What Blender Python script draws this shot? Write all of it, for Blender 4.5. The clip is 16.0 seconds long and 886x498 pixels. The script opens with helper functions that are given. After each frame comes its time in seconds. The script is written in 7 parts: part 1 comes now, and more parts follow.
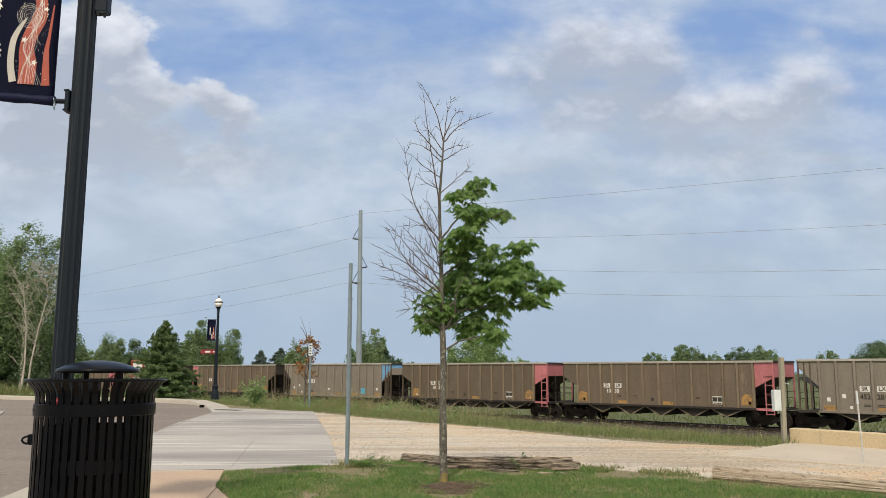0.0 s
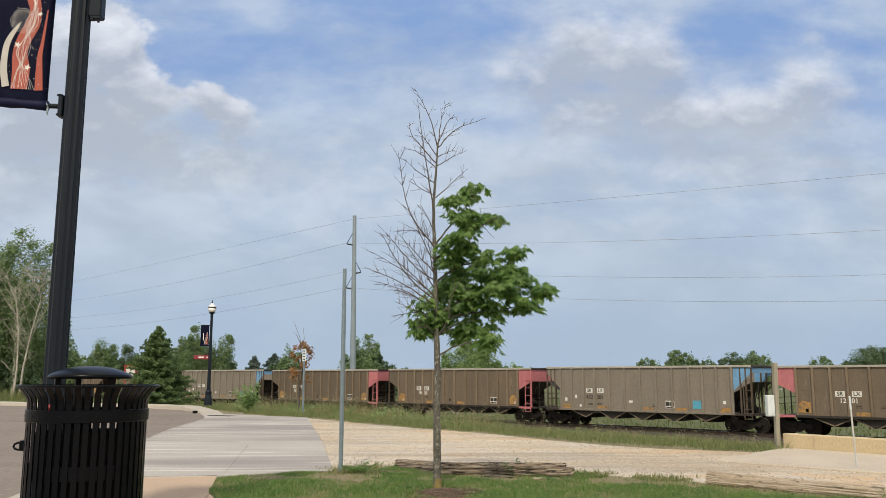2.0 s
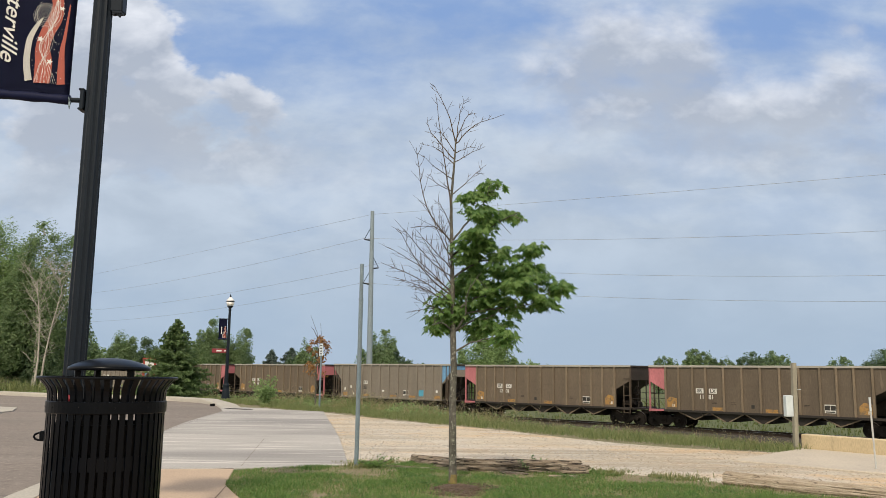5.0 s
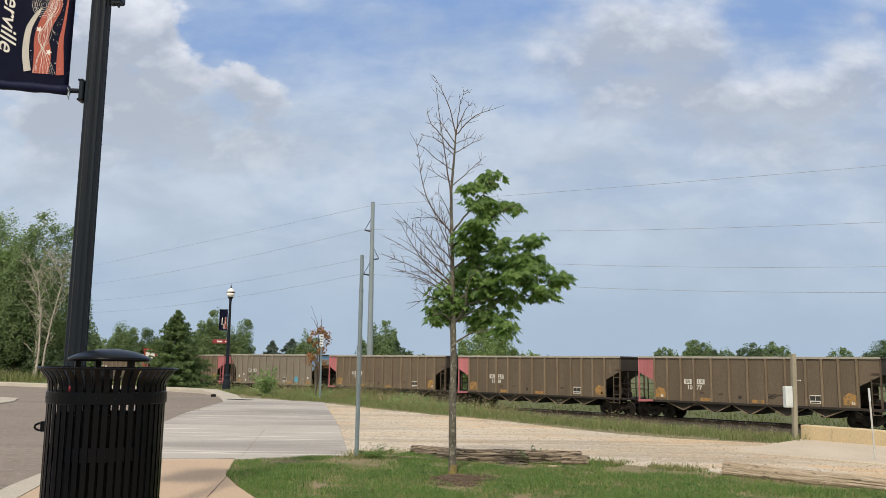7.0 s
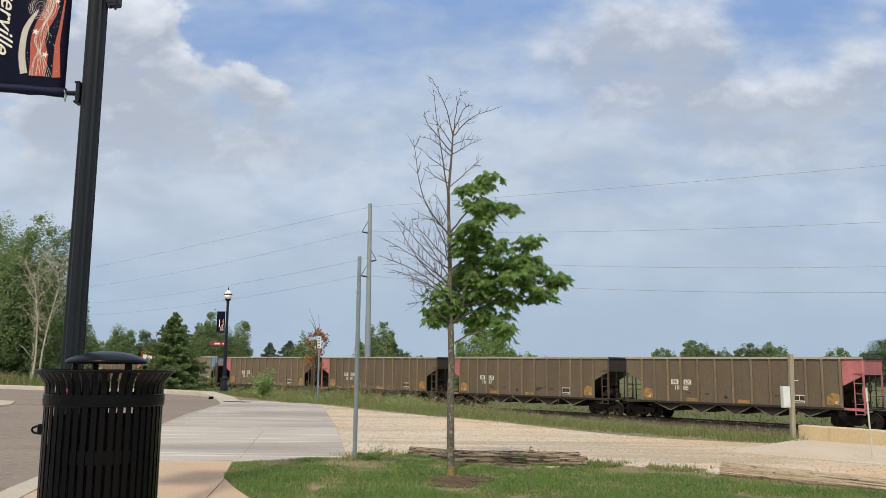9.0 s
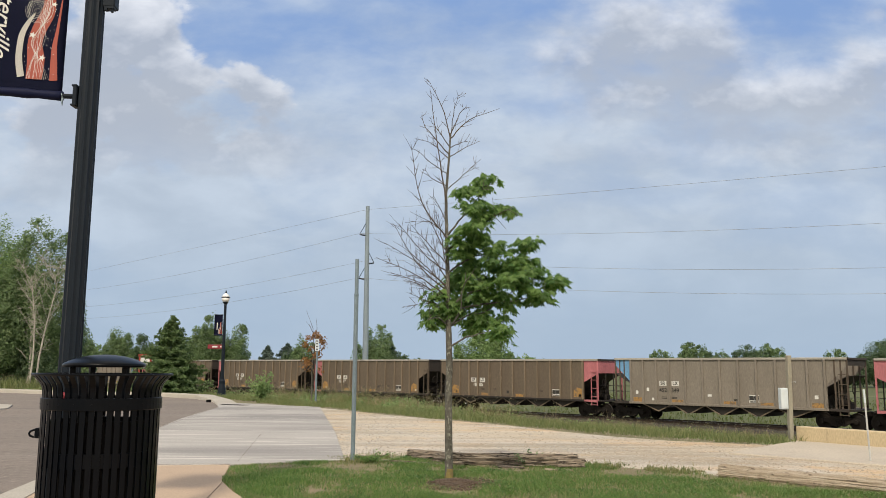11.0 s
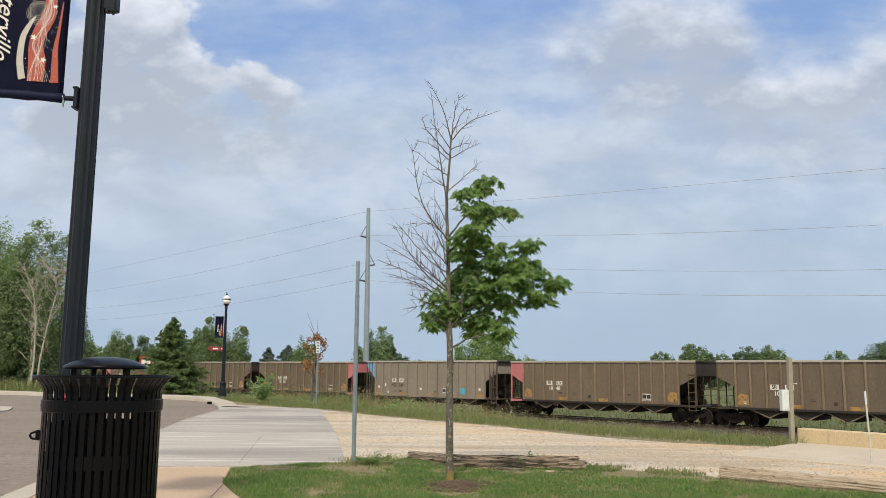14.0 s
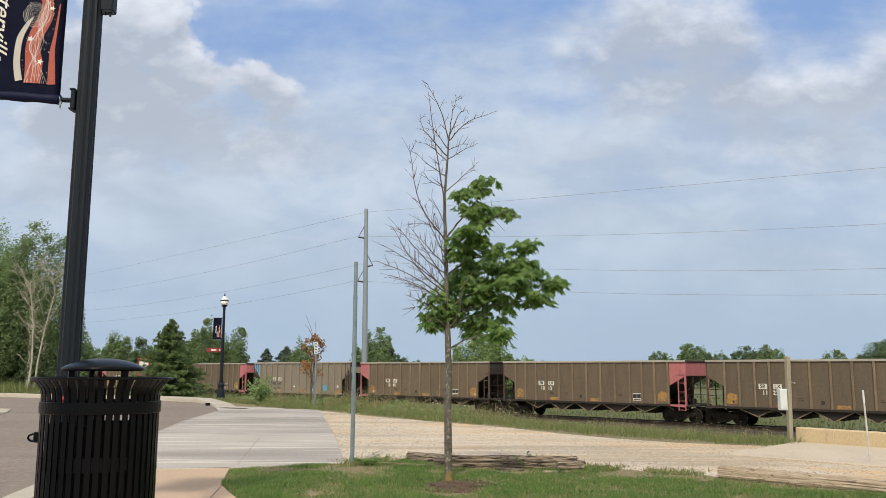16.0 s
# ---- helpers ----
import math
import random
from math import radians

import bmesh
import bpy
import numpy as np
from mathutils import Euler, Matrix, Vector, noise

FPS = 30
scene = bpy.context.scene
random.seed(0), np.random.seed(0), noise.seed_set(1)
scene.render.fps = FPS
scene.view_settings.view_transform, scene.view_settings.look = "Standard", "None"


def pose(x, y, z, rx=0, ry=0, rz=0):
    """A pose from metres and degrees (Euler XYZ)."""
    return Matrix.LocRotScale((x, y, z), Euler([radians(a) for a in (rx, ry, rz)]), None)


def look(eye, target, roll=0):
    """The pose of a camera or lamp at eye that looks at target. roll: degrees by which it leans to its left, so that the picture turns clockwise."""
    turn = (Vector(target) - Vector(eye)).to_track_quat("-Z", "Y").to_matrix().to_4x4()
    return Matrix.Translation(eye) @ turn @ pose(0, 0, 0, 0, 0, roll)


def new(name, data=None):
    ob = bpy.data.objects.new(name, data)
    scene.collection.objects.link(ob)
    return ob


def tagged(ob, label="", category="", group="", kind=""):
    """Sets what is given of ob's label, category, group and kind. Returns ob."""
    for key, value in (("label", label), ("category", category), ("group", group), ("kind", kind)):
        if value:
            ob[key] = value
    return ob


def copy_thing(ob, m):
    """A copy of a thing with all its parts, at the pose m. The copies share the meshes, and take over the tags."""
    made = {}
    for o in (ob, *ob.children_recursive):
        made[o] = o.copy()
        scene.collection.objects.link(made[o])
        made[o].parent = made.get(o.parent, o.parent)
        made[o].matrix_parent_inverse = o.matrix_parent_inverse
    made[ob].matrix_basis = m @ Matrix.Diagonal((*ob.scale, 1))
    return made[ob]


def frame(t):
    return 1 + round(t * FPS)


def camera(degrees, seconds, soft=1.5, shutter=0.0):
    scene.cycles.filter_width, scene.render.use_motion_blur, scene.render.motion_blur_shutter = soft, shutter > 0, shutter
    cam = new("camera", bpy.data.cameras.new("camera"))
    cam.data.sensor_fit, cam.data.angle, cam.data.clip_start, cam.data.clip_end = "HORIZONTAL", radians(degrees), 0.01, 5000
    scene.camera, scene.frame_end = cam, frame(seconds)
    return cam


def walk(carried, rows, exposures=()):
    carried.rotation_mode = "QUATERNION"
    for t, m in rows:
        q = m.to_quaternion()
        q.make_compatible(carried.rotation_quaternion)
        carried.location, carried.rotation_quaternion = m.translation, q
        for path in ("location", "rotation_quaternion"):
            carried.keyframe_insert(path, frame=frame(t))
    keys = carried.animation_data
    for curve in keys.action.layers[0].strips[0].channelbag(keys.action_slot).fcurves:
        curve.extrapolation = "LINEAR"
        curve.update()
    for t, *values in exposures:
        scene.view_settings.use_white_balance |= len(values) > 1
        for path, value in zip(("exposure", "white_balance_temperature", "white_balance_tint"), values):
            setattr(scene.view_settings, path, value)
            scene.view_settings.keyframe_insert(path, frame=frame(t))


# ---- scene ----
EYE = 1.1
cam = camera(56.49, 16.0, soft=0.75)
PATH = [
    (0, pose(-0.006, 0, 1.1, 98.484, -0.104, -0.841)),
    (0.5, pose(-0.006, 0, 1.1, 98.554, -0.109, -0.923)),
    (1, pose(-0.006, 0, 1.1, 98.659, -0.140, -1.074)),
    (1.5, pose(-0.006, 0, 1.1, 98.776, -0.153, -1.206)),
    (2, pose(-0.006, 0, 1.1, 98.860, -0.070, -1.254)),
    (2.5, pose(-0.006, 0, 1.1, 98.825, -0.003, -1.259)),
    (3, pose(-0.006, 0, 1.1, 98.716, -0.072, -1.192)),
    (3.5, pose(-0.006, 0, 1.1, 98.719, -0.274, -0.990)),
    (4, pose(-0.006, 0, 1.1, 98.821, -0.378, -0.402)),
    (6.5, pose(0.0, 0, 1.1, 98.020, -0.903, -0.109)),
    (7, pose(0.0, 0, 1.1, 97.957, -0.778, -0.109)),
    (7.5, pose(0.0, 0, 1.1, 97.903, -0.792, -0.118)),
    (8, pose(0.0, 0, 1.1, 97.956, -0.771, -0.165)),
    (8.5, pose(0.0, 0, 1.1, 98.003, -0.697, -0.221)),
    (9, pose(0.0, 0, 1.1, 98.056, -0.581, -0.260)),
    (11.5, pose(0.0, 0, 1.1, 98.244, -0.394, -0.425)),
    (12, pose(0.0, 0, 1.1, 98.253, -0.317, -0.397)),
    (12.5, pose(0.0, 0, 1.1, 98.246, -0.303, -0.400)),
    (13, pose(0.0, 0, 1.1, 98.203, -0.349, -0.368)),
    (13.5, pose(0.0, 0, 1.1, 98.243, -0.384, -0.330)),
    (14, pose(0.0, 0, 1.1, 98.349, -0.402, -0.345)),
    (14.5, pose(0.0, 0, 1.1, 98.415, -0.253, -0.371)),
    (15, pose(0.0, 0, 1.1, 98.420, -0.239, -0.419)),
    (15.5, pose(0.0, 0, 1.1, 98.390, -0.184, -0.448)),
    (16, pose(0.0, 0, 1.1, 98.387, -0.190, -0.457)),
]
walk(cam, PATH, exposures=((0, 0.02), (13, 0.02), (14.2, 0.09), (16, 0.08)))

# ---- light ----
SUN_EL, SUN_AZ = 47.0, 188.0
world = bpy.data.worlds.new("daylight")
scene.world = world
world.use_nodes = True
wn, wl = world.node_tree.nodes, world.node_tree.links
sky = wn.new("ShaderNodeTexSky")
sky.sky_type, sky.sun_disc = "NISHITA", False
sky.sun_elevation, sky.sun_rotation = radians(SUN_EL), radians(SUN_AZ)
sky.air_density, sky.dust_density, sky.ozone_density = 1.0, 1.0, 1.5
wn["Background"].inputs["Strength"].default_value = 0.1
# bright broken cloud over most of that sky
tc = wn.new("ShaderNodeTexCoord")
puff = wn.new("ShaderNodeTexNoise")
puff.inputs["Scale"].default_value, puff.inputs["Detail"].default_value = 2.2, 6
wl.new(tc.outputs["Generated"], puff.inputs["Vector"])
edge = wn.new("ShaderNodeMapRange")
edge.inputs["From Min"].default_value, edge.inputs["From Max"].default_value = 0.36, 0.52
wl.new(puff.outputs["Fac"], edge.inputs["Value"])
blend = wn.new("ShaderNodeMix")
blend.data_type = "RGBA"
blend.inputs["B"].default_value = (9.6, 8.9, 7.9, 1)
wl.new(edge.outputs["Result"], blend.inputs["Factor"])
wl.new(sky.outputs["Color"], blend.inputs["A"])
wl.new(blend.outputs["Result"], wn["Background"].inputs["Color"])

lamp = bpy.data.lights.new("sun", "SUN")
lamp.energy, lamp.angle, lamp.color = 2.9, radians(4.0), (1.0, 0.87, 0.68)
sun_ob = new("sun", lamp)
a, e = radians(SUN_AZ), radians(SUN_EL)
sun_ob.matrix_basis = look((0, 0, 60), Vector((0, 0, 60)) - Vector((math.sin(a) * math.cos(e), math.cos(a) * math.cos(e), math.sin(e))))

# ---- materials ----
def nodes_of(name):
    m = bpy.data.materials.new(name)
    m.use_nodes = True
    t = m.node_tree
    return m, t.nodes, t.links, t.nodes["Principled BSDF"]


def mat(name, c1, c2=None, scale=2.0, fine=40.0, rough=0.7, metal=0.0, bump=0.3, dist=0.004, c3=None, patch=0.62, per=0.0, streak=None, spec=0.5, lines=()):
    """Two tones by a coarse noise, a fine grain on top, a third tone in worn patches, and fine relief."""
    m, n, l, b = nodes_of(name)
    c2 = c2 or tuple(min(1, v * 0.75) for v in c1)
    tex = n.new("ShaderNodeTexCoord")
    mp = n.new("ShaderNodeMapping")
    if streak:
        mp.inputs["Scale"].default_value = streak
    l.new(tex.outputs["Object"], mp.inputs["Vector"])
    vec = mp.outputs["Vector"]
    info = n.new("ShaderNodeObjectInfo")
    n1 = n.new("ShaderNodeTexNoise")
    n1.noise_dimensions = "4D"
    n1.inputs["Scale"].default_value, n1.inputs["Detail"].default_value, n1.inputs["Roughness"].default_value = scale, 6, 0.62
    mw = n.new("ShaderNodeMath")
    mw.operation = "MULTIPLY"
    mw.inputs[1].default_value = 17.0
    l.new(info.outputs["Random"], mw.inputs[0])
    l.new(mw.outputs[0], n1.inputs["W"])
    l.new(vec, n1.inputs["Vector"])
    n2 = n.new("ShaderNodeTexNoise")
    n2.inputs["Scale"].default_value, n2.inputs["Detail"].default_value = fine, 4
    l.new(vec, n2.inputs["Vector"])
    ramp = n.new("ShaderNodeMapRange")
    ramp.inputs["From Min"].default_value, ramp.inputs["From Max"].default_value = 0.33, 0.67
    l.new(n1.outputs["Fac"], ramp.inputs["Value"])
    mix = n.new("ShaderNodeMix")
    mix.data_type = "RGBA"
    mix.inputs["A"].default_value, mix.inputs["B"].default_value = (*c1, 1), (*c2, 1)
    l.new(ramp.outputs["Result"], mix.inputs["Factor"])
    out = mix.outputs["Result"]
    if c3:
        n3 = n.new("ShaderNodeTexNoise")
        n3.noise_dimensions = "4D"
        n3.inputs["Scale"].default_value, n3.inputs["Detail"].default_value, n3.inputs["Roughness"].default_value = scale * 1.7, 8, 0.7
        l.new(vec, n3.inputs["Vector"])
        l.new(mw.outputs[0], n3.inputs["W"])
        r3 = n.new("ShaderNodeMapRange")
        r3.inputs["From Min"].default_value, r3.inputs["From Max"].default_value = patch, patch + 0.08
        l.new(n3.outputs["Fac"], r3.inputs["Value"])
        mx = n.new("ShaderNodeMix")
        mx.data_type = "RGBA"
        mx.inputs["B"].default_value = (*c3, 1)
        l.new(r3.outputs["Result"], mx.inputs["Factor"])
        l.new(out, mx.inputs["A"])
        out = mx.outputs["Result"]
    for tint, stretch, turn, lo, hi, amount in lines:
        m2 = n.new("ShaderNodeMapping")
        m2.inputs["Rotation"].default_value = (0, 0, radians(turn))
        m2.inputs["Scale"].default_value = stretch
        l.new(tex.outputs["Object"], m2.inputs["Vector"])
        ln = n.new("ShaderNodeTexNoise")
        ln.inputs["Scale"].default_value, ln.inputs["Detail"].default_value, ln.inputs["Roughness"].default_value, ln.inputs["Distortion"].default_value = 1.0, 4, 0.6, 0.25
        l.new(m2.outputs[0], ln.inputs["Vector"])
        lr = n.new("ShaderNodeMapRange")
        lr.inputs["From Min"].default_value, lr.inputs["From Max"].default_value, lr.inputs["To Max"].default_value = lo, hi, amount
        l.new(ln.outputs["Fac"], lr.inputs["Value"])
        lx = n.new("ShaderNodeMix")
        lx.data_type = "RGBA"
        lx.inputs["B"].default_value = (*tint, 1)
        l.new(lr.outputs["Result"], lx.inputs["Factor"])
        l.new(out, lx.inputs["A"])
        out = lx.outputs["Result"]
    hsv = n.new("ShaderNodeHueSaturation")
    grain = n.new("ShaderNodeMapRange")
    grain.inputs["From Min"].default_value, grain.inputs["From Max"].default_value = 0.3, 0.7
    grain.inputs["To Min"].default_value, grain.inputs["To Max"].default_value = 0.86, 1.14
    l.new(n2.outputs["Fac"], grain.inputs["Value"])
    val = grain.outputs["Result"]
    if per:
        pr = n.new("ShaderNodeMapRange")
        pr.inputs["To Min"].default_value, pr.inputs["To Max"].default_value = 1 - per, 1 + per
        l.new(info.outputs["Random"], pr.inputs["Value"])
        mm = n.new("ShaderNodeMath")
        mm.operation = "MULTIPLY"
        l.new(val, mm.inputs[0])
        l.new(pr.outputs["Result"], mm.inputs[1])
        val = mm.outputs[0]
    l.new(val, hsv.inputs["Value"])
    l.new(out, hsv.inputs["Color"])
    l.new(hsv.outputs["Color"], b.inputs["Base Color"])
    b.inputs["Roughness"].default_value, b.inputs["Metallic"].default_value = rough, metal
    b.inputs["Specular IOR Level"].default_value = spec
    if bump:
        bp = n.new("ShaderNodeBump")
        bp.inputs["Strength"].default_value, bp.inputs["Distance"].default_value = bump, dist
        l.new(n2.outputs["Fac"], bp.inputs["Height"])
        l.new(bp.outputs["Normal"], b.inputs["Normal"])
    return m


def leaf_mat(name, c1, c2, per_island=0.35, through_light=0.35):
    m, n, l, b = nodes_of(name)
    geo = n.new("ShaderNodeNewGeometry")
    info = n.new("ShaderNodeObjectInfo")
    add = n.new("ShaderNodeMath")
    add.operation = "ADD"
    l.new(geo.outputs["Random Per Island"], add.inputs[0])
    l.new(info.outputs["Random"], add.inputs[1])
    fr = n.new("ShaderNodeMath")
    fr.operation = "FRACT"
    l.new(add.outputs[0], fr.inputs[0])
    mix = n.new("ShaderNodeMix")
    mix.data_type = "RGBA"
    mix.inputs["A"].default_value, mix.inputs["B"].default_value = (*c1, 1), (*c2, 1)
    l.new(fr.outputs[0], mix.inputs["Factor"])
    l.new(mix.outputs["Result"], b.inputs["Base Color"])
    b.inputs["Roughness"].default_value = 0.5
    b.inputs["Specular IOR Level"].default_value = 0.35
    tr = n.new("ShaderNodeBsdfTranslucent")
    hs = n.new("ShaderNodeHueSaturation")
    hs.inputs["Value"].default_value, hs.inputs["Saturation"].default_value = 1.5, 1.1
    l.new(mix.outputs["Result"], hs.inputs["Color"])
    l.new(hs.outputs["Color"], tr.inputs["Color"])
    ms = n.new("ShaderNodeMixShader")
    ms.inputs["Fac"].default_value = through_light
    l.new(b.outputs[0], ms.inputs[1])
    l.new(tr.outputs[0], ms.inputs[2])
    l.new(ms.outputs[0], n["Material Output"].inputs["Surface"])
    return m


M = {
    "car_brown": mat("weathered brown car paint", (0.14, 0.11, 0.081), (0.108, 0.084, 0.063), 0.5, 9, 0.62, 0, 0.15, 0.004, c3=(0.19, 0.15, 0.112), patch=0.6, per=0.14, streak=(2.5, 2.5, 0.55), lines=(((0.075, 0.058, 0.043), (9, 9, 0.5), 0, 0.6, 0.72, 0.55), ((0.24, 0.2, 0.155), (12, 12, 0.4), 0, 0.64, 0.74, 0.4))),
    # ribs and chute flanges: highlights along them painted in as a lighter tone
    "car_rib": mat("weathered lighter rib paint", (0.205, 0.162, 0.115), (0.15, 0.115, 0.08), 1.5, 12, 0.6, 0, 0.2, 0.004, c3=(0.26, 0.21, 0.155), patch=0.58, per=0.15, streak=(3, 3, 0.5)),
    "car_chord": mat("chalky pale top chord paint", (0.37, 0.355, 0.325), (0.29, 0.275, 0.245), 1.5, 12, 0.55, 0, 0.15, 0.004, c3=(0.2, 0.165, 0.125), patch=0.62, per=0.12, streak=(0.6, 3, 3)),
    "car_post": mat("rust brown ladder steel", (0.1, 0.075, 0.055), (0.06, 0.046, 0.036), 2, 18, 0.75, 0, 0.2, c3=(0.15, 0.11, 0.08), patch=0.6),
    "car_grey": mat("weathered grey car paint", (0.225, 0.2, 0.17), (0.185, 0.163, 0.138), 0.5, 9, 0.62, 0, 0.15, 0.004, c3=(0.26, 0.232, 0.2), patch=0.6, per=0.08, streak=(2.5, 2.5, 0.55), lines=(((0.12, 0.095, 0.07), (9, 9, 0.5), 0, 0.6, 0.72, 0.5),)),
    # end parts and slope sheets: shade of the recessed ends is in this colour
    "car_dark": mat("sooty dark brown steel", (0.04, 0.031, 0.027), (0.024, 0.021, 0.019), 1.2, 14, 0.75, 0, 0.2, c3=(0.06, 0.045, 0.035)),
    "car_pink": mat("faded pink red paint", (0.47, 0.165, 0.19), (0.38, 0.13, 0.15), 1.0, 12, 0.65, 0, 0.15, c3=(0.24, 0.095, 0.085), patch=0.6, per=0.12, streak=(2, 2, 0.6)),
    "car_blue": mat("faded sky blue paint", (0.16, 0.36, 0.62), (0.13, 0.29, 0.5), 1.0, 12, 0.6, 0, 0.15, c3=(0.2, 0.2, 0.2), patch=0.66),
    "steel_black": mat("greasy black running gear steel", (0.009, 0.008, 0.0075), (0.022, 0.018, 0.0155), 3, 25, 0.75, 0.0, 0.3, spec=0.2),
    "wheel_rim": mat("worn wheel tread steel", (0.18, 0.16, 0.14), (0.08, 0.07, 0.06), 4, 30, 0.45, 0.8, 0.2),
    "chute": mat("dusty dark hopper steel", (0.026, 0.022, 0.02), (0.016, 0.014, 0.013), 2, 18, 0.7, 0, 0.25, c3=(0.06, 0.048, 0.038)),
    "white_paint": mat("white stencil paint", (0.72, 0.72, 0.7), (0.6, 0.6, 0.58), 5, 40, 0.6, 0, 0.05),
    "black_paint": mat("black stencil paint", (0.02, 0.02, 0.02), (0.035, 0.033, 0.03), 5, 40, 0.6, 0, 0.05),
    "orange_paint": mat("orange reflective patch", (0.42, 0.235, 0.065), (0.3, 0.175, 0.065), 3, 20, 0.55, 0, 0.05, c3=(0.16, 0.12, 0.08), patch=0.5),
    "teal_paint": mat("sky blue painted patch", (0.09, 0.38, 0.56), (0.075, 0.31, 0.47), 3, 20, 0.6, 0, 0.05, c3=(0.2, 0.22, 0.22), patch=0.66),
    "rail": mat("rusty rail steel", (0.075, 0.055, 0.043), (0.055, 0.042, 0.035), 3, 30, 0.6, 0.5, 0.2),
    "rail_top": mat("polished rail head", (0.45, 0.44, 0.42), (0.35, 0.34, 0.33), 3, 30, 0.3, 0.95, 0.05),
    "tie": mat("creosoted tie wood", (0.06, 0.048, 0.04), (0.09, 0.075, 0.06), 3, 30, 0.85, 0, 0.4),
    "ballast": mat("track ballast stone", (0.07, 0.062, 0.055), (0.045, 0.04, 0.036), 6, 22, 0.9, 0, 0.9, 0.04, c3=(0.08, 0.07, 0.06)),
    "black_metal": mat("black powder-coated steel", (0.0009, 0.0018, 0.0036), (0.0014, 0.0024, 0.0045), 6, 180, 0.3, 0, 0.05, 0.0004, spec=0.14),
    "liner": mat("black plastic bin liner can", (0.003, 0.003, 0.0035), (0.004, 0.004, 0.0045), 5, 80, 0.6, 0, 0.1, spec=0.15),
    "pole_metal": mat("dark grey painted aluminium", (0.0055, 0.0105, 0.018), (0.008, 0.0135, 0.022), 3, 90, 0.42, 0, 0.08, 0.0006, spec=0.22),
    "galv": mat("galvanised steel", (0.215, 0.28, 0.325), (0.17, 0.225, 0.265), 4, 60, 0.5, 0.35, 0.1, c3=(0.22, 0.22, 0.22), patch=0.66),
    "pole_grey": mat("weathered grey steel pole", (0.25, 0.315, 0.365), (0.215, 0.265, 0.31), 1, 20, 0.55, 0.2, 0.05),
    "wire": mat("weathered conductor", (0.3, 0.31, 0.32), (0.26, 0.27, 0.28), 1, 10, 0.6, 0.3, 0),
    "asphalt": mat("worn grey asphalt", (0.225, 0.19, 0.165), (0.185, 0.16, 0.142), 0.35, 55, 0.9, 0, 0.6, 0.006, c3=(0.235, 0.2, 0.175), patch=0.58, lines=(((0.1, 0.09, 0.085), (0.12, 1.1, 1), 8, 0.66, 0.68, 0.7), ((0.1, 0.09, 0.085), (0.9, 0.15, 1), 20, 0.69, 0.7, 0.6), ((0.28, 0.25, 0.22), (0.07, 0.6, 1), 15, 0.5, 0.7, 0.5), ((0.13, 0.105, 0.092), (6, 6, 1), 0, 0.52, 0.7, 0.6), ((0.34, 0.29, 0.25), (11, 11, 1), 30, 0.56, 0.7, 0.6), ((0.12, 0.1, 0.088), (26, 26, 1), 0, 0.56, 0.7, 0.6))),
    "concrete": mat("pale broomed concrete", (0.425, 0.405, 0.385), (0.355, 0.342, 0.326), 0.45, 30, 0.85, 0, 0.25, 0.003, c3=(0.37, 0.345, 0.31), patch=0.6, lines=(((0.235, 0.225, 0.22), (0.1, 0.42, 1), -4, 0.46, 0.62, 0.85), ((0.68, 0.65, 0.61), (0.3, 9.0, 1), 6, 0.575, 0.635, 0.85), ((0.19, 0.18, 0.175), (0.22, 7.5, 1), 3, 0.6, 0.66, 0.55), ((0.24, 0.22, 0.2), (1.6, 1.6, 1), 0, 0.7, 0.73, 0.6))),
    "tan_concrete": mat("tan tinted sidewalk concrete", (0.475, 0.36, 0.262), (0.42, 0.32, 0.235), 0.6, 60, 0.85, 0, 0.3, 0.003, c3=(0.4, 0.3, 0.22), patch=0.62),
    "wall_conc": mat("cream stained concrete kerb", (0.54, 0.445, 0.285), (0.46, 0.375, 0.245), 1.2, 40, 0.85, 0, 0.3, 0.004, c3=(0.34, 0.28, 0.19), patch=0.63, streak=(1.5, 1.5, 0.5)),
    "pad": mat("warm pale concrete", (0.52, 0.46, 0.375), (0.44, 0.39, 0.325), 0.8, 35, 0.88, 0, 0.3, 0.004, c3=(0.38, 0.33, 0.27), patch=0.6, lines=(((0.3, 0.26, 0.21), (9, 9, 1), 0, 0.6, 0.7, 0.5),)),
    "kerb": mat("weathered kerb concrete", (0.45, 0.42, 0.37), (0.37, 0.35, 0.31), 0.9, 45, 0.88, 0, 0.3, 0.004),
    "weeds_soil": mat("grassy soil", (0.15, 0.155, 0.07), (0.2, 0.18, 0.1), 0.25, 12, 0.95, 0, 0.8, 0.05, c3=(0.14, 0.115, 0.06), patch=0.6),
    "meadow_soil": mat("short green meadow", (0.075, 0.095, 0.032), (0.1, 0.112, 0.042), 0.12, 8, 0.95, 0, 0.6, 0.05, c3=(0.16, 0.155, 0.075), patch=0.58),
    "bark": mat("grey brown mottled bark", (0.135, 0.132, 0.112), (0.05, 0.047, 0.04), 26, 80, 0.9, 0, 0.8, 0.008, c3=(0.29, 0.29, 0.245), patch=0.535, streak=(1, 1, 0.6)),
    "twig": mat("dry grey brown dead twig", (0.11, 0.085, 0.065), (0.07, 0.055, 0.043), 8, 60, 0.9, 0, 0.3),
    "far_bark": mat("pale tree bark", (0.44, 0.415, 0.37), (0.3, 0.28, 0.245), 3, 20, 0.9, 0, 0.4),
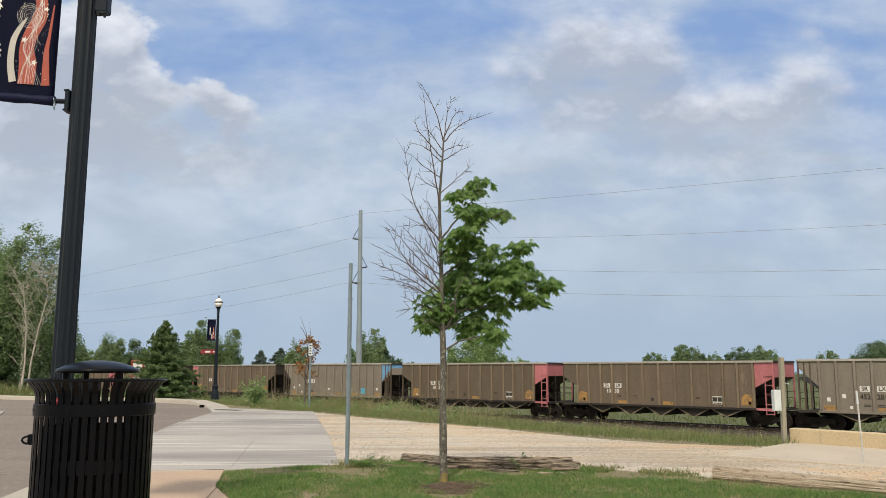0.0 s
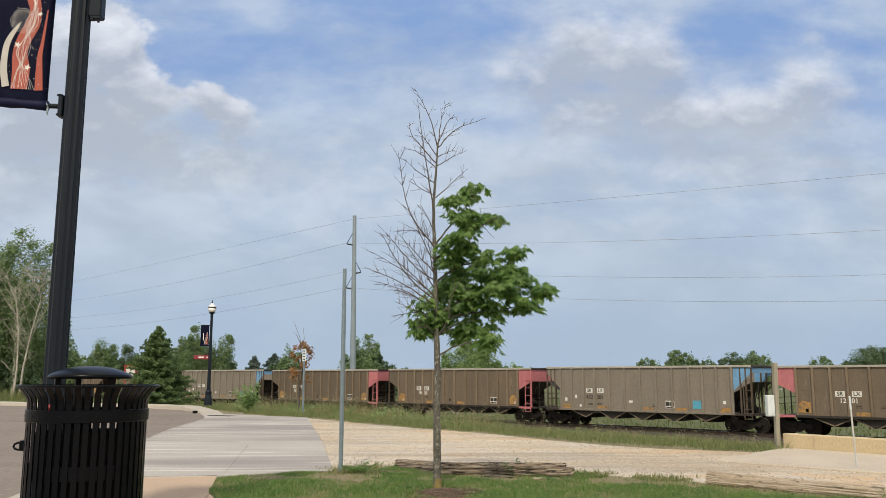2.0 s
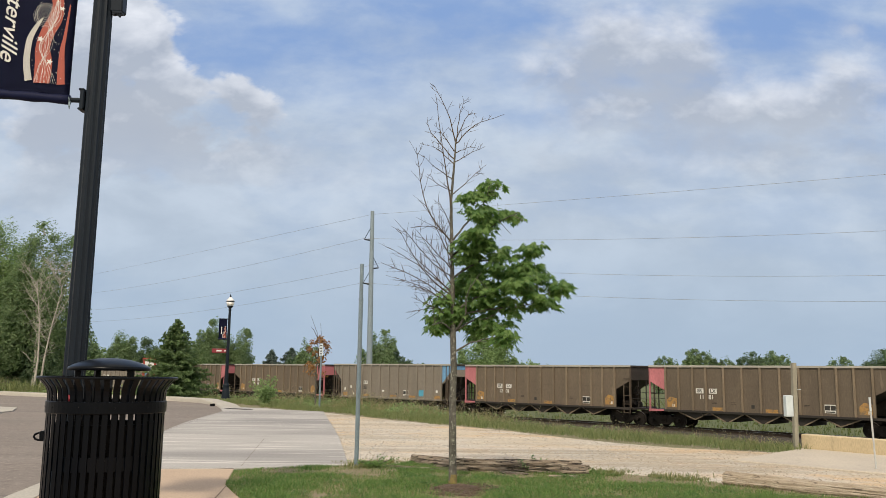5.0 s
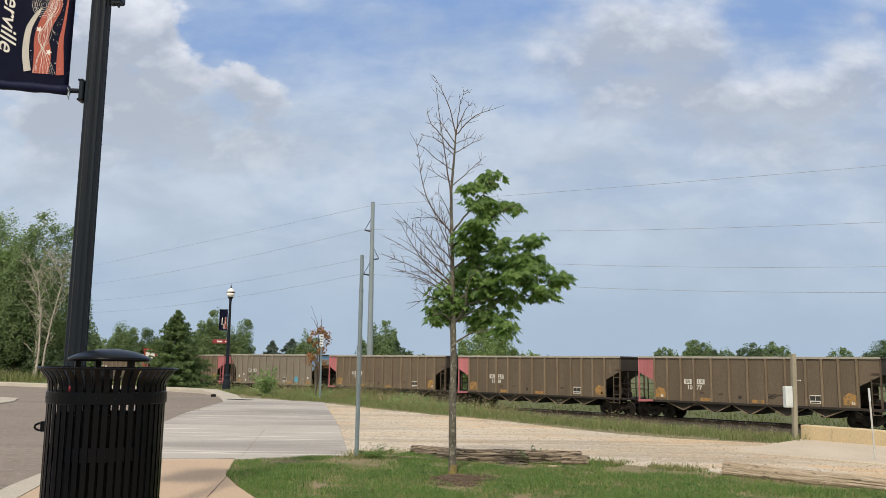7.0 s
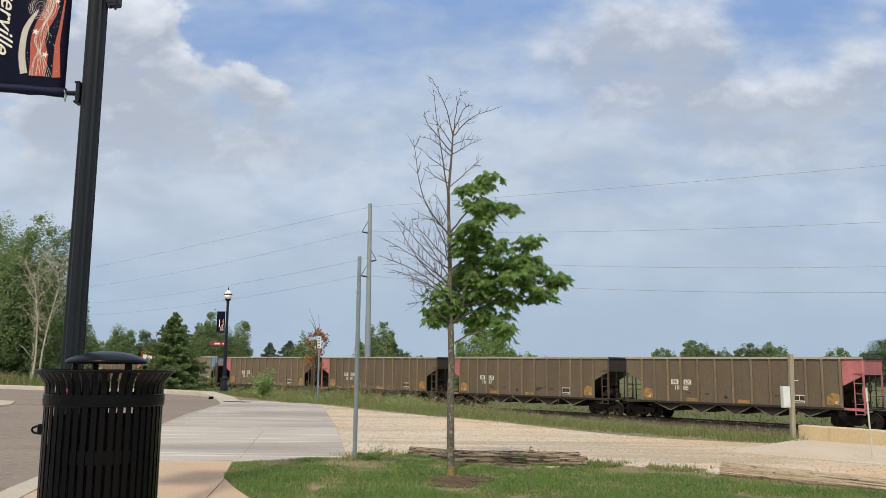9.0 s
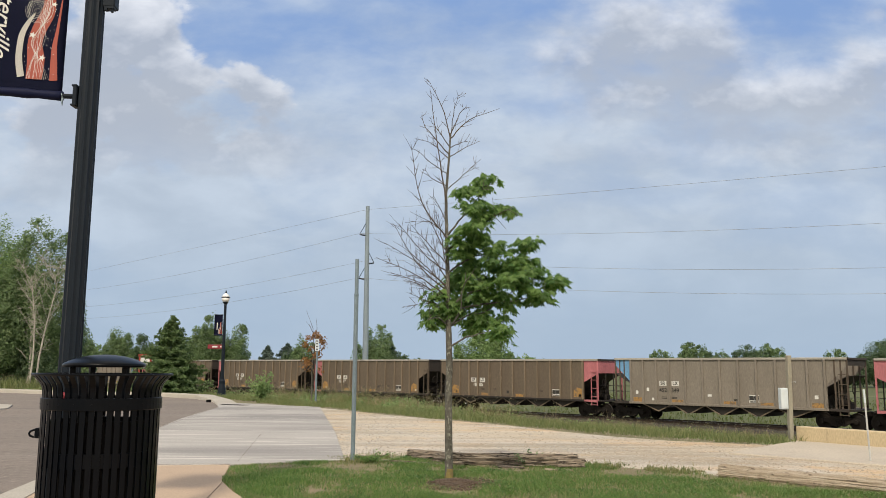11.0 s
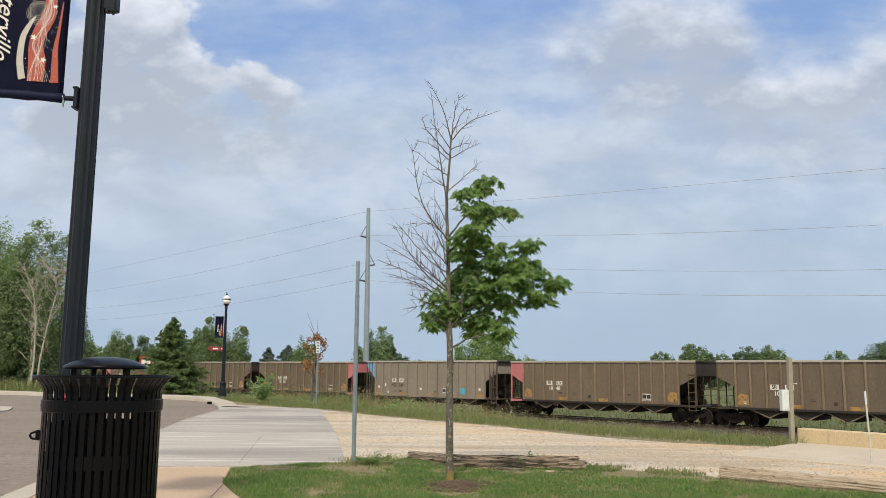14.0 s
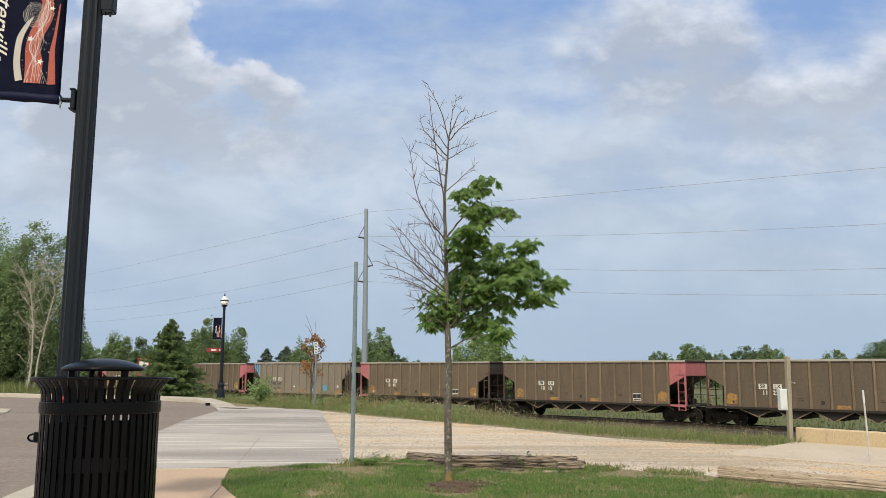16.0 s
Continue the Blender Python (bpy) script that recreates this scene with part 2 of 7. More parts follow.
    "old_wood": mat("weathered grey brown timber", (0.43, 0.365, 0.295), (0.27, 0.215, 0.165), 3.0, 40, 0.9, 0, 1.0, 0.012, c3=(0.09, 0.068, 0.05), patch=0.55, streak=(1.1, 11, 11), lines=(((0.025, 0.019, 0.015), (5.5, 44, 44), 0, 0.53, 0.58, 0.92), ((0.52, 0.46, 0.38), (6, 36, 36), 0, 0.55, 0.65, 0.65))),
    "pale_wood": mat("sun-bleached pale log", (0.55, 0.47, 0.37), (0.4, 0.325, 0.245), 3.0, 40, 0.9, 0, 1.0, 0.014, c3=(0.26, 0.2, 0.15), patch=0.6, streak=(2.6, 9, 9), lines=(((0.08, 0.06, 0.045), (5.0, 26, 26), 0, 0.58, 0.63, 0.75), ((0.66, 0.6, 0.51), (6, 30, 30), 0, 0.56, 0.66, 0.6))),
    "post_wood": mat("grey weathered post wood", (0.31, 0.295, 0.235), (0.235, 0.22, 0.175), 3, 40, 0.88, 0, 0.5, 0.004, c3=(0.18, 0.15, 0.115), patch=0.62, streak=(5, 5, 0.5)),
    "down": leaf_mat("grey silky seed down", (0.17, 0.17, 0.165), (0.26, 0.26, 0.25), through_light=0.5),
    "mulch": mat("dark bark mulch", (0.06, 0.042, 0.03), (0.11, 0.078, 0.055), 26, 70, 0.95, 0, 0.9, 0.012),
    "navy": mat("navy vinyl banner cloth", (0.0055, 0.0085, 0.034), (0.0075, 0.011, 0.042), 3, 200, 0.6, 0, 0.1, 0.0008, spec=0.15),
    "coral": mat("coral red banner print", (0.36, 0.075, 0.048), (0.31, 0.062, 0.04), 6, 200, 0.55, 0, 0.1, 0.0008),
    "cream": mat("cream white banner print", (0.68, 0.69, 0.68), (0.58, 0.585, 0.575), 6, 200, 0.55, 0, 0.1, 0.0008),
    "silver": mat("silver grey banner print", (0.5, 0.49, 0.46), (0.4, 0.4, 0.385), 6, 200, 0.5, 0, 0.1, 0.0008),
    "red_sign": mat("dark red sign face", (0.22, 0.02, 0.03), (0.19, 0.018, 0.025), 3, 60, 0.45, 0, 0),
    "globe": mat("white frosted acrylic globe", (0.8, 0.8, 0.8), (0.76, 0.76, 0.77), 3, 30, 0.3, 0, 0),
    "box_white": mat("white painted steel box", (0.57, 0.63, 0.66), (0.51, 0.57, 0.6), 3, 5, 0.5, 0, 0),
    "stake": mat("pale weathered fibreglass", (0.5, 0.51, 0.5), (0.42, 0.43, 0.42), 5, 40, 0.6, 0, 0),
    "red_thing": mat("bright red painted board", (0.33, 0.045, 0.03), (0.28, 0.04, 0.03), 3, 40, 0.5, 0, 0),
    "joint": mat("dusty sealed joint", (0.2, 0.165, 0.13), (0.15, 0.12, 0.1), 6, 60, 0.9, 0, 0),
    "iron": mat("dark cast iron", (0.09, 0.08, 0.07), (0.06, 0.055, 0.05), 6, 60, 0.7, 0.4, 0.3),
    "maple": leaf_mat("maple leaf green", (0.075, 0.155, 0.046), (0.2, 0.31, 0.1), through_light=0.5),
    "far_leaf": leaf_mat("tree leaf green", (0.12, 0.185, 0.095), (0.23, 0.31, 0.15), through_light=0.45),
    "far_leaf_dark": leaf_mat("darker tree leaf green", (0.09, 0.145, 0.085), (0.16, 0.22, 0.12), through_light=0.5),
    "far_leaf_light": leaf_mat("lighter tree leaf green", (0.125, 0.2, 0.085), (0.28, 0.375, 0.16), through_light=0.45),
    "spruce": leaf_mat("spruce needle green", (0.075, 0.13, 0.055), (0.17, 0.24, 0.1), through_light=0.35),
    "blue_spruce": leaf_mat("blue green spruce needle", (0.13, 0.175, 0.155), (0.2, 0.25, 0.22), through_light=0.5),
    "rust_leaf": leaf_mat("rust orange dying leaf", (0.19, 0.09, 0.035), (0.33, 0.19, 0.08), through_light=0.3),
    "grass": leaf_mat("lawn grass blade", (0.055, 0.13, 0.032), (0.205, 0.305, 0.092), through_light=0.3),
    "weed": leaf_mat("tall weed green", (0.072, 0.11, 0.033), (0.29, 0.28, 0.13), through_light=0.35),
    "meadow": leaf_mat("long meadow grass", (0.1, 0.145, 0.048), (0.26, 0.275, 0.125), through_light=0.35),
    "plume": leaf_mat("tan seed plume", (0.28, 0.25, 0.14), (0.42, 0.38, 0.25), through_light=0.4),
    "clover": leaf_mat("low clover leaf", (0.04, 0.1, 0.025), (0.12, 0.21, 0.06), through_light=0.3),
    "seed": leaf_mat("pale straw seed grass", (0.28, 0.215, 0.125), (0.45, 0.36, 0.25), through_light=0.3),
}


# ---- mesh helpers ----
def mesh_of(name, bm, material, smooth=False):
    me = bpy.data.meshes.new(name)
    bm.to_mesh(me)
    bm.free()
    for m in material if isinstance(material, (list, tuple)) else [material]:
        me.materials.append(m)
    if smooth:
        me.polygons.foreach_set("use_smooth", [True] * len(me.polygons))
    return me


def part(name, bm, material, parent=None, label="", smooth=False):
    ob = new(name, mesh_of(name, bm, material, smooth) if isinstance(bm, bmesh.types.BMesh) else bm)
    if parent is not None:
        ob.parent = parent
    if label:
        ob["label"] = label
    return ob


def box(bm, c, s, rz=0.0, bevel=0.0):
    m = Matrix.Translation(c) @ Matrix.Rotation(rz, 4, "Z") @ Matrix.Diagonal((*s, 1))
    r = bmesh.ops.create_cube(bm, size=1, matrix=m)
    if bevel:
        eds = {e for v in r["verts"] for e in v.link_edges}
        bmesh.ops.bevel(bm, geom=list(eds), offset=bevel, segments=1, affect="EDGES")
    return r["verts"]


def bar(bm, a, b, w, h=None, up=(0, 0, 1)):
    """A square bar from a to b."""
    a, b = Vector(a), Vector(b)
    d = (b - a)
    z = d.normalized()
    x = Vector(up).cross(z)
    x = Vector((1, 0, 0)) if x.length < 1e-4 else x.normalized()
    y = z.cross(x)
    m = Matrix((x, y, z)).transposed().to_4x4()
    m.translation = (a + b) / 2
    bmesh.ops.create_cube(bm, size=1, matrix=m @ Matrix.Diagonal((w, h or w, d.length, 1)))


def tube(bm, pts, radii, n=8, cap=True):
    """A round tapered tube through pts."""
    rings = []
    pts = [Vector(p) for p in pts]
    side = None
    for i, p in enumerate(pts):
        d = (pts[min(i + 1, len(pts) - 1)] - pts[max(i - 1, 0)]).normalized()
        if side is None:
            side = d.orthogonal().normalized()
        else:
            side = side - d * side.dot(d)
            side = side.normalized() if side.length > 1e-5 else d.orthogonal().normalized()
        o = d.cross(side)
        r = radii[i] if isinstance(radii, (list, tuple)) else radii
        rings.append([bm.verts.new(p + (side * math.cos(k * math.tau / n) + o * math.sin(k * math.tau / n)) * r) for k in range(n)])
    for u, v in zip(rings, rings[1:]):
        for k in range(n):
            bm.faces.new((u[k], u[(k + 1) % n], v[(k + 1) % n], v[k]))
    if cap:
        bm.faces.new(rings[0][::-1])
        bm.faces.new(rings[-1])
    return rings


def lathe(bm, prof, n=24, c=(0, 0, 0)):
    """A turned form from (radius, height) pairs."""
    rings = [[bm.verts.new((c[0] + r * math.cos(k * math.tau / n), c[1] + r * math.sin(k * math.tau / n), c[2] + z)) for k in range(n)] for r, z in prof]
    for u, v in zip(rings, rings[1:]):
        for k in range(n):
            bm.faces.new((u[k], u[(k + 1) % n], v[(k + 1) % n], v[k]))
    bm.faces.new(rings[0][::-1])
    bm.faces.new(rings[-1])


def slab(bm, poly, z0, z1, bevel=0.0):
    """A flat plate over a ground polygon."""
    lo = [bm.verts.new((x, y, z0)) for x, y in poly]
    hi = [bm.verts.new((x, y, z1)) for x, y in poly]
    n = len(poly)
    top = bm.faces.new(hi)
    bm.faces.new(lo[::-1])
    for i in range(n):
        bm.faces.new((lo[i], lo[(i + 1) % n], hi[(i + 1) % n], hi[i]))
    bmesh.ops.recalc_face_normals(bm, faces=bm.faces[:])
    if bevel:
        bmesh.ops.bevel(bm, geom=list(top.edges), offset=bevel, segments=1, affect="EDGES")


def plate(bm, pts, thick, axis):
    """A sheet through pts, thickened along axis."""
    ax = Vector(axis) * thick
    a = [bm.verts.new(Vector(p) - ax / 2) for p in pts]
    b = [bm.verts.new(Vector(p) + ax / 2) for p in pts]
    n = len(pts)
    bm.faces.new(a[::-1])
    bm.faces.new(b)
    for i in range(n):
        bm.faces.new((a[i], a[(i + 1) % n], b[(i + 1) % n], b[i]))
    bmesh.ops.recalc_face_normals(bm, faces=bm.faces[:])


def text_mesh(body, size, depth=0.002, shear=0.0, bold=0.0, align="CENTER"):
    cu = bpy.data.curves.new("lettering", "FONT")
    cu.body, cu.size, cu.extrude, cu.shear, cu.offset = body, size, depth, shear, bold
    cu.align_x, cu.align_y = align, "CENTER"
    ob = bpy.data.objects.new("lettering", cu)
    scene.collection.objects.link(ob)
    bpy.context.view_layer.update()
    me = bpy.data.meshes.new_from_object(ob.evaluated_get(bpy.context.evaluated_depsgraph_get()))
    bpy.data.objects.remove(ob)
    return me


def empty(name, m=None):
    ob = new(name)
    ob.empty_display_size = 0.2
    if m is not None:
        ob.matrix_basis = m
    return ob


# ---- the lie of the land ----
TH = -0.7826                       # heading of the track from +Y
DV = Vector((math.sin(TH), math.cos(TH), 0))
NV = Vector((math.cos(TH), -math.sin(TH), 0))
TRACK, BEND, RAIL = 49.26, 0.000298, -2.1


def on_track(s, off=0.0, z=0.0):
    d = (DV - NV * 2 * BEND * s).normalized()
    side = Vector((d.y, -d.x, 0))
    p = NV * (TRACK - BEND * s * s) + DV * s + side * off
    return Vector((p.x, p.y, z)), d


# the bank's upper edge, by distance along and across the track
EDGE_S = [-40, 0, 5.2, 5.5, 8, 11, 15, 19, 21, 23, 27, 29.4, 32, 35.7, 40.8, 51.3, 69, 110]
EDGE_Q = [14.2, 14.0, 13.9, 12.8, 12.9, 13.2, 13.8, 14.75, 14.5, 15.2, 15.9, 15.9, 14.7, 13.3, 12.0, 9.8, 6.6, 0.0]
MOWN_S, MOWN_D = [-3, 10, 16, 19, 26, 32, 62], [0.1, 0.25, 0.5, 1.5, 1.4, 0.7, 1.0]


def land(x, y):
    q = NV.x * x + NV.y * y
    s = DV.x * x + DV.y * y
    d = q - np.interp(s, EDGE_S, EDGE_Q) - np.interp(s, MOWN_S, MOWN_D) - 0.2
    z = float(np.interp(d, [0, 0.6, 4, 10, 18], [-0.045, -0.1, -0.78, -1.75, -2.45]))
    sc = max(-120.0, min(230.0, s))
    if q + BEND * sc * sc > 43:
        z = -2.6
    return z


def build_ground():
    qs = [-3500, -1500, -600, -200, -80, -40, -20, -10, -5, 0, 3, 6, 8, 10, 11] + [12 + i * 0.5 for i in range(16)] + [20 + i * 1.0 for i in range(24)] + [46, 50, 55, 60, 70, 85, 110, 150, 220, 400, 800, 1700, 3500]
    ss = [-3500, -1500, -600, -250] + [-120 + 5 * i for i in range(22)] + [-10 + 1.5 * i for i in range(60)] + [82 + 5 * i for i in range(32)] + [300, 500, 900, 1800, 3500]
    verts, faces = [], []
    for q in qs:
        for s in ss:
            sc = max(-120.0, min(230.0, s))
            p = NV * (q - BEND * sc * sc) + DV * s
            z = land(p.x, p.y)
            if 18 < q < 42:
                z += 0.12 * noise.noise(Vector((p.x * 0.25, p.y * 0.25, 0)))
            verts.append((p.x, p.y, z))
    w = len(ss)
    for i in range(len(qs) - 1):
        for j in range(w - 1):
            faces.append((i * w + j, (i + 1) * w + j, (i + 1) * w + j + 1, i * w + j + 1))
    me = bpy.data.meshes.new("ground")
    me.from_pydata(verts, [], faces)
    me.materials.append(M["weeds_soil"])
    me.materials.append(M["meadow_soil"])
    per_row = len(ss) - 1
    me.polygons.foreach_set("material_index", [1 if qs[i // per_row] >= 53 else 0 for i in range(len(faces))])
    me.polygons.foreach_set("use_smooth", [True] * len(me.polygons))
    tagged(new("ground", me), "grassy open ground falling towards the railway", "ground", kind="structure")


build_ground()

# road and kerb lines on the ground
ROAD_EDGE = [(-3.45, 3.0), (-3.76, 7.28), (-3.93, 8.35), (-4.2, 10.0), (-4.96, 14.78), (-5.48, 18.1), (-6.0, 23.1), (-6.6, 25.2)]
FAR_KERB = [(-6.6, 25.2), (-7.3, 27.3), (-8.5, 29.6), (-10.2, 31.3), (-13.0, 32.4), (-16.5, 33.9), (-21, 36.6), (-30, 42.5), (-45, 53)]


def paving():
    bm = bmesh.new()
    slab(bm, [(-3.2, -25)] + ROAD_EDGE + FAR_KERB[1:] + [(-60, 50), (-60, -25)], -0.25, -0.04)
    tagged(part("road", bm, M["asphalt"]), "worn grey asphalt road curving round", "road", kind="structure")
    bm = bmesh.new()
    slab(bm, ROAD_EDGE[3:] + [(-6.0, 25.6), (-5.2, 25.1), (-4.5, 24.35), (-3.28, 23.57), (-1.77, 14.7), (-1.1, 10.22), (-2.35, 9.68), (-3.2, 9.53)], -0.22, 0.0, 0.008)
    tagged(part("driveway_apron", bm, M["concrete"]), "pale concrete driveway apron with tyre streaks", "driveway", kind="structure")
    bm = bmesh.new()
    slab(bm, [(-3.3, -6), (-3.22, 3.0), (-3.49, 6.76), (-3.6, 7.67), (-3.75, 9.42), (-3.2, 9.52), (-2.35, 9.67), (-2.1, 8.33), (-1.83, 7.66), (-1.485, 6.93), (-0.9, 6.1), (0.2, 5.2), (2.0, 4.4), (6, 3.6), (6, -6)], -0.2, -0.004, 0.006)
    tagged(part("sidewalk", bm, M["tan_concrete"]), "tan tinted concrete sidewalk", "pavement", kind="structure")
    q = lambda q_, s_: tuple((NV * q_ + DV * s_)[:2])
    bm = bmesh.new()
    slab(bm, [(-1.1, 10.2), (-1.77, 14.7), (-3.28, 23.57), (-1.08, 20.1), (0.25, 18.4), (1.37, 16.95), (2.27, 15.3), (3.05, 14.2), (3.8, 13.45), (5.0, 12.9), (5.75, 13.45), (11, 8.2), (22, -4), (16, -7), (9, 2), (4.4, 8.0), (2.93, 9.1), (1.9, 9.9), (-0.3, 10.7), (-0.65, 10.1)], -0.2, -0.025)
    tagged(part("gravel_road", bm, M["gravel"]), "pale tan crushed gravel track", "road", kind="structure")
    bm = bmesh.new()
    slab(bm, [(3.95, 11.4), (5.75, 13.43), (12, 7.2), (9.7, 5.6)], -0.2, 0.0, 0.01)
    tagged(part("concrete_pad", bm, M["pad"]), "pale concrete pad beside gravel", "pavement", kind="structure")


M["gravel"] = mat("crushed limestone gravel", (0.58, 0.49, 0.365), (0.49, 0.43, 0.35), 0.35, 30, 0.95, 0, 1.0, 0.03, c3=(0.56, 0.415, 0.265), patch=0.5, lines=(((0.55, 0.515, 0.465), (0.3, 0.55, 1), 20, 0.46, 0.58, 0.8), ((0.36, 0.315, 0.26), (0.12, 1.3, 1), 44, 0.57, 0.64, 0.7), ((0.33, 0.285, 0.225), (0.1, 0.75, 1), 45, 0.52, 0.66, 0.85), ((0.66, 0.6, 0.5), (0.12, 1.6, 1), 43, 0.55, 0.68, 0.7), ((0.3, 0.26, 0.21), (9, 9, 1), 0, 0.58, 0.68, 0.6), ((0.26, 0.22, 0.17), (22, 22, 1), 0, 0.56, 0.68, 0.6), ((0.74, 0.68, 0.57), (14, 14, 1), 20, 0.57, 0.68, 0.65)))
paving()


# ---- the railway ----
def railway():
    ss = [-90 + 5 * i for i in range(66)]

    def strip(prof, name, material, parent=None, label=""):
        bm = bmesh.new()
        rows = []
        for s in ss:
            rows.append([bm.verts.new(on_track(s, o, z)[0]) for o, z in prof])
        for u, v in zip(rows, rows[1:]):
            for k in range(len(prof) - 1):
                bm.faces.new((u[k], u[k + 1], v[k + 1], v[k]))
        bmesh.ops.recalc_face_normals(bm, faces=bm.faces[:])
        return part(name, bm, material, parent, label)

    bed = strip([(-3.4, RAIL - 0.62), (-2.0, RAIL - 0.2), (2.0, RAIL - 0.2), (3.4, RAIL - 0.62)], "ballast", M["ballast"])
    tagged(bed, "grey crushed stone track ballast", "ballast", kind="structure")
    track = tagged(empty("railway_track"), "single railway track with rusty rails", "railway", kind="structure")
    for g in (-0.76, 0.76):
        r = strip([(g - 0.07, RAIL - 0.17), (g - 0.012, RAIL - 0.14), (g - 0.012, RAIL - 0.04), (g - 0.035, RAIL - 0.03), (g - 0.035, RAIL - 0.002), (g + 0.035, RAIL - 0.002), (g + 0.035, RAIL - 0.03), (g + 0.012, RAIL - 0.04), (g + 0.012, RAIL - 0.14), (g + 0.07, RAIL - 0.17)], "rail", M["rail"], track)
        strip([(g - 0.03, RAIL + 0.0005), (g + 0.03, RAIL + 0.0005)], "rail_head", M["rail_top"], r)
    bm = bmesh.new()
    for i in range(430):
        p, d = on_track(-60 + i * 0.55, 0, RAIL - 0.255)
        box(bm, p, (2.6, 0.23, 0.18), math.atan2(-d.x, d.y))
    o = part("ties", bm, M["tie"], track)
    o["kind"] = "stuff"


railway()

CAR_TOP, SILL = 3.8, 1.03
RIBS = (6.12, 5.22, 4.28, 3.4, 2.26, 1.12, 0.0, -1.13, -2.24, -3.37, -4.26, -5.16, -6.11)
HALF_W = 1.55


def truck_part(car, x):
    """A two-axle truck: side frames, bolster and two wheelsets."""
    bm = bmesh.new()
    box(bm, (0, 0, 0.62), (0.42, 2.3, 0.26), bevel=0.03)
    tr = part("truck", bm, M["steel_black"], car, "black cast steel truck")
    tr.location = (x, 0, 0)
    for side in (-1, 1):
        bm = bmesh.new()
        y = side * 1.02
        top = [(-1.1, 0.52), (-0.95, 0.62), (-0.55, 0.66), (-0.35, 0.76), (0.35, 0.76), (0.55, 0.66), (0.95, 0.62), (1.1, 0.52), (0.95, 0.42), (0.62, 0.4), (0.3, 0.2), (-0.3, 0.2), (-0.62, 0.4), (-0.95, 0.42)]
        plate(bm, [(a, y, z) for a, z in top], 0.12, (0, 1, 0))
        for k in range(5):
            tube(bm, [(-0.2 + 0.1 * k, y + side * 0.07, 0.3), (-0.2 + 0.1 * k, y + side * 0.07, 0.6)], 0.04, 7)
        for ax in (-0.89, 0.89):
            tube(bm, [(ax, y, 0.455), (ax, y + side * 0.14, 0.455)], [0.13, 0.11], 12)
        part("side_frame", bm, M["steel_black"], tr)
    for ax in (-0.89, 0.89):
        bm = bmesh.new()
        tube(bm, [(0, -1.0, 0), (0, 1.0, 0)], 0.085, 10)
        for side in (-1, 1):
            y = side * 0.74
            prof = [(0.10, -0.07), (0.17, -0.05), (0.36, -0.035), (0.455, -0.06), (0.455, 0.055), (0.49, 0.06), (0.48, 0.085), (0.4, 0.085), (0.34, 0.05), (0.17, 0.06), (0.1, 0.08)]
            rings = []
            for r, o in prof:
                rings.append([bm.verts.new((r * math.cos(k * math.tau / 28), y - side * o, r * math.sin(k * math.tau / 28))) for k in range(28)])
            for u, v in zip(rings, rings[1:]):
                for k in range(28):
                    f = bm.faces.new((u[k], u[(k + 1) % 28], v[(k + 1) % 28], v[k]))
                    f.material_index = 1 if u is rings[3] else 0
        bmesh.ops.recalc_face_normals(bm, faces=bm.faces[:])
        w = part("wheelset", bm, [M["steel_black"], M["wheel_rim"]], tr, smooth=False)
        w.location = (ax, 0, 0.455)
    return tr


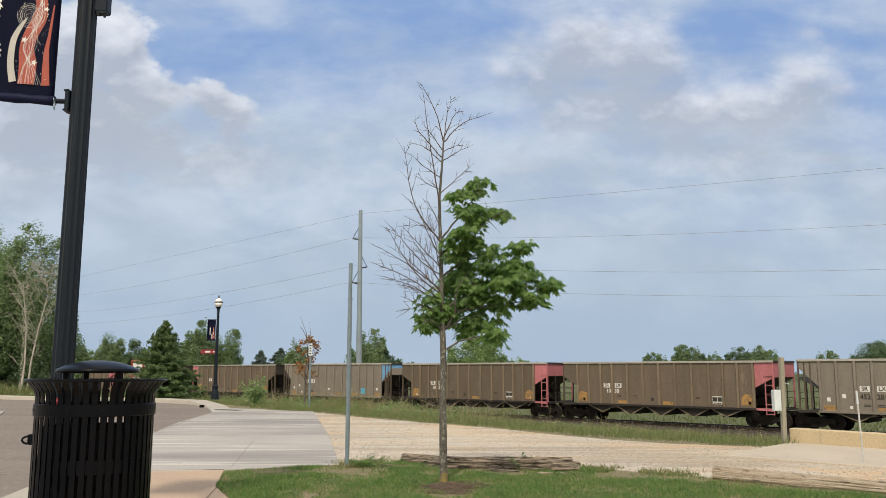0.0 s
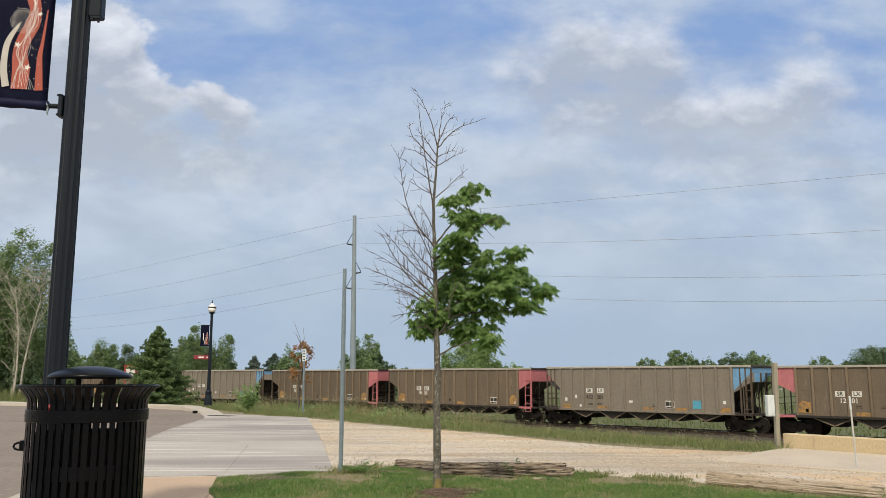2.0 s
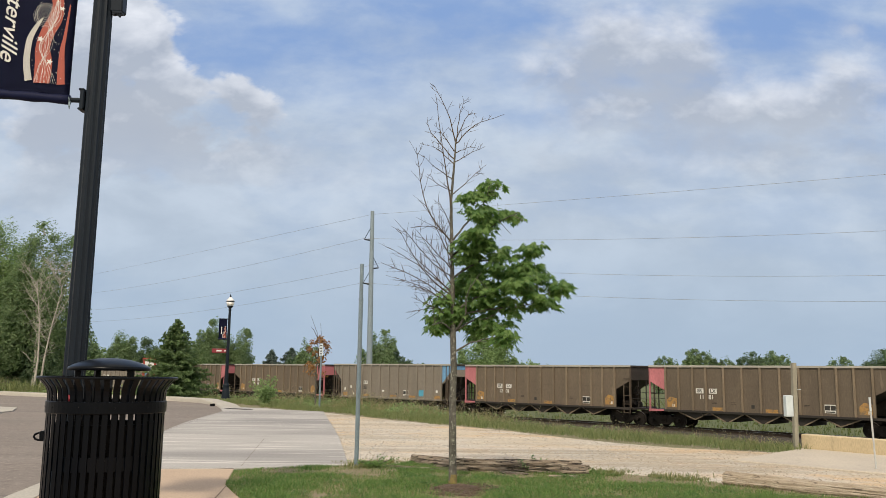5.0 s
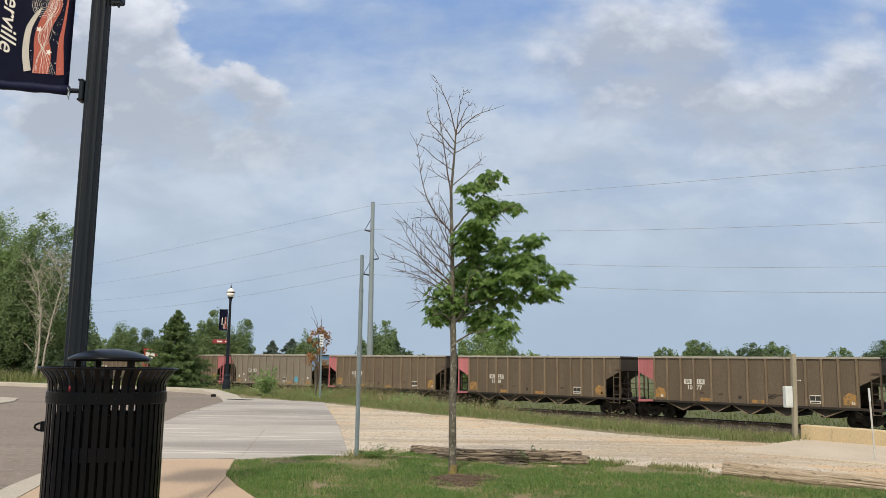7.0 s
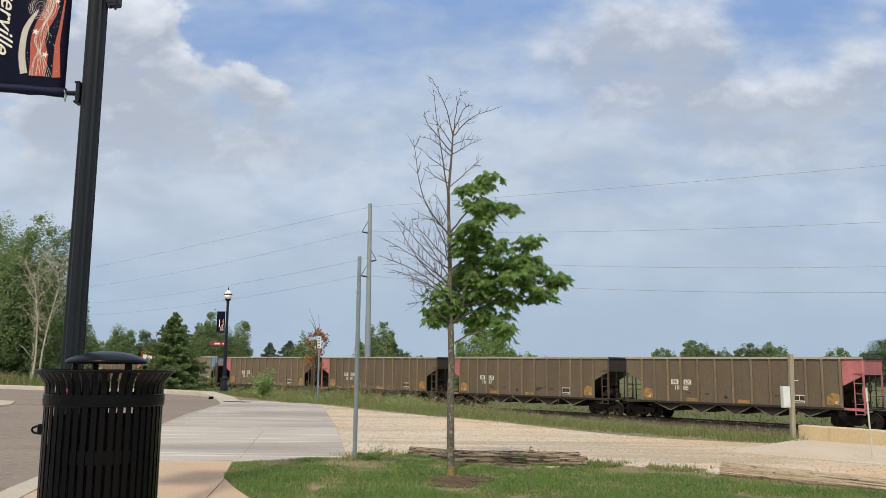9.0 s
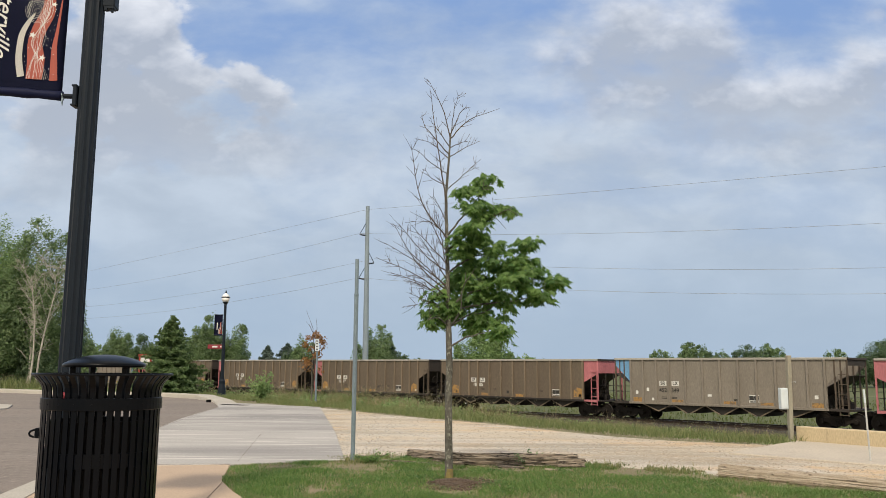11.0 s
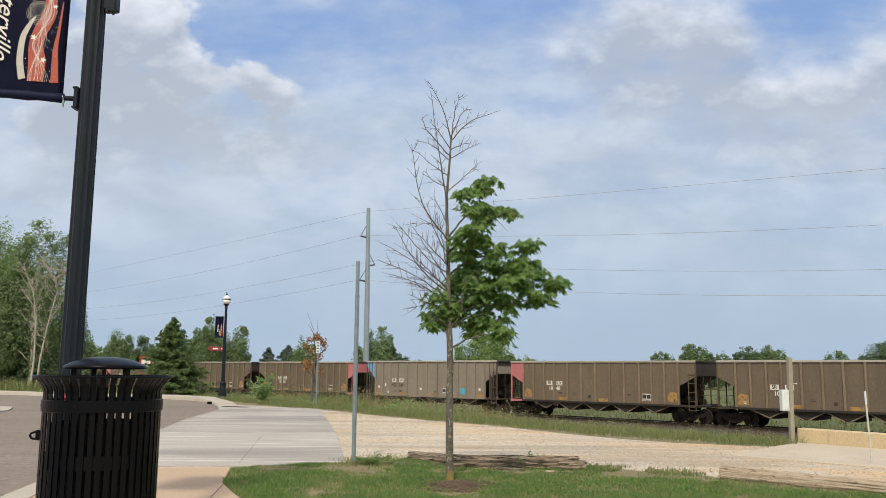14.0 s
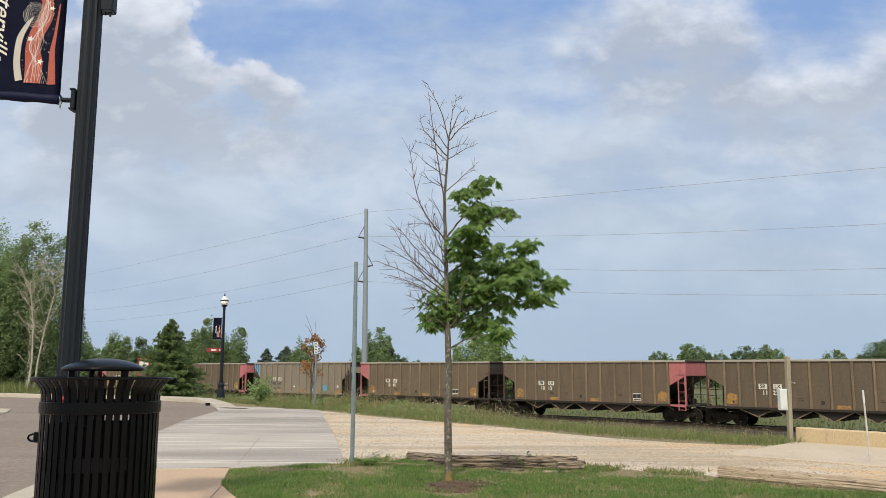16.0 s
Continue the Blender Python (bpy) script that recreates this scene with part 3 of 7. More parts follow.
def hopper_car(kind):
    """An open-top four-bay hopper car, travelling towards +x; +y is its near side."""
    grey = kind == "grey"
    paint = M["car_grey"] if grey else M["car_brown"]
    car = empty("hopper_car")
    top = CAR_TOP + (0.05 if grey else 0.0)
    # side sheets with the cut-away lower corners
    for side in (1, -1):
        bm = bmesh.new()
        y = side * HALF_W
        prof = [(6.2, SILL + 0.12), (6.2, top), (-6.2, top), (-6.2, SILL + 0.12)]
        plate(bm, [(x, y, z) for x, z in prof], 0.02, (0, 1, 0))
        part("side_sheet", bm, paint, car)
        for e in (1, -1):
            bm = bmesh.new()
            low = 2.45 if grey else 2.33
            prof = [(6.204, low), (6.204, top - 0.01), (7.3, top - 0.01), (7.3, 3.5 if grey else 2.9)]
            plate(bm, [(e * x, y, z) for x, z in prof], 0.022, (0, 1, 0))
            ob = part("corner_panel_front" if e > 0 else "corner_panel_rear", bm, paint, car)
            ob.name = "corner_panel"
            ob["end"] = e
        bm = bmesh.new()
        box(bm, (0, side * (HALF_W + 0.02), top + 0.03), (14.62, 0.15, 0.13), bevel=0.015)
        part("top_chord", bm, M["car_chord"], car)
        if side > 0:
            bm = bmesh.new()
            box(bm, (0, side * (HALF_W + 0.012), 2.52), (12.3, 0.008, 0.014))
            part("panel_seam", bm, paint, car)
        bm = bmesh.new()
        box(bm, (0, side * (HALF_W + 0.005), SILL + 0.06), (14.5, 0.16, 0.14), bevel=0.012)
        part("side_sill", bm, paint if grey else M["chute"], car)
    rib = bmesh.new()
    box(rib, (0, 0, 0), (0.13, 0.1, top - SILL - 0.13), bevel=0.018)
    rm = mesh_of("rib", rib, paint if grey else M["car_rib"])
    for x in RIBS:
        for side in (1, -1):
            o = part("rib", rm, None, car)
            o.location = (x, side * (HALF_W + 0.055), (top + SILL + 0.1) / 2)
    # hopper body: sloped end floors and the load well
    for e in (1, -1):
        bm = bmesh.new()
        plate(bm, [(e * 7.3, -HALF_W, 2.95), (e * 7.3, HALF_W, 2.95), (e * 3.6, HALF_W, 0.85), (e * 3.6, -HALF_W, 0.85)], 0.03, (0, 0, 1))
        part("slope_sheet", bm, M["car_dark"], car)
        bm = bmesh.new()
        lo = 3.5 if grey else 2.93
        box(bm, (e * 7.29, 0, (lo + top) / 2), (0.025, 2 * HALF_W, top - lo))
        ob = part("end_sheet", bm, M["car_dark"], car)
        ob["end"] = e
        bm = bmesh.new()
        box(bm, (e * 7.31, 0, top + 0.03), (0.14, 2 * HALF_W, 0.12), bevel=0.015)
        part("end_chord", bm, M["car_dark"], car)
        # end platform, posts and ladders
        bm = bmesh.new()
        box(bm, (e * 6.9, 0, SILL + 0.04), (1.2, 2.9, 0.1))
        part("end_platform", bm, M["car_dark"], car)
        for side in (1, -1):
            bm = bmesh.new()
            plate(bm, [(e * 6.25, side * 1.64, SILL + 0.01), (e * 6.25, side * 1.64, SILL + 0.13), (e * 7.3, side * 1.64, SILL + 0.13), (e * 7.3, side * 1.64, SILL - 0.04)], 0.02, (0, 1, 0))
            ob = part("end_sill", bm, M["car_dark"], car)
            ob["end"] = e
        posts = (7.28, 6.95, 6.62) if grey else (7.28,)
        for side in (1, -1):
            for px in posts:
                bm = bmesh.new()
                z1 = top - 0.02 if px > 7.2 else 2.95 - (7.28 - px) * 0.9
                bar(bm, (e * px, side * (HALF_W - 0.02), SILL + 0.08), (e * px, side * (HALF_W - 0.02), z1 if not grey else top - 0.05), 0.085)
                ob = part("corner_post", bm, M["car_post"], car)
                ob["end"] = e
            if side == e:
                continue
            bm = bmesh.new()
            for px in (6.82, 7.27):
                bar(bm, (e * px, side * (HALF_W + 0.06), SILL - 0.25), (e * px, side * (HALF_W + 0.06), 3.1 if px > 7 else 2.75), 0.05)
            for k in range(5):
                bar(bm, (e * 6.82, side * (HALF_W + 0.07), SILL - 0.2 + 0.55 * k), (e * 7.27, side * (HALF_W + 0.07), SILL - 0.2 + 0.55 * k), 0.035)
            ob = part("ladder", bm, M["car_post"], car)
            ob["end"] = e
        for py in (-0.5, 0.5):
            bm = bmesh.new()
            bar(bm, (e * 7.25, py, SILL + 0.08), (e * 7.25, py, 2.95), 0.055)
            part("end_post", bm, M["car_dark"], car)
        bm = bmesh.new()
        for z in (1.75, 2.1):
            bar(bm, (e * 7.34, -1.45, z), (e * 7.34, 1.45, z), 0.03)
        part("grab_rail", bm, M["car_dark"], car)
        bm = bmesh.new()
        bar(bm, (e * 7.2, 0, 0.88), (e * 7.85, 0, 0.88), 0.2, 0.24)
        box(bm, (e * 7.88, 0, 0.88), (0.24, 0.3, 0.3), bevel=0.04)
        part("coupler", bm, M["steel_black"], car)
        truck_part(car, e * 6.55)
    # brake gear at the rear end
    bm = bmesh.new()
    tube(bm, [(-7.05, 0.55, 1.45), (-6.35, 0.55, 1.45)], 0.16, 12)
    tube(bm, [(-6.9, -0.4, 1.3), (-6.4, -0.4, 1.3)], 0.2, 12)
    box(bm, (-6.7, 0.1, 1.25), (0.5, 0.4, 0.3))
    part("brake_cylinder", bm, M["steel_black"], car)
    bm = bmesh.new()
    r = [Vector((-7.36, 0.85 + 0.28 * math.cos(k * math.tau / 16), 2.25 + 0.28 * math.sin(k * math.tau / 16))) for k in range(17)]
    tube(bm, r, 0.022, 6, False)
    for k in (0, 4, 8, 12):
        bar(bm, r[k], (-7.36, 0.85, 2.25), 0.025)
    part("brake_wheel", bm, M["steel_black"], car)
    # hopper bottoms
    bm = bmesh.new()
    box(bm, (0, 0, 0.95), (13.4, 0.45, 0.3))
    part("centre_sill", bm, M["steel_black"], car)
    for cx in (4.35, 2.18, 0.0, -2.2, -4.4):
        bm = bmesh.new()
        pts = [(cx - 1.05, SILL), (cx + 1.05, SILL), (cx + 0.12, 0.55), (cx - 0.12, 0.55)]
        if cx > 4:
            pts = [(cx - 1.0, SILL), (cx + 1.0, SILL), (cx - 0.1, 0.6)]
        elif cx < -4:
            pts = [(cx - 1.0, SILL), (cx + 1.0, SILL), (cx + 0.1, 0.6)]
        plate(bm, [(x, 1.4, z) for x, z in pts], 0.03, (0, 1, 0))
        v = part("hopper_chute", bm, M["chute"], car)
        bm = bmesh.new()
        plate(bm, [(x, -1.4, z) for x, z in pts], 0.03, (0, 1, 0))
        part("far_plate", bm, M["chute"], v)
        bm = bmesh.new()
        box(bm, (cx, 0, 0.72), (0.9, 2.3, 0.34))
        part("outlet_gate", bm, M["steel_black"], v)
        bm = bmesh.new()
        for a, b in ((pts[0], pts[-1]), (pts[1], pts[2])):
            bar(bm, (a[0], 1.43, a[1]), (b[0], 1.43, b[1]), 0.06)
        part("chute_flange", bm, M["car_rib"], v)
    # painted patches and stencils, on both sides
    for side in (1,):
        y = HALF_W + 0.013

        def decal(name, x, z, w, h, material, label=""):
            bm = bmesh.new()
            box(bm, (x, side * y, z), (w, 0.006, h))
            return part(name, bm, material, car, label)

        if grey:
            for x in (5.66, 2.83, -0.56, -2.8, -5.65):
                decal("orange_patch", x, SILL + 0.25, 0.62 if abs(x) > 5 else 0.75, 0.3 if abs(x) > 5 else 0.16, M["orange_paint"])
            for x, z, w, h in ((5.7, 1.75, 0.18, 0.22), (4.9, 1.95, 0.18, 0.22), (4.55, 1.35, 0.16, 0.16), (0.7, 1.68, 0.26, 0.14), (-5.6, 1.75, 0.2, 0.2)):
                decal("white_tag", x, z, w, h, M["white_paint"])
            decal("teal_patch", -3.85, 1.58, 0.55, 0.5, M["teal_paint"])
            for z in (1.42, 1.5):
                for x in (3.75, 3.05, -1.0):
                    decal("stencil_bar", x, z, 0.36, 0.04, M["black_paint"])
        else:
            for x in (5.75, -5.7):
                bm = bmesh.new()
                plate(bm, [(x - 0.36, y, 1.3), (x + 0.36, y, 1.3), (x + 0.36, y, 1.72), (x + 0.1, y, 1.95), (x - 0.36, y, 1.85)], 0.006, (0, 1, 0))
                part("orange_patch", bm, M["orange_paint"], car)
            for x in (2.7, -0.6):
                decal("orange_patch", x, SILL + 0.26, 0.72, 0.2, M["orange_paint"])
            for x, z in ((5.62, 1.42), (-5.85, 1.42)):
                decal("white_tag", x, z, 0.16, 0.16, M["white_paint"])
            decal("dark_plate", 0.5, 1.5, 0.2, 0.2, M["black_paint"])
            for x in (2.9, 1.7, -2.6):
                for z in (1.62, 1.7):
                    decal("stencil_bar", x, z, 0.3, 0.03, M["car_dark"])
        # placard board
        px = -3.85 if not grey else -2.05
        b = decal("placard", px, 1.55, 0.6, 0.46, M["white_paint"], "white edged black placard")
        bm = bmesh.new()
        for dx in (-0.15, 0.15):
            box(bm, (px + dx, y + 0.006, 1.6), (0.27, 0.006, 0.26))
        box(bm, (px, y + 0.006, 1.38), (0.5, 0.006, 0.06))
        part("placard_print", bm, M["black_paint"], b)
        for dx in (-0.43, 0.43):
            decal("mark_plate", 3.4 + dx, 2.35, 0.5, 0.3, M["white_paint"], "white reporting mark plate")
    return car


def stencil(car, body, x, z, size, material):
    me = text_mesh(body, size, 0.003, bold=0.006)
    me.materials.append(material)
    o = part("lettering", me, None, car)
    o.matrix_basis = pose(x, HALF_W + 0.022, z, 90, 0, 180)


def scribble(car):
    """A dark hand-sprayed squiggle low on the side."""
    bm = bmesh.new()
    y = HALF_W + 0.02
    pts = [Vector((-1.62 + 0.02 * i + 0.16 * math.cos(i * 0.9), y, 1.62 + 0.13 * math.sin(i * 0.75))) for i in range(26)]
    tube(bm, pts, 0.012, 5)
    tube(bm, [(-2.0, y, 1.72), (-1.3, y, 1.6), (-1.0, y, 1.66)], 0.012, 5)
    part("paint_scribble", bm, M["black_paint"], car)


def recolour(car, end, material):
    for o in car.children:
        if o.get("end") == end and not o.name.startswith("end_post"):
            if o.name.startswith(("corner_panel", "end_sheet") if material is M["car_blue"] else ("corner_panel", "end_sheet", "ladder", "corner_post", "end_sill")):
                o.material_slots[0].link = "OBJECT"
                o.material_slots[0].material = material


# front to rear: place in the train, kind, number, front end, rear end
TRAIN = [
    (-8, "brown", "", 0, 0), (-7, "brown", "", 0, "car_pink"), (-6, "grey", "", 0, "car_blue"), (-5, "brown", "", "car_pink", 0), (-4, "brown", "", 0, "car_pink"), (-3, "brown", "", 0, 0),
    (-2, "brown", "", "car_pink", 0), (-1, "grey", "", 0, "car_blue"), (0, "brown", "10 33", 0, "car_pink"), (1, "brown", "10 38", 0, "car_pink"),
    (2, "grey", "452 281", 0, "car_blue"), (3, "brown", "12 01", "car_pink", 0), (4, "brown", "11 81", "car_pink", 0), (5, "brown", "10 77", "car_pink", 0),
    (6, "brown", "10 85", 0, "car_pink"), (7, "grey", "452 349", "car_blue", 0), (8, "brown", "10 48", "car_pink", 0), (9, "brown", "10 13", 0, "car_pink"),
    (10, "brown", "11 23", 0, 0), (11, "brown", "", 0, 0),
]
CARS = []


def build_train():
    proto = {k: hopper_car(k) for k in ("brown", "grey")}
    used = set()
    for k, kind, number, front, rear in TRAIN:
        car = proto[kind] if kind not in used else copy_thing(proto[kind], Matrix())
        used.add(kind)
        CARS.append((k, car))
    for (k, car), (_, kind, number, front, rear) in zip(CARS, TRAIN):
        if front:
            recolour(car, 1, M[front])
        if rear:
            recolour(car, -1, M[rear])
        ends = {"car_pink": "faded pink", "car_blue": "sky blue"}
        extra = [ends[v] for v in (front, rear) if v]
        tagged(car, ("grey" if kind == "grey" else "brown") + " weathered steel open-top hopper railcar" + (" with " + extra[0] + " end" if extra else " with dark ends"), "railcar", "cars of the coal train")
        z1, z2 = 2.35, (1.98 if kind == "brown" else 1.92)
        for dx, s in ((0.43, "SR"), (-0.43, "LX")):
            stencil(car, s, 3.4 + dx, z1, 0.3, M["black_paint"])
        if number == "10 77":
            scribble(car)
        if number:
            a, b = number.split()
            big = M["black_paint"] if kind == "grey" else M["white_paint"]
            for dx, s in ((0.3 if kind == "brown" else 0.42, a), (-0.32 if kind == "brown" else -0.42, b)):
                stencil(car, s, 3.4 + dx, z2, 0.36, big)


build_train()


def train_at(t):
    """Distance along the track of the train's zero mark."""
    return 46.607 + 8.46 * t - 0.005808 * t * t


# ---- street furniture ----
def thing(name, label, category, at=(0, 0, 0), rz=0.0, group=""):
    return tagged(empty(name, pose(*at, 0, 0, rz)), label, category, group)


def litter_bin():
    b = thing("litter_bin", "black steel slatted litter bin with flared rim and domed lid", "litter bin", (-1.83, 4.6, -0.004))
    n = 44
    # one slat: straight below, curving out to the rim above the band
    prof = [(0.296, 0.06), (0.298, 0.5), (0.299, 0.93), (0.3, 0.965), (0.304, 0.99), (0.313, 1.009), (0.325, 1.024), (0.341, 1.043), (0.356, 1.057)]
    bm = bmesh.new()
    rows = []
    for r, z in prof:
        rows.append([bm.verts.new((r + dr, dy, z)) for dr, dy in ((0.003, -0.014), (0.003, 0.014), (-0.003, 0.014), (-0.003, -0.014))])
    for u, v in zip(rows, rows[1:]):
        for k in range(4):
            bm.faces.new((u[k], u[(k + 1) % 4], v[(k + 1) % 4], v[k]))
    bm.faces.new(rows[0][::-1])
    bm.faces.new(rows[-1])
    slat = mesh_of("slat", bm, M["black_metal"])
    rnd = random.Random(12)
    for k in range(n):
        o = part("slat", slat, None, b)
        o.rotation_euler = (0, 0, (k + 0.5 + rnd.uniform(-0.05, 0.05)) * math.tau / n)

    def ring(name, r0, r1, z0, z1, bev=0.003, material="black_metal", label=""):
        bm = bmesh.new()
        pr = [(r0, z0), (r1, z0), (r1 + bev, z0 + bev), (r1 + bev, z1 - bev), (r1, z1), (r0, z1)]
        m = 64
        rs = [[bm.verts.new((r * math.cos(k * math.tau / m), r * math.sin(k * math.tau / m), z)) for k in range(m)] for r, z in pr]
        for u, v in zip(rs, rs[1:] + rs[:1]):
            for k in range(m):
                bm.faces.new((u[k], u[(k + 1) % m], v[(k + 1) % m], v[k]))
        bmesh.ops.recalc_face_normals(bm, faces=bm.faces[:])
        return part(name, bm, M[material], b, label)

    ring("top_rim", 0.346, 0.359, 1.05, 1.063, 0.004)
    ring("upper_band", 0.294, 0.3065, 0.872, 0.935)
    ring("middle_band", 0.284, 0.2915, 0.58, 0.655)
    ring("lower_band", 0.29, 0.303, 0.05, 0.11)
    # rivet heads where the slats meet the band
    rivet = bmesh.new()
    lathe(rivet, [(0.0045, 0), (0.004, 0.0015), (0.002, 0.0025)], 8)
    rivet = mesh_of("rivet", rivet, M["black_metal"])
    for k in range(0, n, 2):
        o = part("rivet", rivet, None, b)
        a = (k + 0.5) * math.tau / n
        o.matrix_basis = pose(0.3093 * math.cos(a), 0.3093 * math.sin(a), 0.904, 0, 90, math.degrees(a))
    bm = bmesh.new()
    lathe(bm, [(0.235, 0.1), (0.248, 0.5), (0.256, 0.8), (0.262, 0.815), (0.25, 0.815), (0.238, 0.5), (0.19, 0.12)], 40)
    part("liner", bm, M["liner"], b, "black plastic liner can")
    bm = bmesh.new()
    for k in range(8):
        a = k * math.tau / 8
        box(bm, (0.23 * math.cos(a), 0.23 * math.sin(a), 0.03), (0.05, 0.05, 0.06))
    part("base", bm, M["black_metal"], b)
    bm = bmesh.new()
    dome = [(0.19, 1.098), (0.209, 1.095), (0.214, 1.1), (0.2135, 1.112), (0.206, 1.118), (0.18, 1.131), (0.145, 1.144), (0.1, 1.1555), (0.05, 1.162), (0.012, 1.164)]
    lathe(bm, dome, 56)
    part("domed_lid", bm, M["black_metal"], b, smooth=True)
    for a in (-0.49, 2.35, 3.75):
        bm = bmesh.new()
        x, y = 0.165 * math.cos(a), 0.165 * math.sin(a)
        box(bm, (x, y, 1.0), (0.03, 0.03, 0.24), a, 0.003)
        bar(bm, (x, y, 0.89), (0.295 * math.cos(a), 0.295 * math.sin(a), 0.89), 0.02)
        part("lid_post", bm, M["black_metal"], b)
    # padlock loop on the side
    bm = bmesh.new()
    box(bm, (-0.316, -0.03, 0.742), (0.036, 0.05, 0.055), 0, 0.004)
    part("hasp", bm, M["black_metal"], b)
    bm = bmesh.new()
    tube(bm, [(-0.325, -0.03, 0.756), (-0.35, -0.03, 0.757), (-0.368, -0.03, 0.749), (-0.373, -0.03, 0.737), (-0.366, -0.03, 0.726), (-0.35, -0.03, 0.72), (-0.325, -0.03, 0.72)], 0.006, 8)
    part("loop", bm, M["black_metal"], b)
    bm = bmesh.new()
    box(bm, (0.0, 0.0, 0.0), (0.022, 0.05, 0.075), 0.4, 0.006)
    c = tagged(part("litter", bm, M["red_sign"]), "crumpled dark red wrapper inside the bin", "litter")
    c.matrix_basis = pose(-1.965, 4.42, 0.92, 20, 10, 30)


def star_pts(x, z, r, n=5, turn=0.3):
    return [(x + (r if k % 2 == 0 else r * 0.42) * math.sin(turn + k * math.pi / n), z + (r if k % 2 == 0 else r * 0.42) * math.cos(turn + k * math.pi / n)) for k in range(2 * n)]


def ribbon(bm, pts, widths, y, thick=0.0016):
    """A flat printed band along pts in the banner's plane."""
    ls, rs = [], []
    for i, (x, z) in enumerate(pts):
        x0, z0 = pts[max(i - 1, 0)]
        x1, z1 = pts[min(i + 1, len(pts) - 1)]
        l = math.hypot(x1 - x0, z1 - z0) or 1
        nx, nz = -(z1 - z0) / l, (x1 - x0) / l
        w = (widths[i] if isinstance(widths, (list, tuple)) else widths) / 2
        ls.append(bm.verts.new((x + nx * w, y, z + nz * w)))
        rs.append(bm.verts.new((x - nx * w, y, z - nz * w)))
    for i in range(len(pts) - 1):
        bm.faces.new((ls[i], ls[i + 1], rs[i + 1], rs[i]))


def spline(pts, n=10):
    out = []
    P = [pts[0]] + list(pts) + [pts[-1]]
    for i in range(1, len(P) - 2):
        for k in range(n):
            t = k / n
            out.append(tuple(0.5 * (2 * P[i][j] + (P[i + 1][j] - P[i - 1][j]) * t + (2 * P[i - 1][j] - 5 * P[i][j] + 4 * P[i + 1][j] - P[i + 2][j]) * t * t + (3 * P[i][j] - P[i - 1][j] - 3 * P[i + 1][j] + P[i + 2][j]) * t ** 3) for j in range(2)))
    out.append(tuple(pts[-1]))
    return out


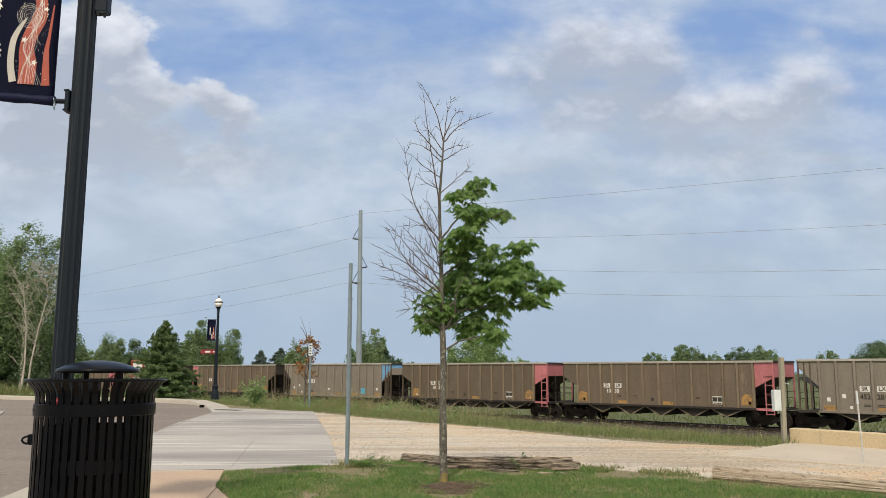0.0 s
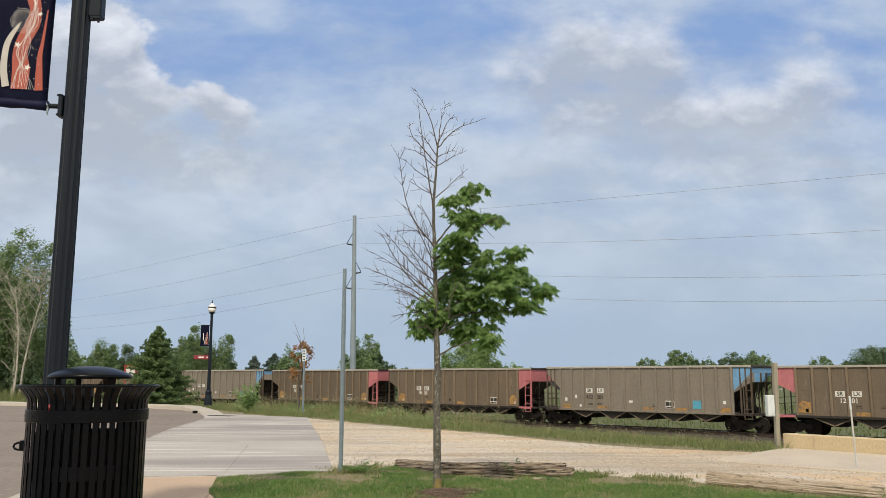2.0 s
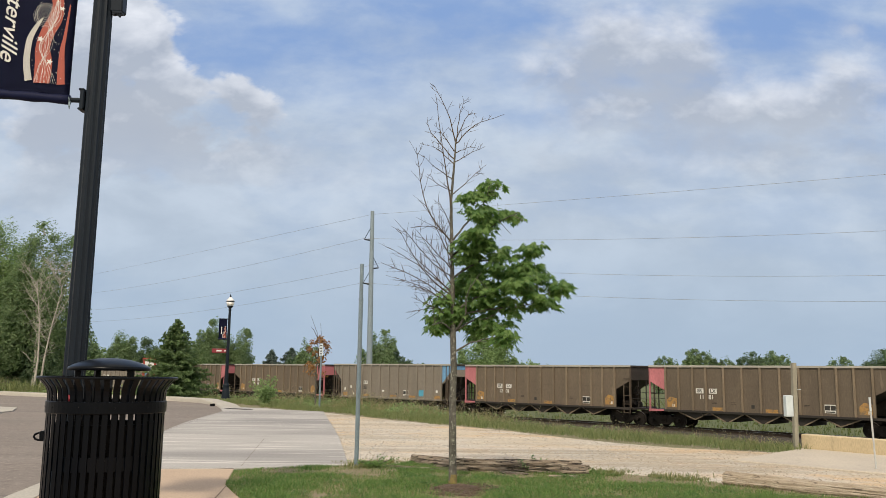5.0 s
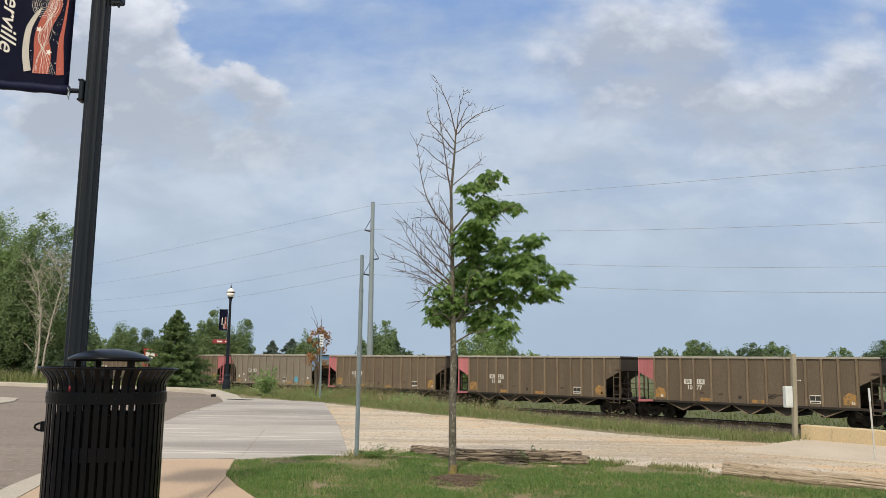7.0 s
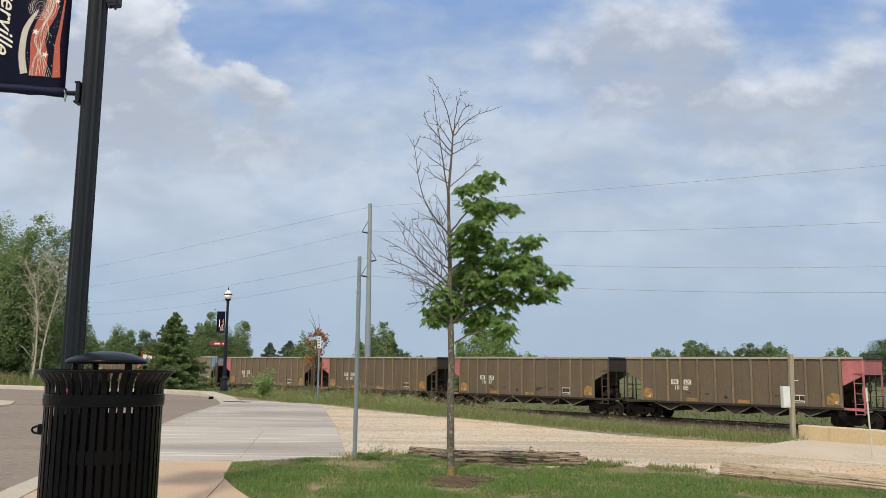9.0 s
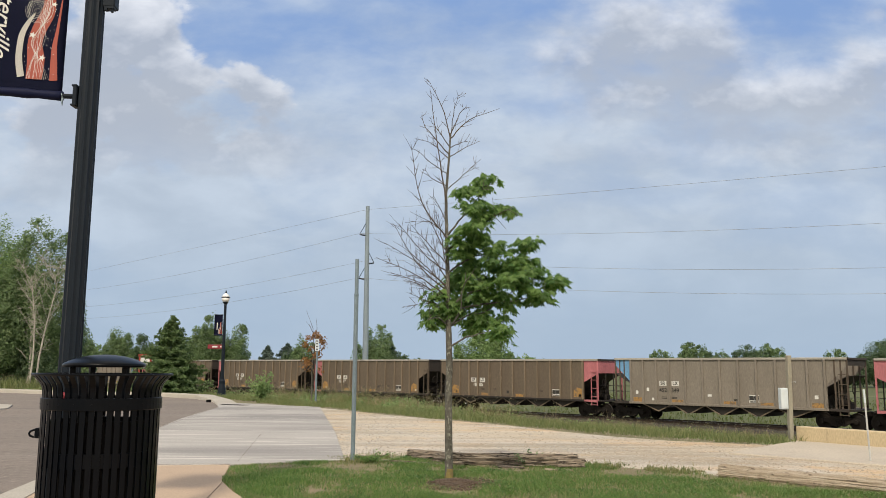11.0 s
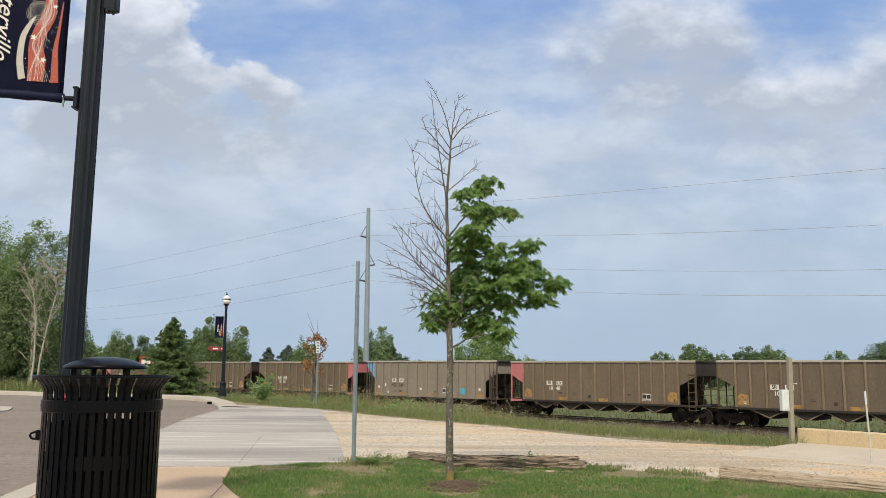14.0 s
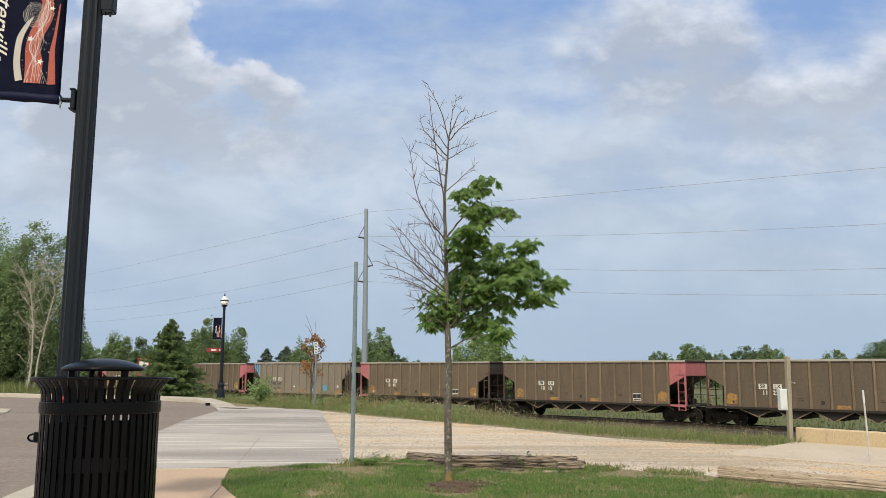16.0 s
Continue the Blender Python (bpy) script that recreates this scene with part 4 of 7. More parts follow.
def banner(post, w, h, x_right, z_bottom, tilt, lettered):
    """A hanging banner under a post, print on its face towards -y."""
    lean = 0.036 if lettered else 0.0
    skew = lambda x, z: (x - lean * (z - z_bottom), z - lean * (x - x_right))
    cloth = bmesh.new()
    nx, nz = 14, 24
    vs = [[cloth.verts.new((x, 0.002 * math.sin(3 * i / nx + 5 * k / nz), z)) for i in range(nx + 1) for x, z in [skew(x_right - w + w * i / nx, z_bottom + h * k / nz)]] for k in range(nz + 1)]
    for k in range(nz):
        for i in range(nx):
            cloth.faces.new((vs[k][i], vs[k][i + 1], vs[k + 1][i + 1], vs[k + 1][i]))
    bmesh.ops.solidify(cloth, geom=cloth.faces[:], thickness=0.003)
    c = part("banner", cloth, M["navy"], post, "navy vinyl street banner with coral and cream print", smooth=True)
    c.matrix_basis = Matrix.Translation((x_right, 0, z_bottom)) @ Matrix.Rotation(radians(tilt), 4, "Y") @ Matrix.Translation((-x_right, 0, -z_bottom))
    bm = bmesh.new()
    hem = [skew(x_right - w - 0.005 + (w + 0.007) * k / 8, z_bottom + 0.028) for k in range(9)]
    tube(bm, [(x, 0.002 * (k % 2), z) for k, (x, z) in enumerate(hem)], [0.027 + 0.003 * (k * 7 % 3) for k in range(9)], 12)
    part("pole_sleeve", bm, M["navy"], c, smooth=True)
    s = w / 0.62
    z0 = z_bottom
    P = lambda pts: [skew(x_right - 0.042 * s - a * s * 0.9, z0 + 0.125 * s + b * s) for a, b in pts]
    y = -0.0052
    wav = lambda pts, n=10: spline(P(pts), n)

    def flow(bm, rows, level):
        pts = wav([r[:2] for r in rows])
        widths = []
        for r0, r1 in zip(rows, rows[1:]):
            widths += [(r0[2] + (r1[2] - r0[2]) * k / 10) * s for k in range(10)]
        ribbon(bm, pts, widths + [rows[-1][2] * s], level)

    bm = bmesh.new()
    flow(bm, [(0.166, 0.0, 0.106), (0.162, 0.132, 0.115), (0.178, 0.238, 0.096), (0.153, 0.345, 0.096), (0.103, 0.451, 0.096), (0.091, 0.557, 0.075), (0.12, 0.68, 0.09), (0.09, 0.9, 0.06)], y)
    flow(bm, [(0.023, 0.0, 0.053), (0.03, 0.12, 0.045), (0.033, 0.238, 0.032), (0.02, 0.345, 0.02), (0.0, 0.557, 0.008)], y)
    part("coral_ribbon", bm, M["coral"], c)
    bm = bmesh.new()
    flow(bm, [(0.262, 0.01, 0.047), (0.284, 0.11, 0.045), (0.288, 0.196, 0.043), (0.276, 0.302, 0.04), (0.236, 0.387, 0.03), (0.193, 0.451, 0.006)], y - 0.0006)
    part("silver_ribbon", bm, M["silver"], c)
    rnd = random.Random(4)
    for k in range(13):
        bm = bmesh.new()
        f = k / 12 - 0.5
        g = rnd.uniform(-0.012, 0.012)
        rows = ((0.15, 0.0, 0.17), (0.165, 0.12, 0.07), (0.165, 0.24, -0.11), (0.14, 0.345, -0.05), (0.105, 0.45, 0.08), (0.09, 0.56, 0.05), (0.11, 0.72, -0.08), (0.1, 0.9, 0.05))
        v = [rnd.uniform(-0.014, 0.014) for _ in rows]
        ribbon(bm, wav([(a + f * w + q + g * math.sin(9 * b + k), b) for (a, b, w), q in zip(rows, v)], 14), 0.0015 * s, y - 0.0012 - 0.00005 * k)
        part("swirl_line", bm, M["cream"], c)
    for turn in range(4):
        bm = bmesh.new()
        pts = [(0.177 + r * math.cos(k * 0.4 + turn * 1.7), 0.472 + r * math.sin(k * 0.4 + turn * 1.7)) for k in range(18 + 6 * turn) for r in [0.012 + 0.018 * turn + 0.0007 * k]]
        ribbon(bm, P(pts), 0.0017 * s, y - 0.0012)
        part("spiral", bm, M["cream"], c)
    bm = bmesh.new()
    for a, b, r in ((0.2, 0.3, 0.018), (0.117, 0.149, 0.018), (0.054, 0.523, 0.014), (0.2, 0.66, 0.016), (0.09, 0.74, 0.015)):
        (px, pz), = P([(a, b)])
        f = [bm.verts.new((x, y - 0.0018, z)) for x, z in star_pts(px, pz, 1.4 * r * s)]
        bm.faces.new(f)
    for k in range(60):
        a, b = rnd.choice((0.235, 0.08, 0.075, 0.03)) + rnd.uniform(-0.02, 0.02), rnd.uniform(0.01, 0.85)
        (px, pz), = P([(a, b)])
        r = rnd.uniform(0.0015, 0.004) * s
        bm.faces.new([bm.verts.new((px + r * math.cos(q), y - 0.002, pz + r * math.sin(q))) for q in (0, 1.05, 2.1, 3.14, 4.19, 5.24)])
    st = part("printed_stars", bm, M["cream"], c)
    st["kind"] = "stuff"
    if lettered:
        me = text_mesh("otterville", 0.157 * s, 0.0006, shear=0.55, bold=0.0008, align="RIGHT")
        me.materials.append(M["cream"])
        o = part("lettering", me, None, c, "cream slanted place name lettering")
        (px, pz), = P([(0.432, 0.145)])
        o.matrix_basis = Matrix.Translation((px, y - 0.001, pz)) @ pose(0, 0, 0, 90, 0, 0) @ pose(0, 0, 0, 0, 0, -90)
    else:
        bm = bmesh.new()
        ribbon(bm, P([(0.4, 0.3), (0.4, 0.85)]), 0.06 * s, y - 0.003)
        part("print_bar", bm, M["cream"], c)
    return c


def fluted(bm, r0, r1, z0, z1, n=12):
    """A shaft with a lobed section."""
    m = n * 4
    rings = []
    for z, r in ((z0, r0), (z1, r1)):
        ring = []
        for k in range(m):
            a = k * math.tau / m
            ring.append(bm.verts.new(((r - 0.0065 * (k % 4 == 0) - 0.0045 * (k % 4 in (1, 3))) * math.cos(a), (r - 0.0065 * (k % 4 == 0) - 0.0045 * (k % 4 in (1, 3))) * math.sin(a), z)))
        rings.append(ring)
    for k in range(m):
        bm.faces.new((rings[0][k], rings[0][(k + 1) % m], rings[1][(k + 1) % m], rings[1][k]))
    bm.faces.new(rings[1])
    bm.faces.new(rings[0][::-1])


def lamp_globe(post, z, s=1.0):
    bm = bmesh.new()
    lathe(bm, [(0.05 * s, z), (0.07 * s, z + 0.03 * s), (0.055 * s, z + 0.1 * s), (0.12 * s, z + 0.17 * s), (0.125 * s, z + 0.2 * s), (0.06 * s, z + 0.2 * s)], 20)
    part("globe_holder", bm, M["pole_metal"], post)
    bm = bmesh.new()
    lathe(bm, [(0.115 * s, z + 0.2 * s), (0.16 * s, z + 0.29 * s), (0.175 * s, z + 0.38 * s)], 24)
    part("lower_globe", bm, M["globe"], post, "white frosted globe", True)
    bm = bmesh.new()
    lathe(bm, [(0.175 * s, z + 0.38 * s), (0.185 * s, z + 0.385 * s), (0.185 * s, z + 0.41 * s), (0.172 * s, z + 0.415 * s)], 24)
    part("globe_band", bm, M["pole_metal"], post)
    bm = bmesh.new()
    lathe(bm, [(0.17 * s, z + 0.416 * s), (0.15 * s, z + 0.48 * s), (0.11 * s, z + 0.53 * s), (0.06 * s, z + 0.56 * s), (0.05 * s, z + 0.6 * s)], 24)
    part("upper_globe", bm, M["globe"], post, "white frosted globe", True)
    bm = bmesh.new()
    lathe(bm, [(0.045 * s, z + 0.6 * s), (0.05 * s, z + 0.62 * s), (0.02 * s, z + 0.65 * s), (0.025 * s, z + 0.68 * s), (0.006 * s, z + 0.75 * s)], 14)
    part("finial", bm, M["pole_metal"], post)


def near_lamp():
    p = thing("street_lamp", "dark fluted metal street lamp post carrying a banner", "street lamp", (-2.288, 5.2, -0.004), group="street lamps")
    bm = bmesh.new()
    fluted(bm, 0.0665, 0.061, 0.7, 4.3)
    part("shaft", bm, M["pole_metal"], p)
    bm = bmesh.new()
    lathe(bm, [(0.19, 0), (0.19, 0.06), (0.16, 0.1), (0.13, 0.3), (0.12, 0.55), (0.09, 0.66), (0.085, 0.74), (0.07, 0.76)], 24)
    part("base", bm, M["pole_metal"], p, smooth=False)
    lamp_globe(p, 4.3, 1.3)
    # clamps and arms for the banner
    for z in (2.84, 3.86):
        bm = bmesh.new()
        box(bm, (-0.078, 0, z), (0.03, 0.075, 0.13), 0, 0.006)
        box(bm, (-0.083, 0, z + 0.065), (0.034, 0.08, 0.014), 0, 0.003)
        box(bm, (-0.083, 0, z - 0.065), (0.034, 0.08, 0.014), 0, 0.003)
        cl = part("arm_clamp", bm, M["pole_metal"], p)
        bm = bmesh.new()
        tube(bm, [(-0.09, 0, z), (-0.86, 0, z + 0.028)], 0.016, 12)
        part("banner_arm", bm, M["pole_metal"], cl)
    banner(p, 0.62, 1.02, -0.175, 2.815, 2.2, True)
    bm = bmesh.new()
    tube(bm, [(-0.178, -0.018, 2.865), (-0.166, -0.02, 2.84), (-0.166, -0.01, 2.825), (-0.164, -0.018, 2.795), (-0.16, -0.018, 2.775)], [0.004, 0.004, 0.009, 0.006, 0.003], 8)
    part("clip", bm, M["galv"], p, "small bright metal clip")
    # outlet box high on the shaft
    bm = bmesh.new()
    box(bm, (0.095, 0.015, 3.56), (0.085, 0.08, 0.22), 0, 0.008)
    ob = part("outlet_box", bm, M["pole_metal"], p)
    bm = bmesh.new()
    box(bm, (0.1, 0.0, 3.447), (0.065, 0.05, 0.02), 0, 0.003)
    tube(bm, [(0.118, -0.01, 3.445), (0.12, -0.01, 3.415)], [0.012, 0.008], 8)
    box(bm, (0.08, -0.01, 3.435), (0.018, 0.03, 0.014))
    part("outlet_latch", bm, M["pole_metal"], ob)


def far_lamp():
    p = thing("street_lamp", "black street lamp post with white globe, banner and red sign", "street lamp", (-8.085, 31.46, -0.06), group="street lamps")
    bm = bmesh.new()
    tube(bm, [(0, 0, 0.7), (0, 0, 3.48)], [0.07, 0.045], 12)
    part("shaft", bm, M["pole_metal"], p)
    bm = bmesh.new()
    lathe(bm, [(0.2, 0), (0.2, 0.08), (0.16, 0.14), (0.14, 0.35), (0.11, 0.5), (0.12, 0.62), (0.08, 0.68), (0.08, 0.74)], 20)
    part("base", bm, M["pole_metal"], p)
    lamp_globe(p, 3.42, 0.86)
    for z in (2.33, 3.1):
        bm = bmesh.new()
        bar(bm, (-0.04, 0, z), (-0.38, 0, z), 0.025)
        part("banner_arm", bm, M["pole_metal"], p)
    banner(p, 0.31, 0.8, -0.075, 2.32, 0, False)
    bm = bmesh.new()
    box(bm, (-0.32, 0, 1.9), (0.56, 0.03, 0.16), 0, 0.01)
    s = part("sign_board", bm, M["red_sign"], p, "dark red direction sign")
    bm = bmesh.new()
    box(bm, (-0.33, -0.018, 1.9), (0.2, 0.006, 0.06))
    part("print_bar", bm, M["cream"], s)
    bm = bmesh.new()
    box(bm, (-0.1, -0.018, 1.9), (0.05, 0.006, 0.05))
    part("print_bar", bm, M["cream"], s)


def posts():
    p = thing("sign_post", "bare galvanised steel sign post at the lawn edge", "post", (-1.008, 10.19, -0.06))
    bm = bmesh.new()
    tube(bm, [(0, 0, 0), (0.002, 0, 2.05)], 0.027, 14)
    part("lower_tube", bm, M["galv"], p)
    bm = bmesh.new()
    tube(bm, [(0.002, 0, 2.05), (0.002, 0, 2.495)], 0.024, 14)
    part("upper_tube", bm, M["galv"], p)
    bm = bmesh.new()
    tube(bm, [(0.002, 0, 2.04), (0.002, 0, 2.065)], 0.03, 14)
    part("collar", bm, M["galv"], p)
    p = thing("utility_box_post", "grey weathered wooden post with a white metal box", "post", (5.65, 13.41, -0.06))
    bm = bmesh.new()
    box(bm, (0, 0, 0.7), (0.07, 0.07, 1.41), 0.2, 0.006)
    for v in bm.verts:
        v.co.x += 0.018 * v.co.z
    part("post", bm, M["post_wood"], p)
    bm = bmesh.new()
    box(bm, (-0.12, -0.075, 0.72), (0.125, 0.09, 0.335), 0.12, 0.008)
    b = part("meter_box", bm, M["box_white"], p, "white painted steel box")
    bm = bmesh.new()
    box(bm, (-0.125, -0.123, 0.72), (0.105, 0.008, 0.3), 0.12, 0.003)
    part("box_door", bm, M["box_white"], b)
    bm = bmesh.new()
    tube(bm, [(0.04, -0.05, 0.98), (0.085, -0.06, 0.985), (0.1, -0.06, 0.98)], [0.003, 0.004, 0.009], 8)
    part("insulator", bm, M["box_white"], p)
    p = thing("marker_stake", "thin leaning pale marker stake", "stake", (5.396, 10.48, -0.03))
    bm = bmesh.new()
    tube(bm, [(0, 0, 0), (-0.03, 0, 0.9)], 0.011, 10)
    part("stake", bm, M["stake"], p)
    bm = bmesh.new()
    tube(bm, [(-0.0245, 0, 0.74), (-0.03, 0, 0.905)], 0.0125, 10)
    part("reflective_sleeve", bm, M["box_white"], p)
    p = thing("road_sign", "narrow pale road sign on a thin steel post", "sign", (-3.779, 26.13, -0.06))
    bm = bmesh.new()
    tube(bm, [(0, 0, 0), (0, 0, 2.05)], 0.03, 8)
    part("post", bm, M["galv"], p)
    bm = bmesh.new()
    box(bm, (0.0, -0.04, 1.85), (0.115, 0.012, 0.38), 0, 0.01)
    s = part("sign_plate", bm, M["box_white"], p)
    for k in range(4):
        bm = bmesh.new()
        box(bm, (0.0, -0.05, 1.72 + 0.085 * k), (0.06, 0.006, 0.03))
        part("print_bar", bm, M["black_paint"], s)
    p = thing("notice_board", "red framed notice board with cream panel", "sign", (-12.95, 37.0, -0.06))
    bm = bmesh.new()
    for x in (-0.24, 0.24):
        box(bm, (x, 0, 0.83), (0.07, 0.07, 1.66))
    box(bm, (0, 0, 1.62), (0.6, 0.09, 0.1))
    part("frame", bm, M["red_thing"], p)
    bm = bmesh.new()
    box(bm, (0, 0, 1.3), (0.41, 0.04, 0.5))
    part("panel", bm, M["cream"], p)
    w = thing("concrete_wall", "low cream-coloured stained concrete barrier wall", "wall", (5.74, 13.42, -0.02), math.degrees(math.atan2(-1.08, 0.8)))
    bm = bmesh.new()
    for k in range(3):
        box(bm, (1.5 + 3.02 * k, 0.1, 0.12), (3.0, 0.2, 0.24), 0, 0.012)
    part("wall_block", bm, M["wall_conc"], w)


def power_line():
    p = thing("utility_pole", "tall grey steel power line pole with insulator arms", "utility pole", (-7.42, 85, -2.6))
    k = 85 / 120
    H = lambda z: 1.1 + (z - 1.1) * k + 2.6
    bm = bmesh.new()
    tube(bm, [(0.1, 0, 0), (0, 0, H(24.74))], [0.34, 0.19], 16)
    part("shaft", bm, M["pole_grey"], p)
    ins = []
    for side, z in ((-1, 20.5), (1, 16.3), (-1, 14.0)):
        bm = bmesh.new()
        tip = (side * 0.78, 0, H(z))
        tube(bm, [(0, 0, H(z) - 0.12), tip], [0.09, 0.06], 8)
        tube(bm, [(0, 0, H(z) + 1.45), tip], 0.035, 6)
        part("insulator_arm", bm, M["pole_metal"], p)
        ins.append(Vector((p.location.x + tip[0], 85, p.location.z + tip[2])))
    ins.insert(0, Vector((-7.42, 85, H(24.3) - 2.6)))
    right = Vector((math.sin(2.05), math.cos(2.05), 0))
    left = Vector((math.sin(-0.742), math.cos(-0.742), 0))
    for a, z, dip, dip_l in zip(ins, (17.5, 14.95, 12.3, 10.3), (0.5, 2.57, 3.38, 3.43), (0.1, 1.13, 1.28, 1.48)):
        a.z = z
        for d, length, sag in ((right, 120.0, dip), (left, 110.0, dip_l)):
            bm = bmesh.new()
            pts = []
            for i in range(33):
                u = i / 32
                pts.append(a + d * length * u + Vector((0, 0, -4 * sag * u * (1 - u))))
            tube(bm, pts, 0.013, 5)
            tagged(part("power_cable", bm, M["wire"]), "grey overhead power cable strung from the pole", "cable", "overhead power cables")


# ---- kerbs, drains, joints ----
def kerbs():
    def run(name, line, w, z0, z1, label, inner=1, up=None):
        up = up or [1.0] * len(line)
        bm = bmesh.new()
        pts = [Vector((*p, 0)) for p in line]
        rows = []
        for i, p in enumerate(pts):
            d = (pts[min(i + 1, len(pts) - 1)] - pts[max(i - 1, 0)]).normalized()
            n = Vector((d.y, -d.x, 0)) * inner
            rows.append([bm.verts.new(p + n * o + Vector((0, 0, z))) for o, z in ((0, z0), (0.02, z0 + (z1 - z0) * up[i] * 0.85), (0.035, z0 + (z1 - z0) * up[i]), (w, z0 + (z1 - z0) * up[i]), (w, z0 - 0.1), (0, z0 - 0.1))])
        for u, v in zip(rows, rows[1:]):
            for k in range(6):
                bm.faces.new((u[k], u[(k + 1) % 6], v[(k + 1) % 6], v[k]))
        bm.faces.new(rows[0])
        bm.faces.new(rows[-1][::-1])
        bmesh.ops.recalc_face_normals(bm, faces=bm.faces[:])
        tagged(part(name, bm, M["kerb"]), label, "kerb", kind="structure")

    run("kerb_far", FAR_KERB, 0.6, -0.04, 0.1, "weathered concrete kerb round the road bend", up=[0.3, 0.45] + [1.0] * (len(FAR_KERB) - 2))
    run("kerb_near", [(-3.2, -6), (-3.2, 3.0), (-3.49, 6.0), (-3.78, 7.4), (-3.96, 8.6), (-4.2, 9.8)], 0.28, -0.05, 0.004, "low weathered concrete kerb beside the sidewalk")
    bm = bmesh.new()
    slab(bm, [(-11.0, 20.6), (-11.2, 22.0), (-11.9, 23.6), (-13.5, 24.6), (-18, 24.5), (-18, 18), (-12, 19)], -0.2, 0.0, 0.01)
    tagged(part("traffic_island", bm, M["kerb"]), "pale concrete kerbed island in the road", "kerb", kind="structure")
    bm = bmesh.new()
    box(bm, (-5.85, 24.35, 0.003), (0.8, 0.3, 0.008), -0.45)
    for k in range(9):
        box(bm, (-5.85 + 0.09 * (k - 4), 24.35 - 0.043 * (k - 4), 0.009), (0.04, 0.26, 0.006), -0.45)
    tagged(part("drain_grate", bm, M["iron"]), "dark iron drain grate in concrete apron", "drain")
    # solid black block; the darkness of the inlet's opening is only its colour
    bm = bmesh.new()
    box(bm, (-7.35, 27.05, 0.0), (0.14, 0.1, 0.085), 1.0, 0.01)
    tagged(part("kerb_inlet", bm, M["liner"]), "storm drain inlet in the kerb, black block for its opening", "drain")
    # joints as thin dark sealed lines, a little proud
    bm = bmesh.new()
    for a, b in (((-3.75, 9.5), (-2.35, 9.68)), ((-2.33, 9.95), (-2.9, 13.9)), ((-1.6, 4.65), (-2.08, 8.35)), ((-4.96, 14.78), (-6.0, 23.1)), ((-3.4, 6.0), (-1.2, 6.5))):
        bar(bm, (*a, 0.0), (*b, 0.0), 0.004, 0.004)
    o = tagged(part("joint", bm, M["joint"]), "dark sealed joints in the concrete paving", "joint", kind="structure")


# ---- timbers ----
def timber(name, label, a, b, r, square, seed, material, sink=0.0, r2=None, squash=0.95):
    rnd = random.Random(seed)
    a, b = Vector((*a, 0)), Vector((*b, 0))
    L = (b - a).length
    bm = bmesh.new()
    n, m = 90, 60
    rings = []
    for i in range(n + 1):
        x = L * i / n
        rr = r + ((r2 or r) - r) * i / n
        ring = []
        for k in range(m):
            t = k * math.tau / m
            c, s = math.cos(t), math.sin(t)
            e = 1 / max(abs(c), abs(s)) if square else 1.0
            e = min(e, 1.07)
            q = rr * e * (1 + 0.2 * noise.noise(Vector((x * 0.9, c * 3 + seed, s * 3))) + 0.10 * noise.noise(Vector((x * 2.2, c * 9, s * 9 + seed))))
            groove = noise.noise(Vector((x * 1.6, k * 0.83 + 0.6 * math.sin(x * 3), seed)))
            if groove > 0.08:
                q *= 1 - min(0.26 if square else 0.09, (0.9 if square else 0.5) * (groove - 0.08))
            end = 0.0
            if i == 0 or i == n:
                end = (1.1 if square else 0.35) * rr * noise.noise(Vector((k * 0.55, seed, i))) * (-1 if i else 1)
            ring.append(bm.verts.new((x + end, q * c, q * s * squash + (rr - r) * squash * 0.9)))
        rings.append(ring)
    for u, v in zip(rings, rings[1:]):
        for k in range(m):
            bm.faces.new((u[k], u[(k + 1) % m], v[(k + 1) % m], v[k]))
    for ring, rev in ((rings[0], True), (rings[-1], False)):
        cx = sum((v.co for v in ring), Vector()) / m
        cv = bm.verts.new(cx + Vector((0.03 if rev else -0.03, 0, 0)))
        for k in range(m):
            f = (ring[(k + 1) % m], ring[k], cv) if rev else (ring[k], ring[(k + 1) % m], cv)
            bm.faces.new(f)
    ob = part(name, bm, M[material])
    d = (b - a).normalized()
    ob.matrix_basis = pose(a.x, a.y, r * squash * 0.93 - 0.02 - sink, 0, 0, math.degrees(math.atan2(d.y, d.x)))
    return tagged(ob, label, "timber", "old timbers by the lawn")


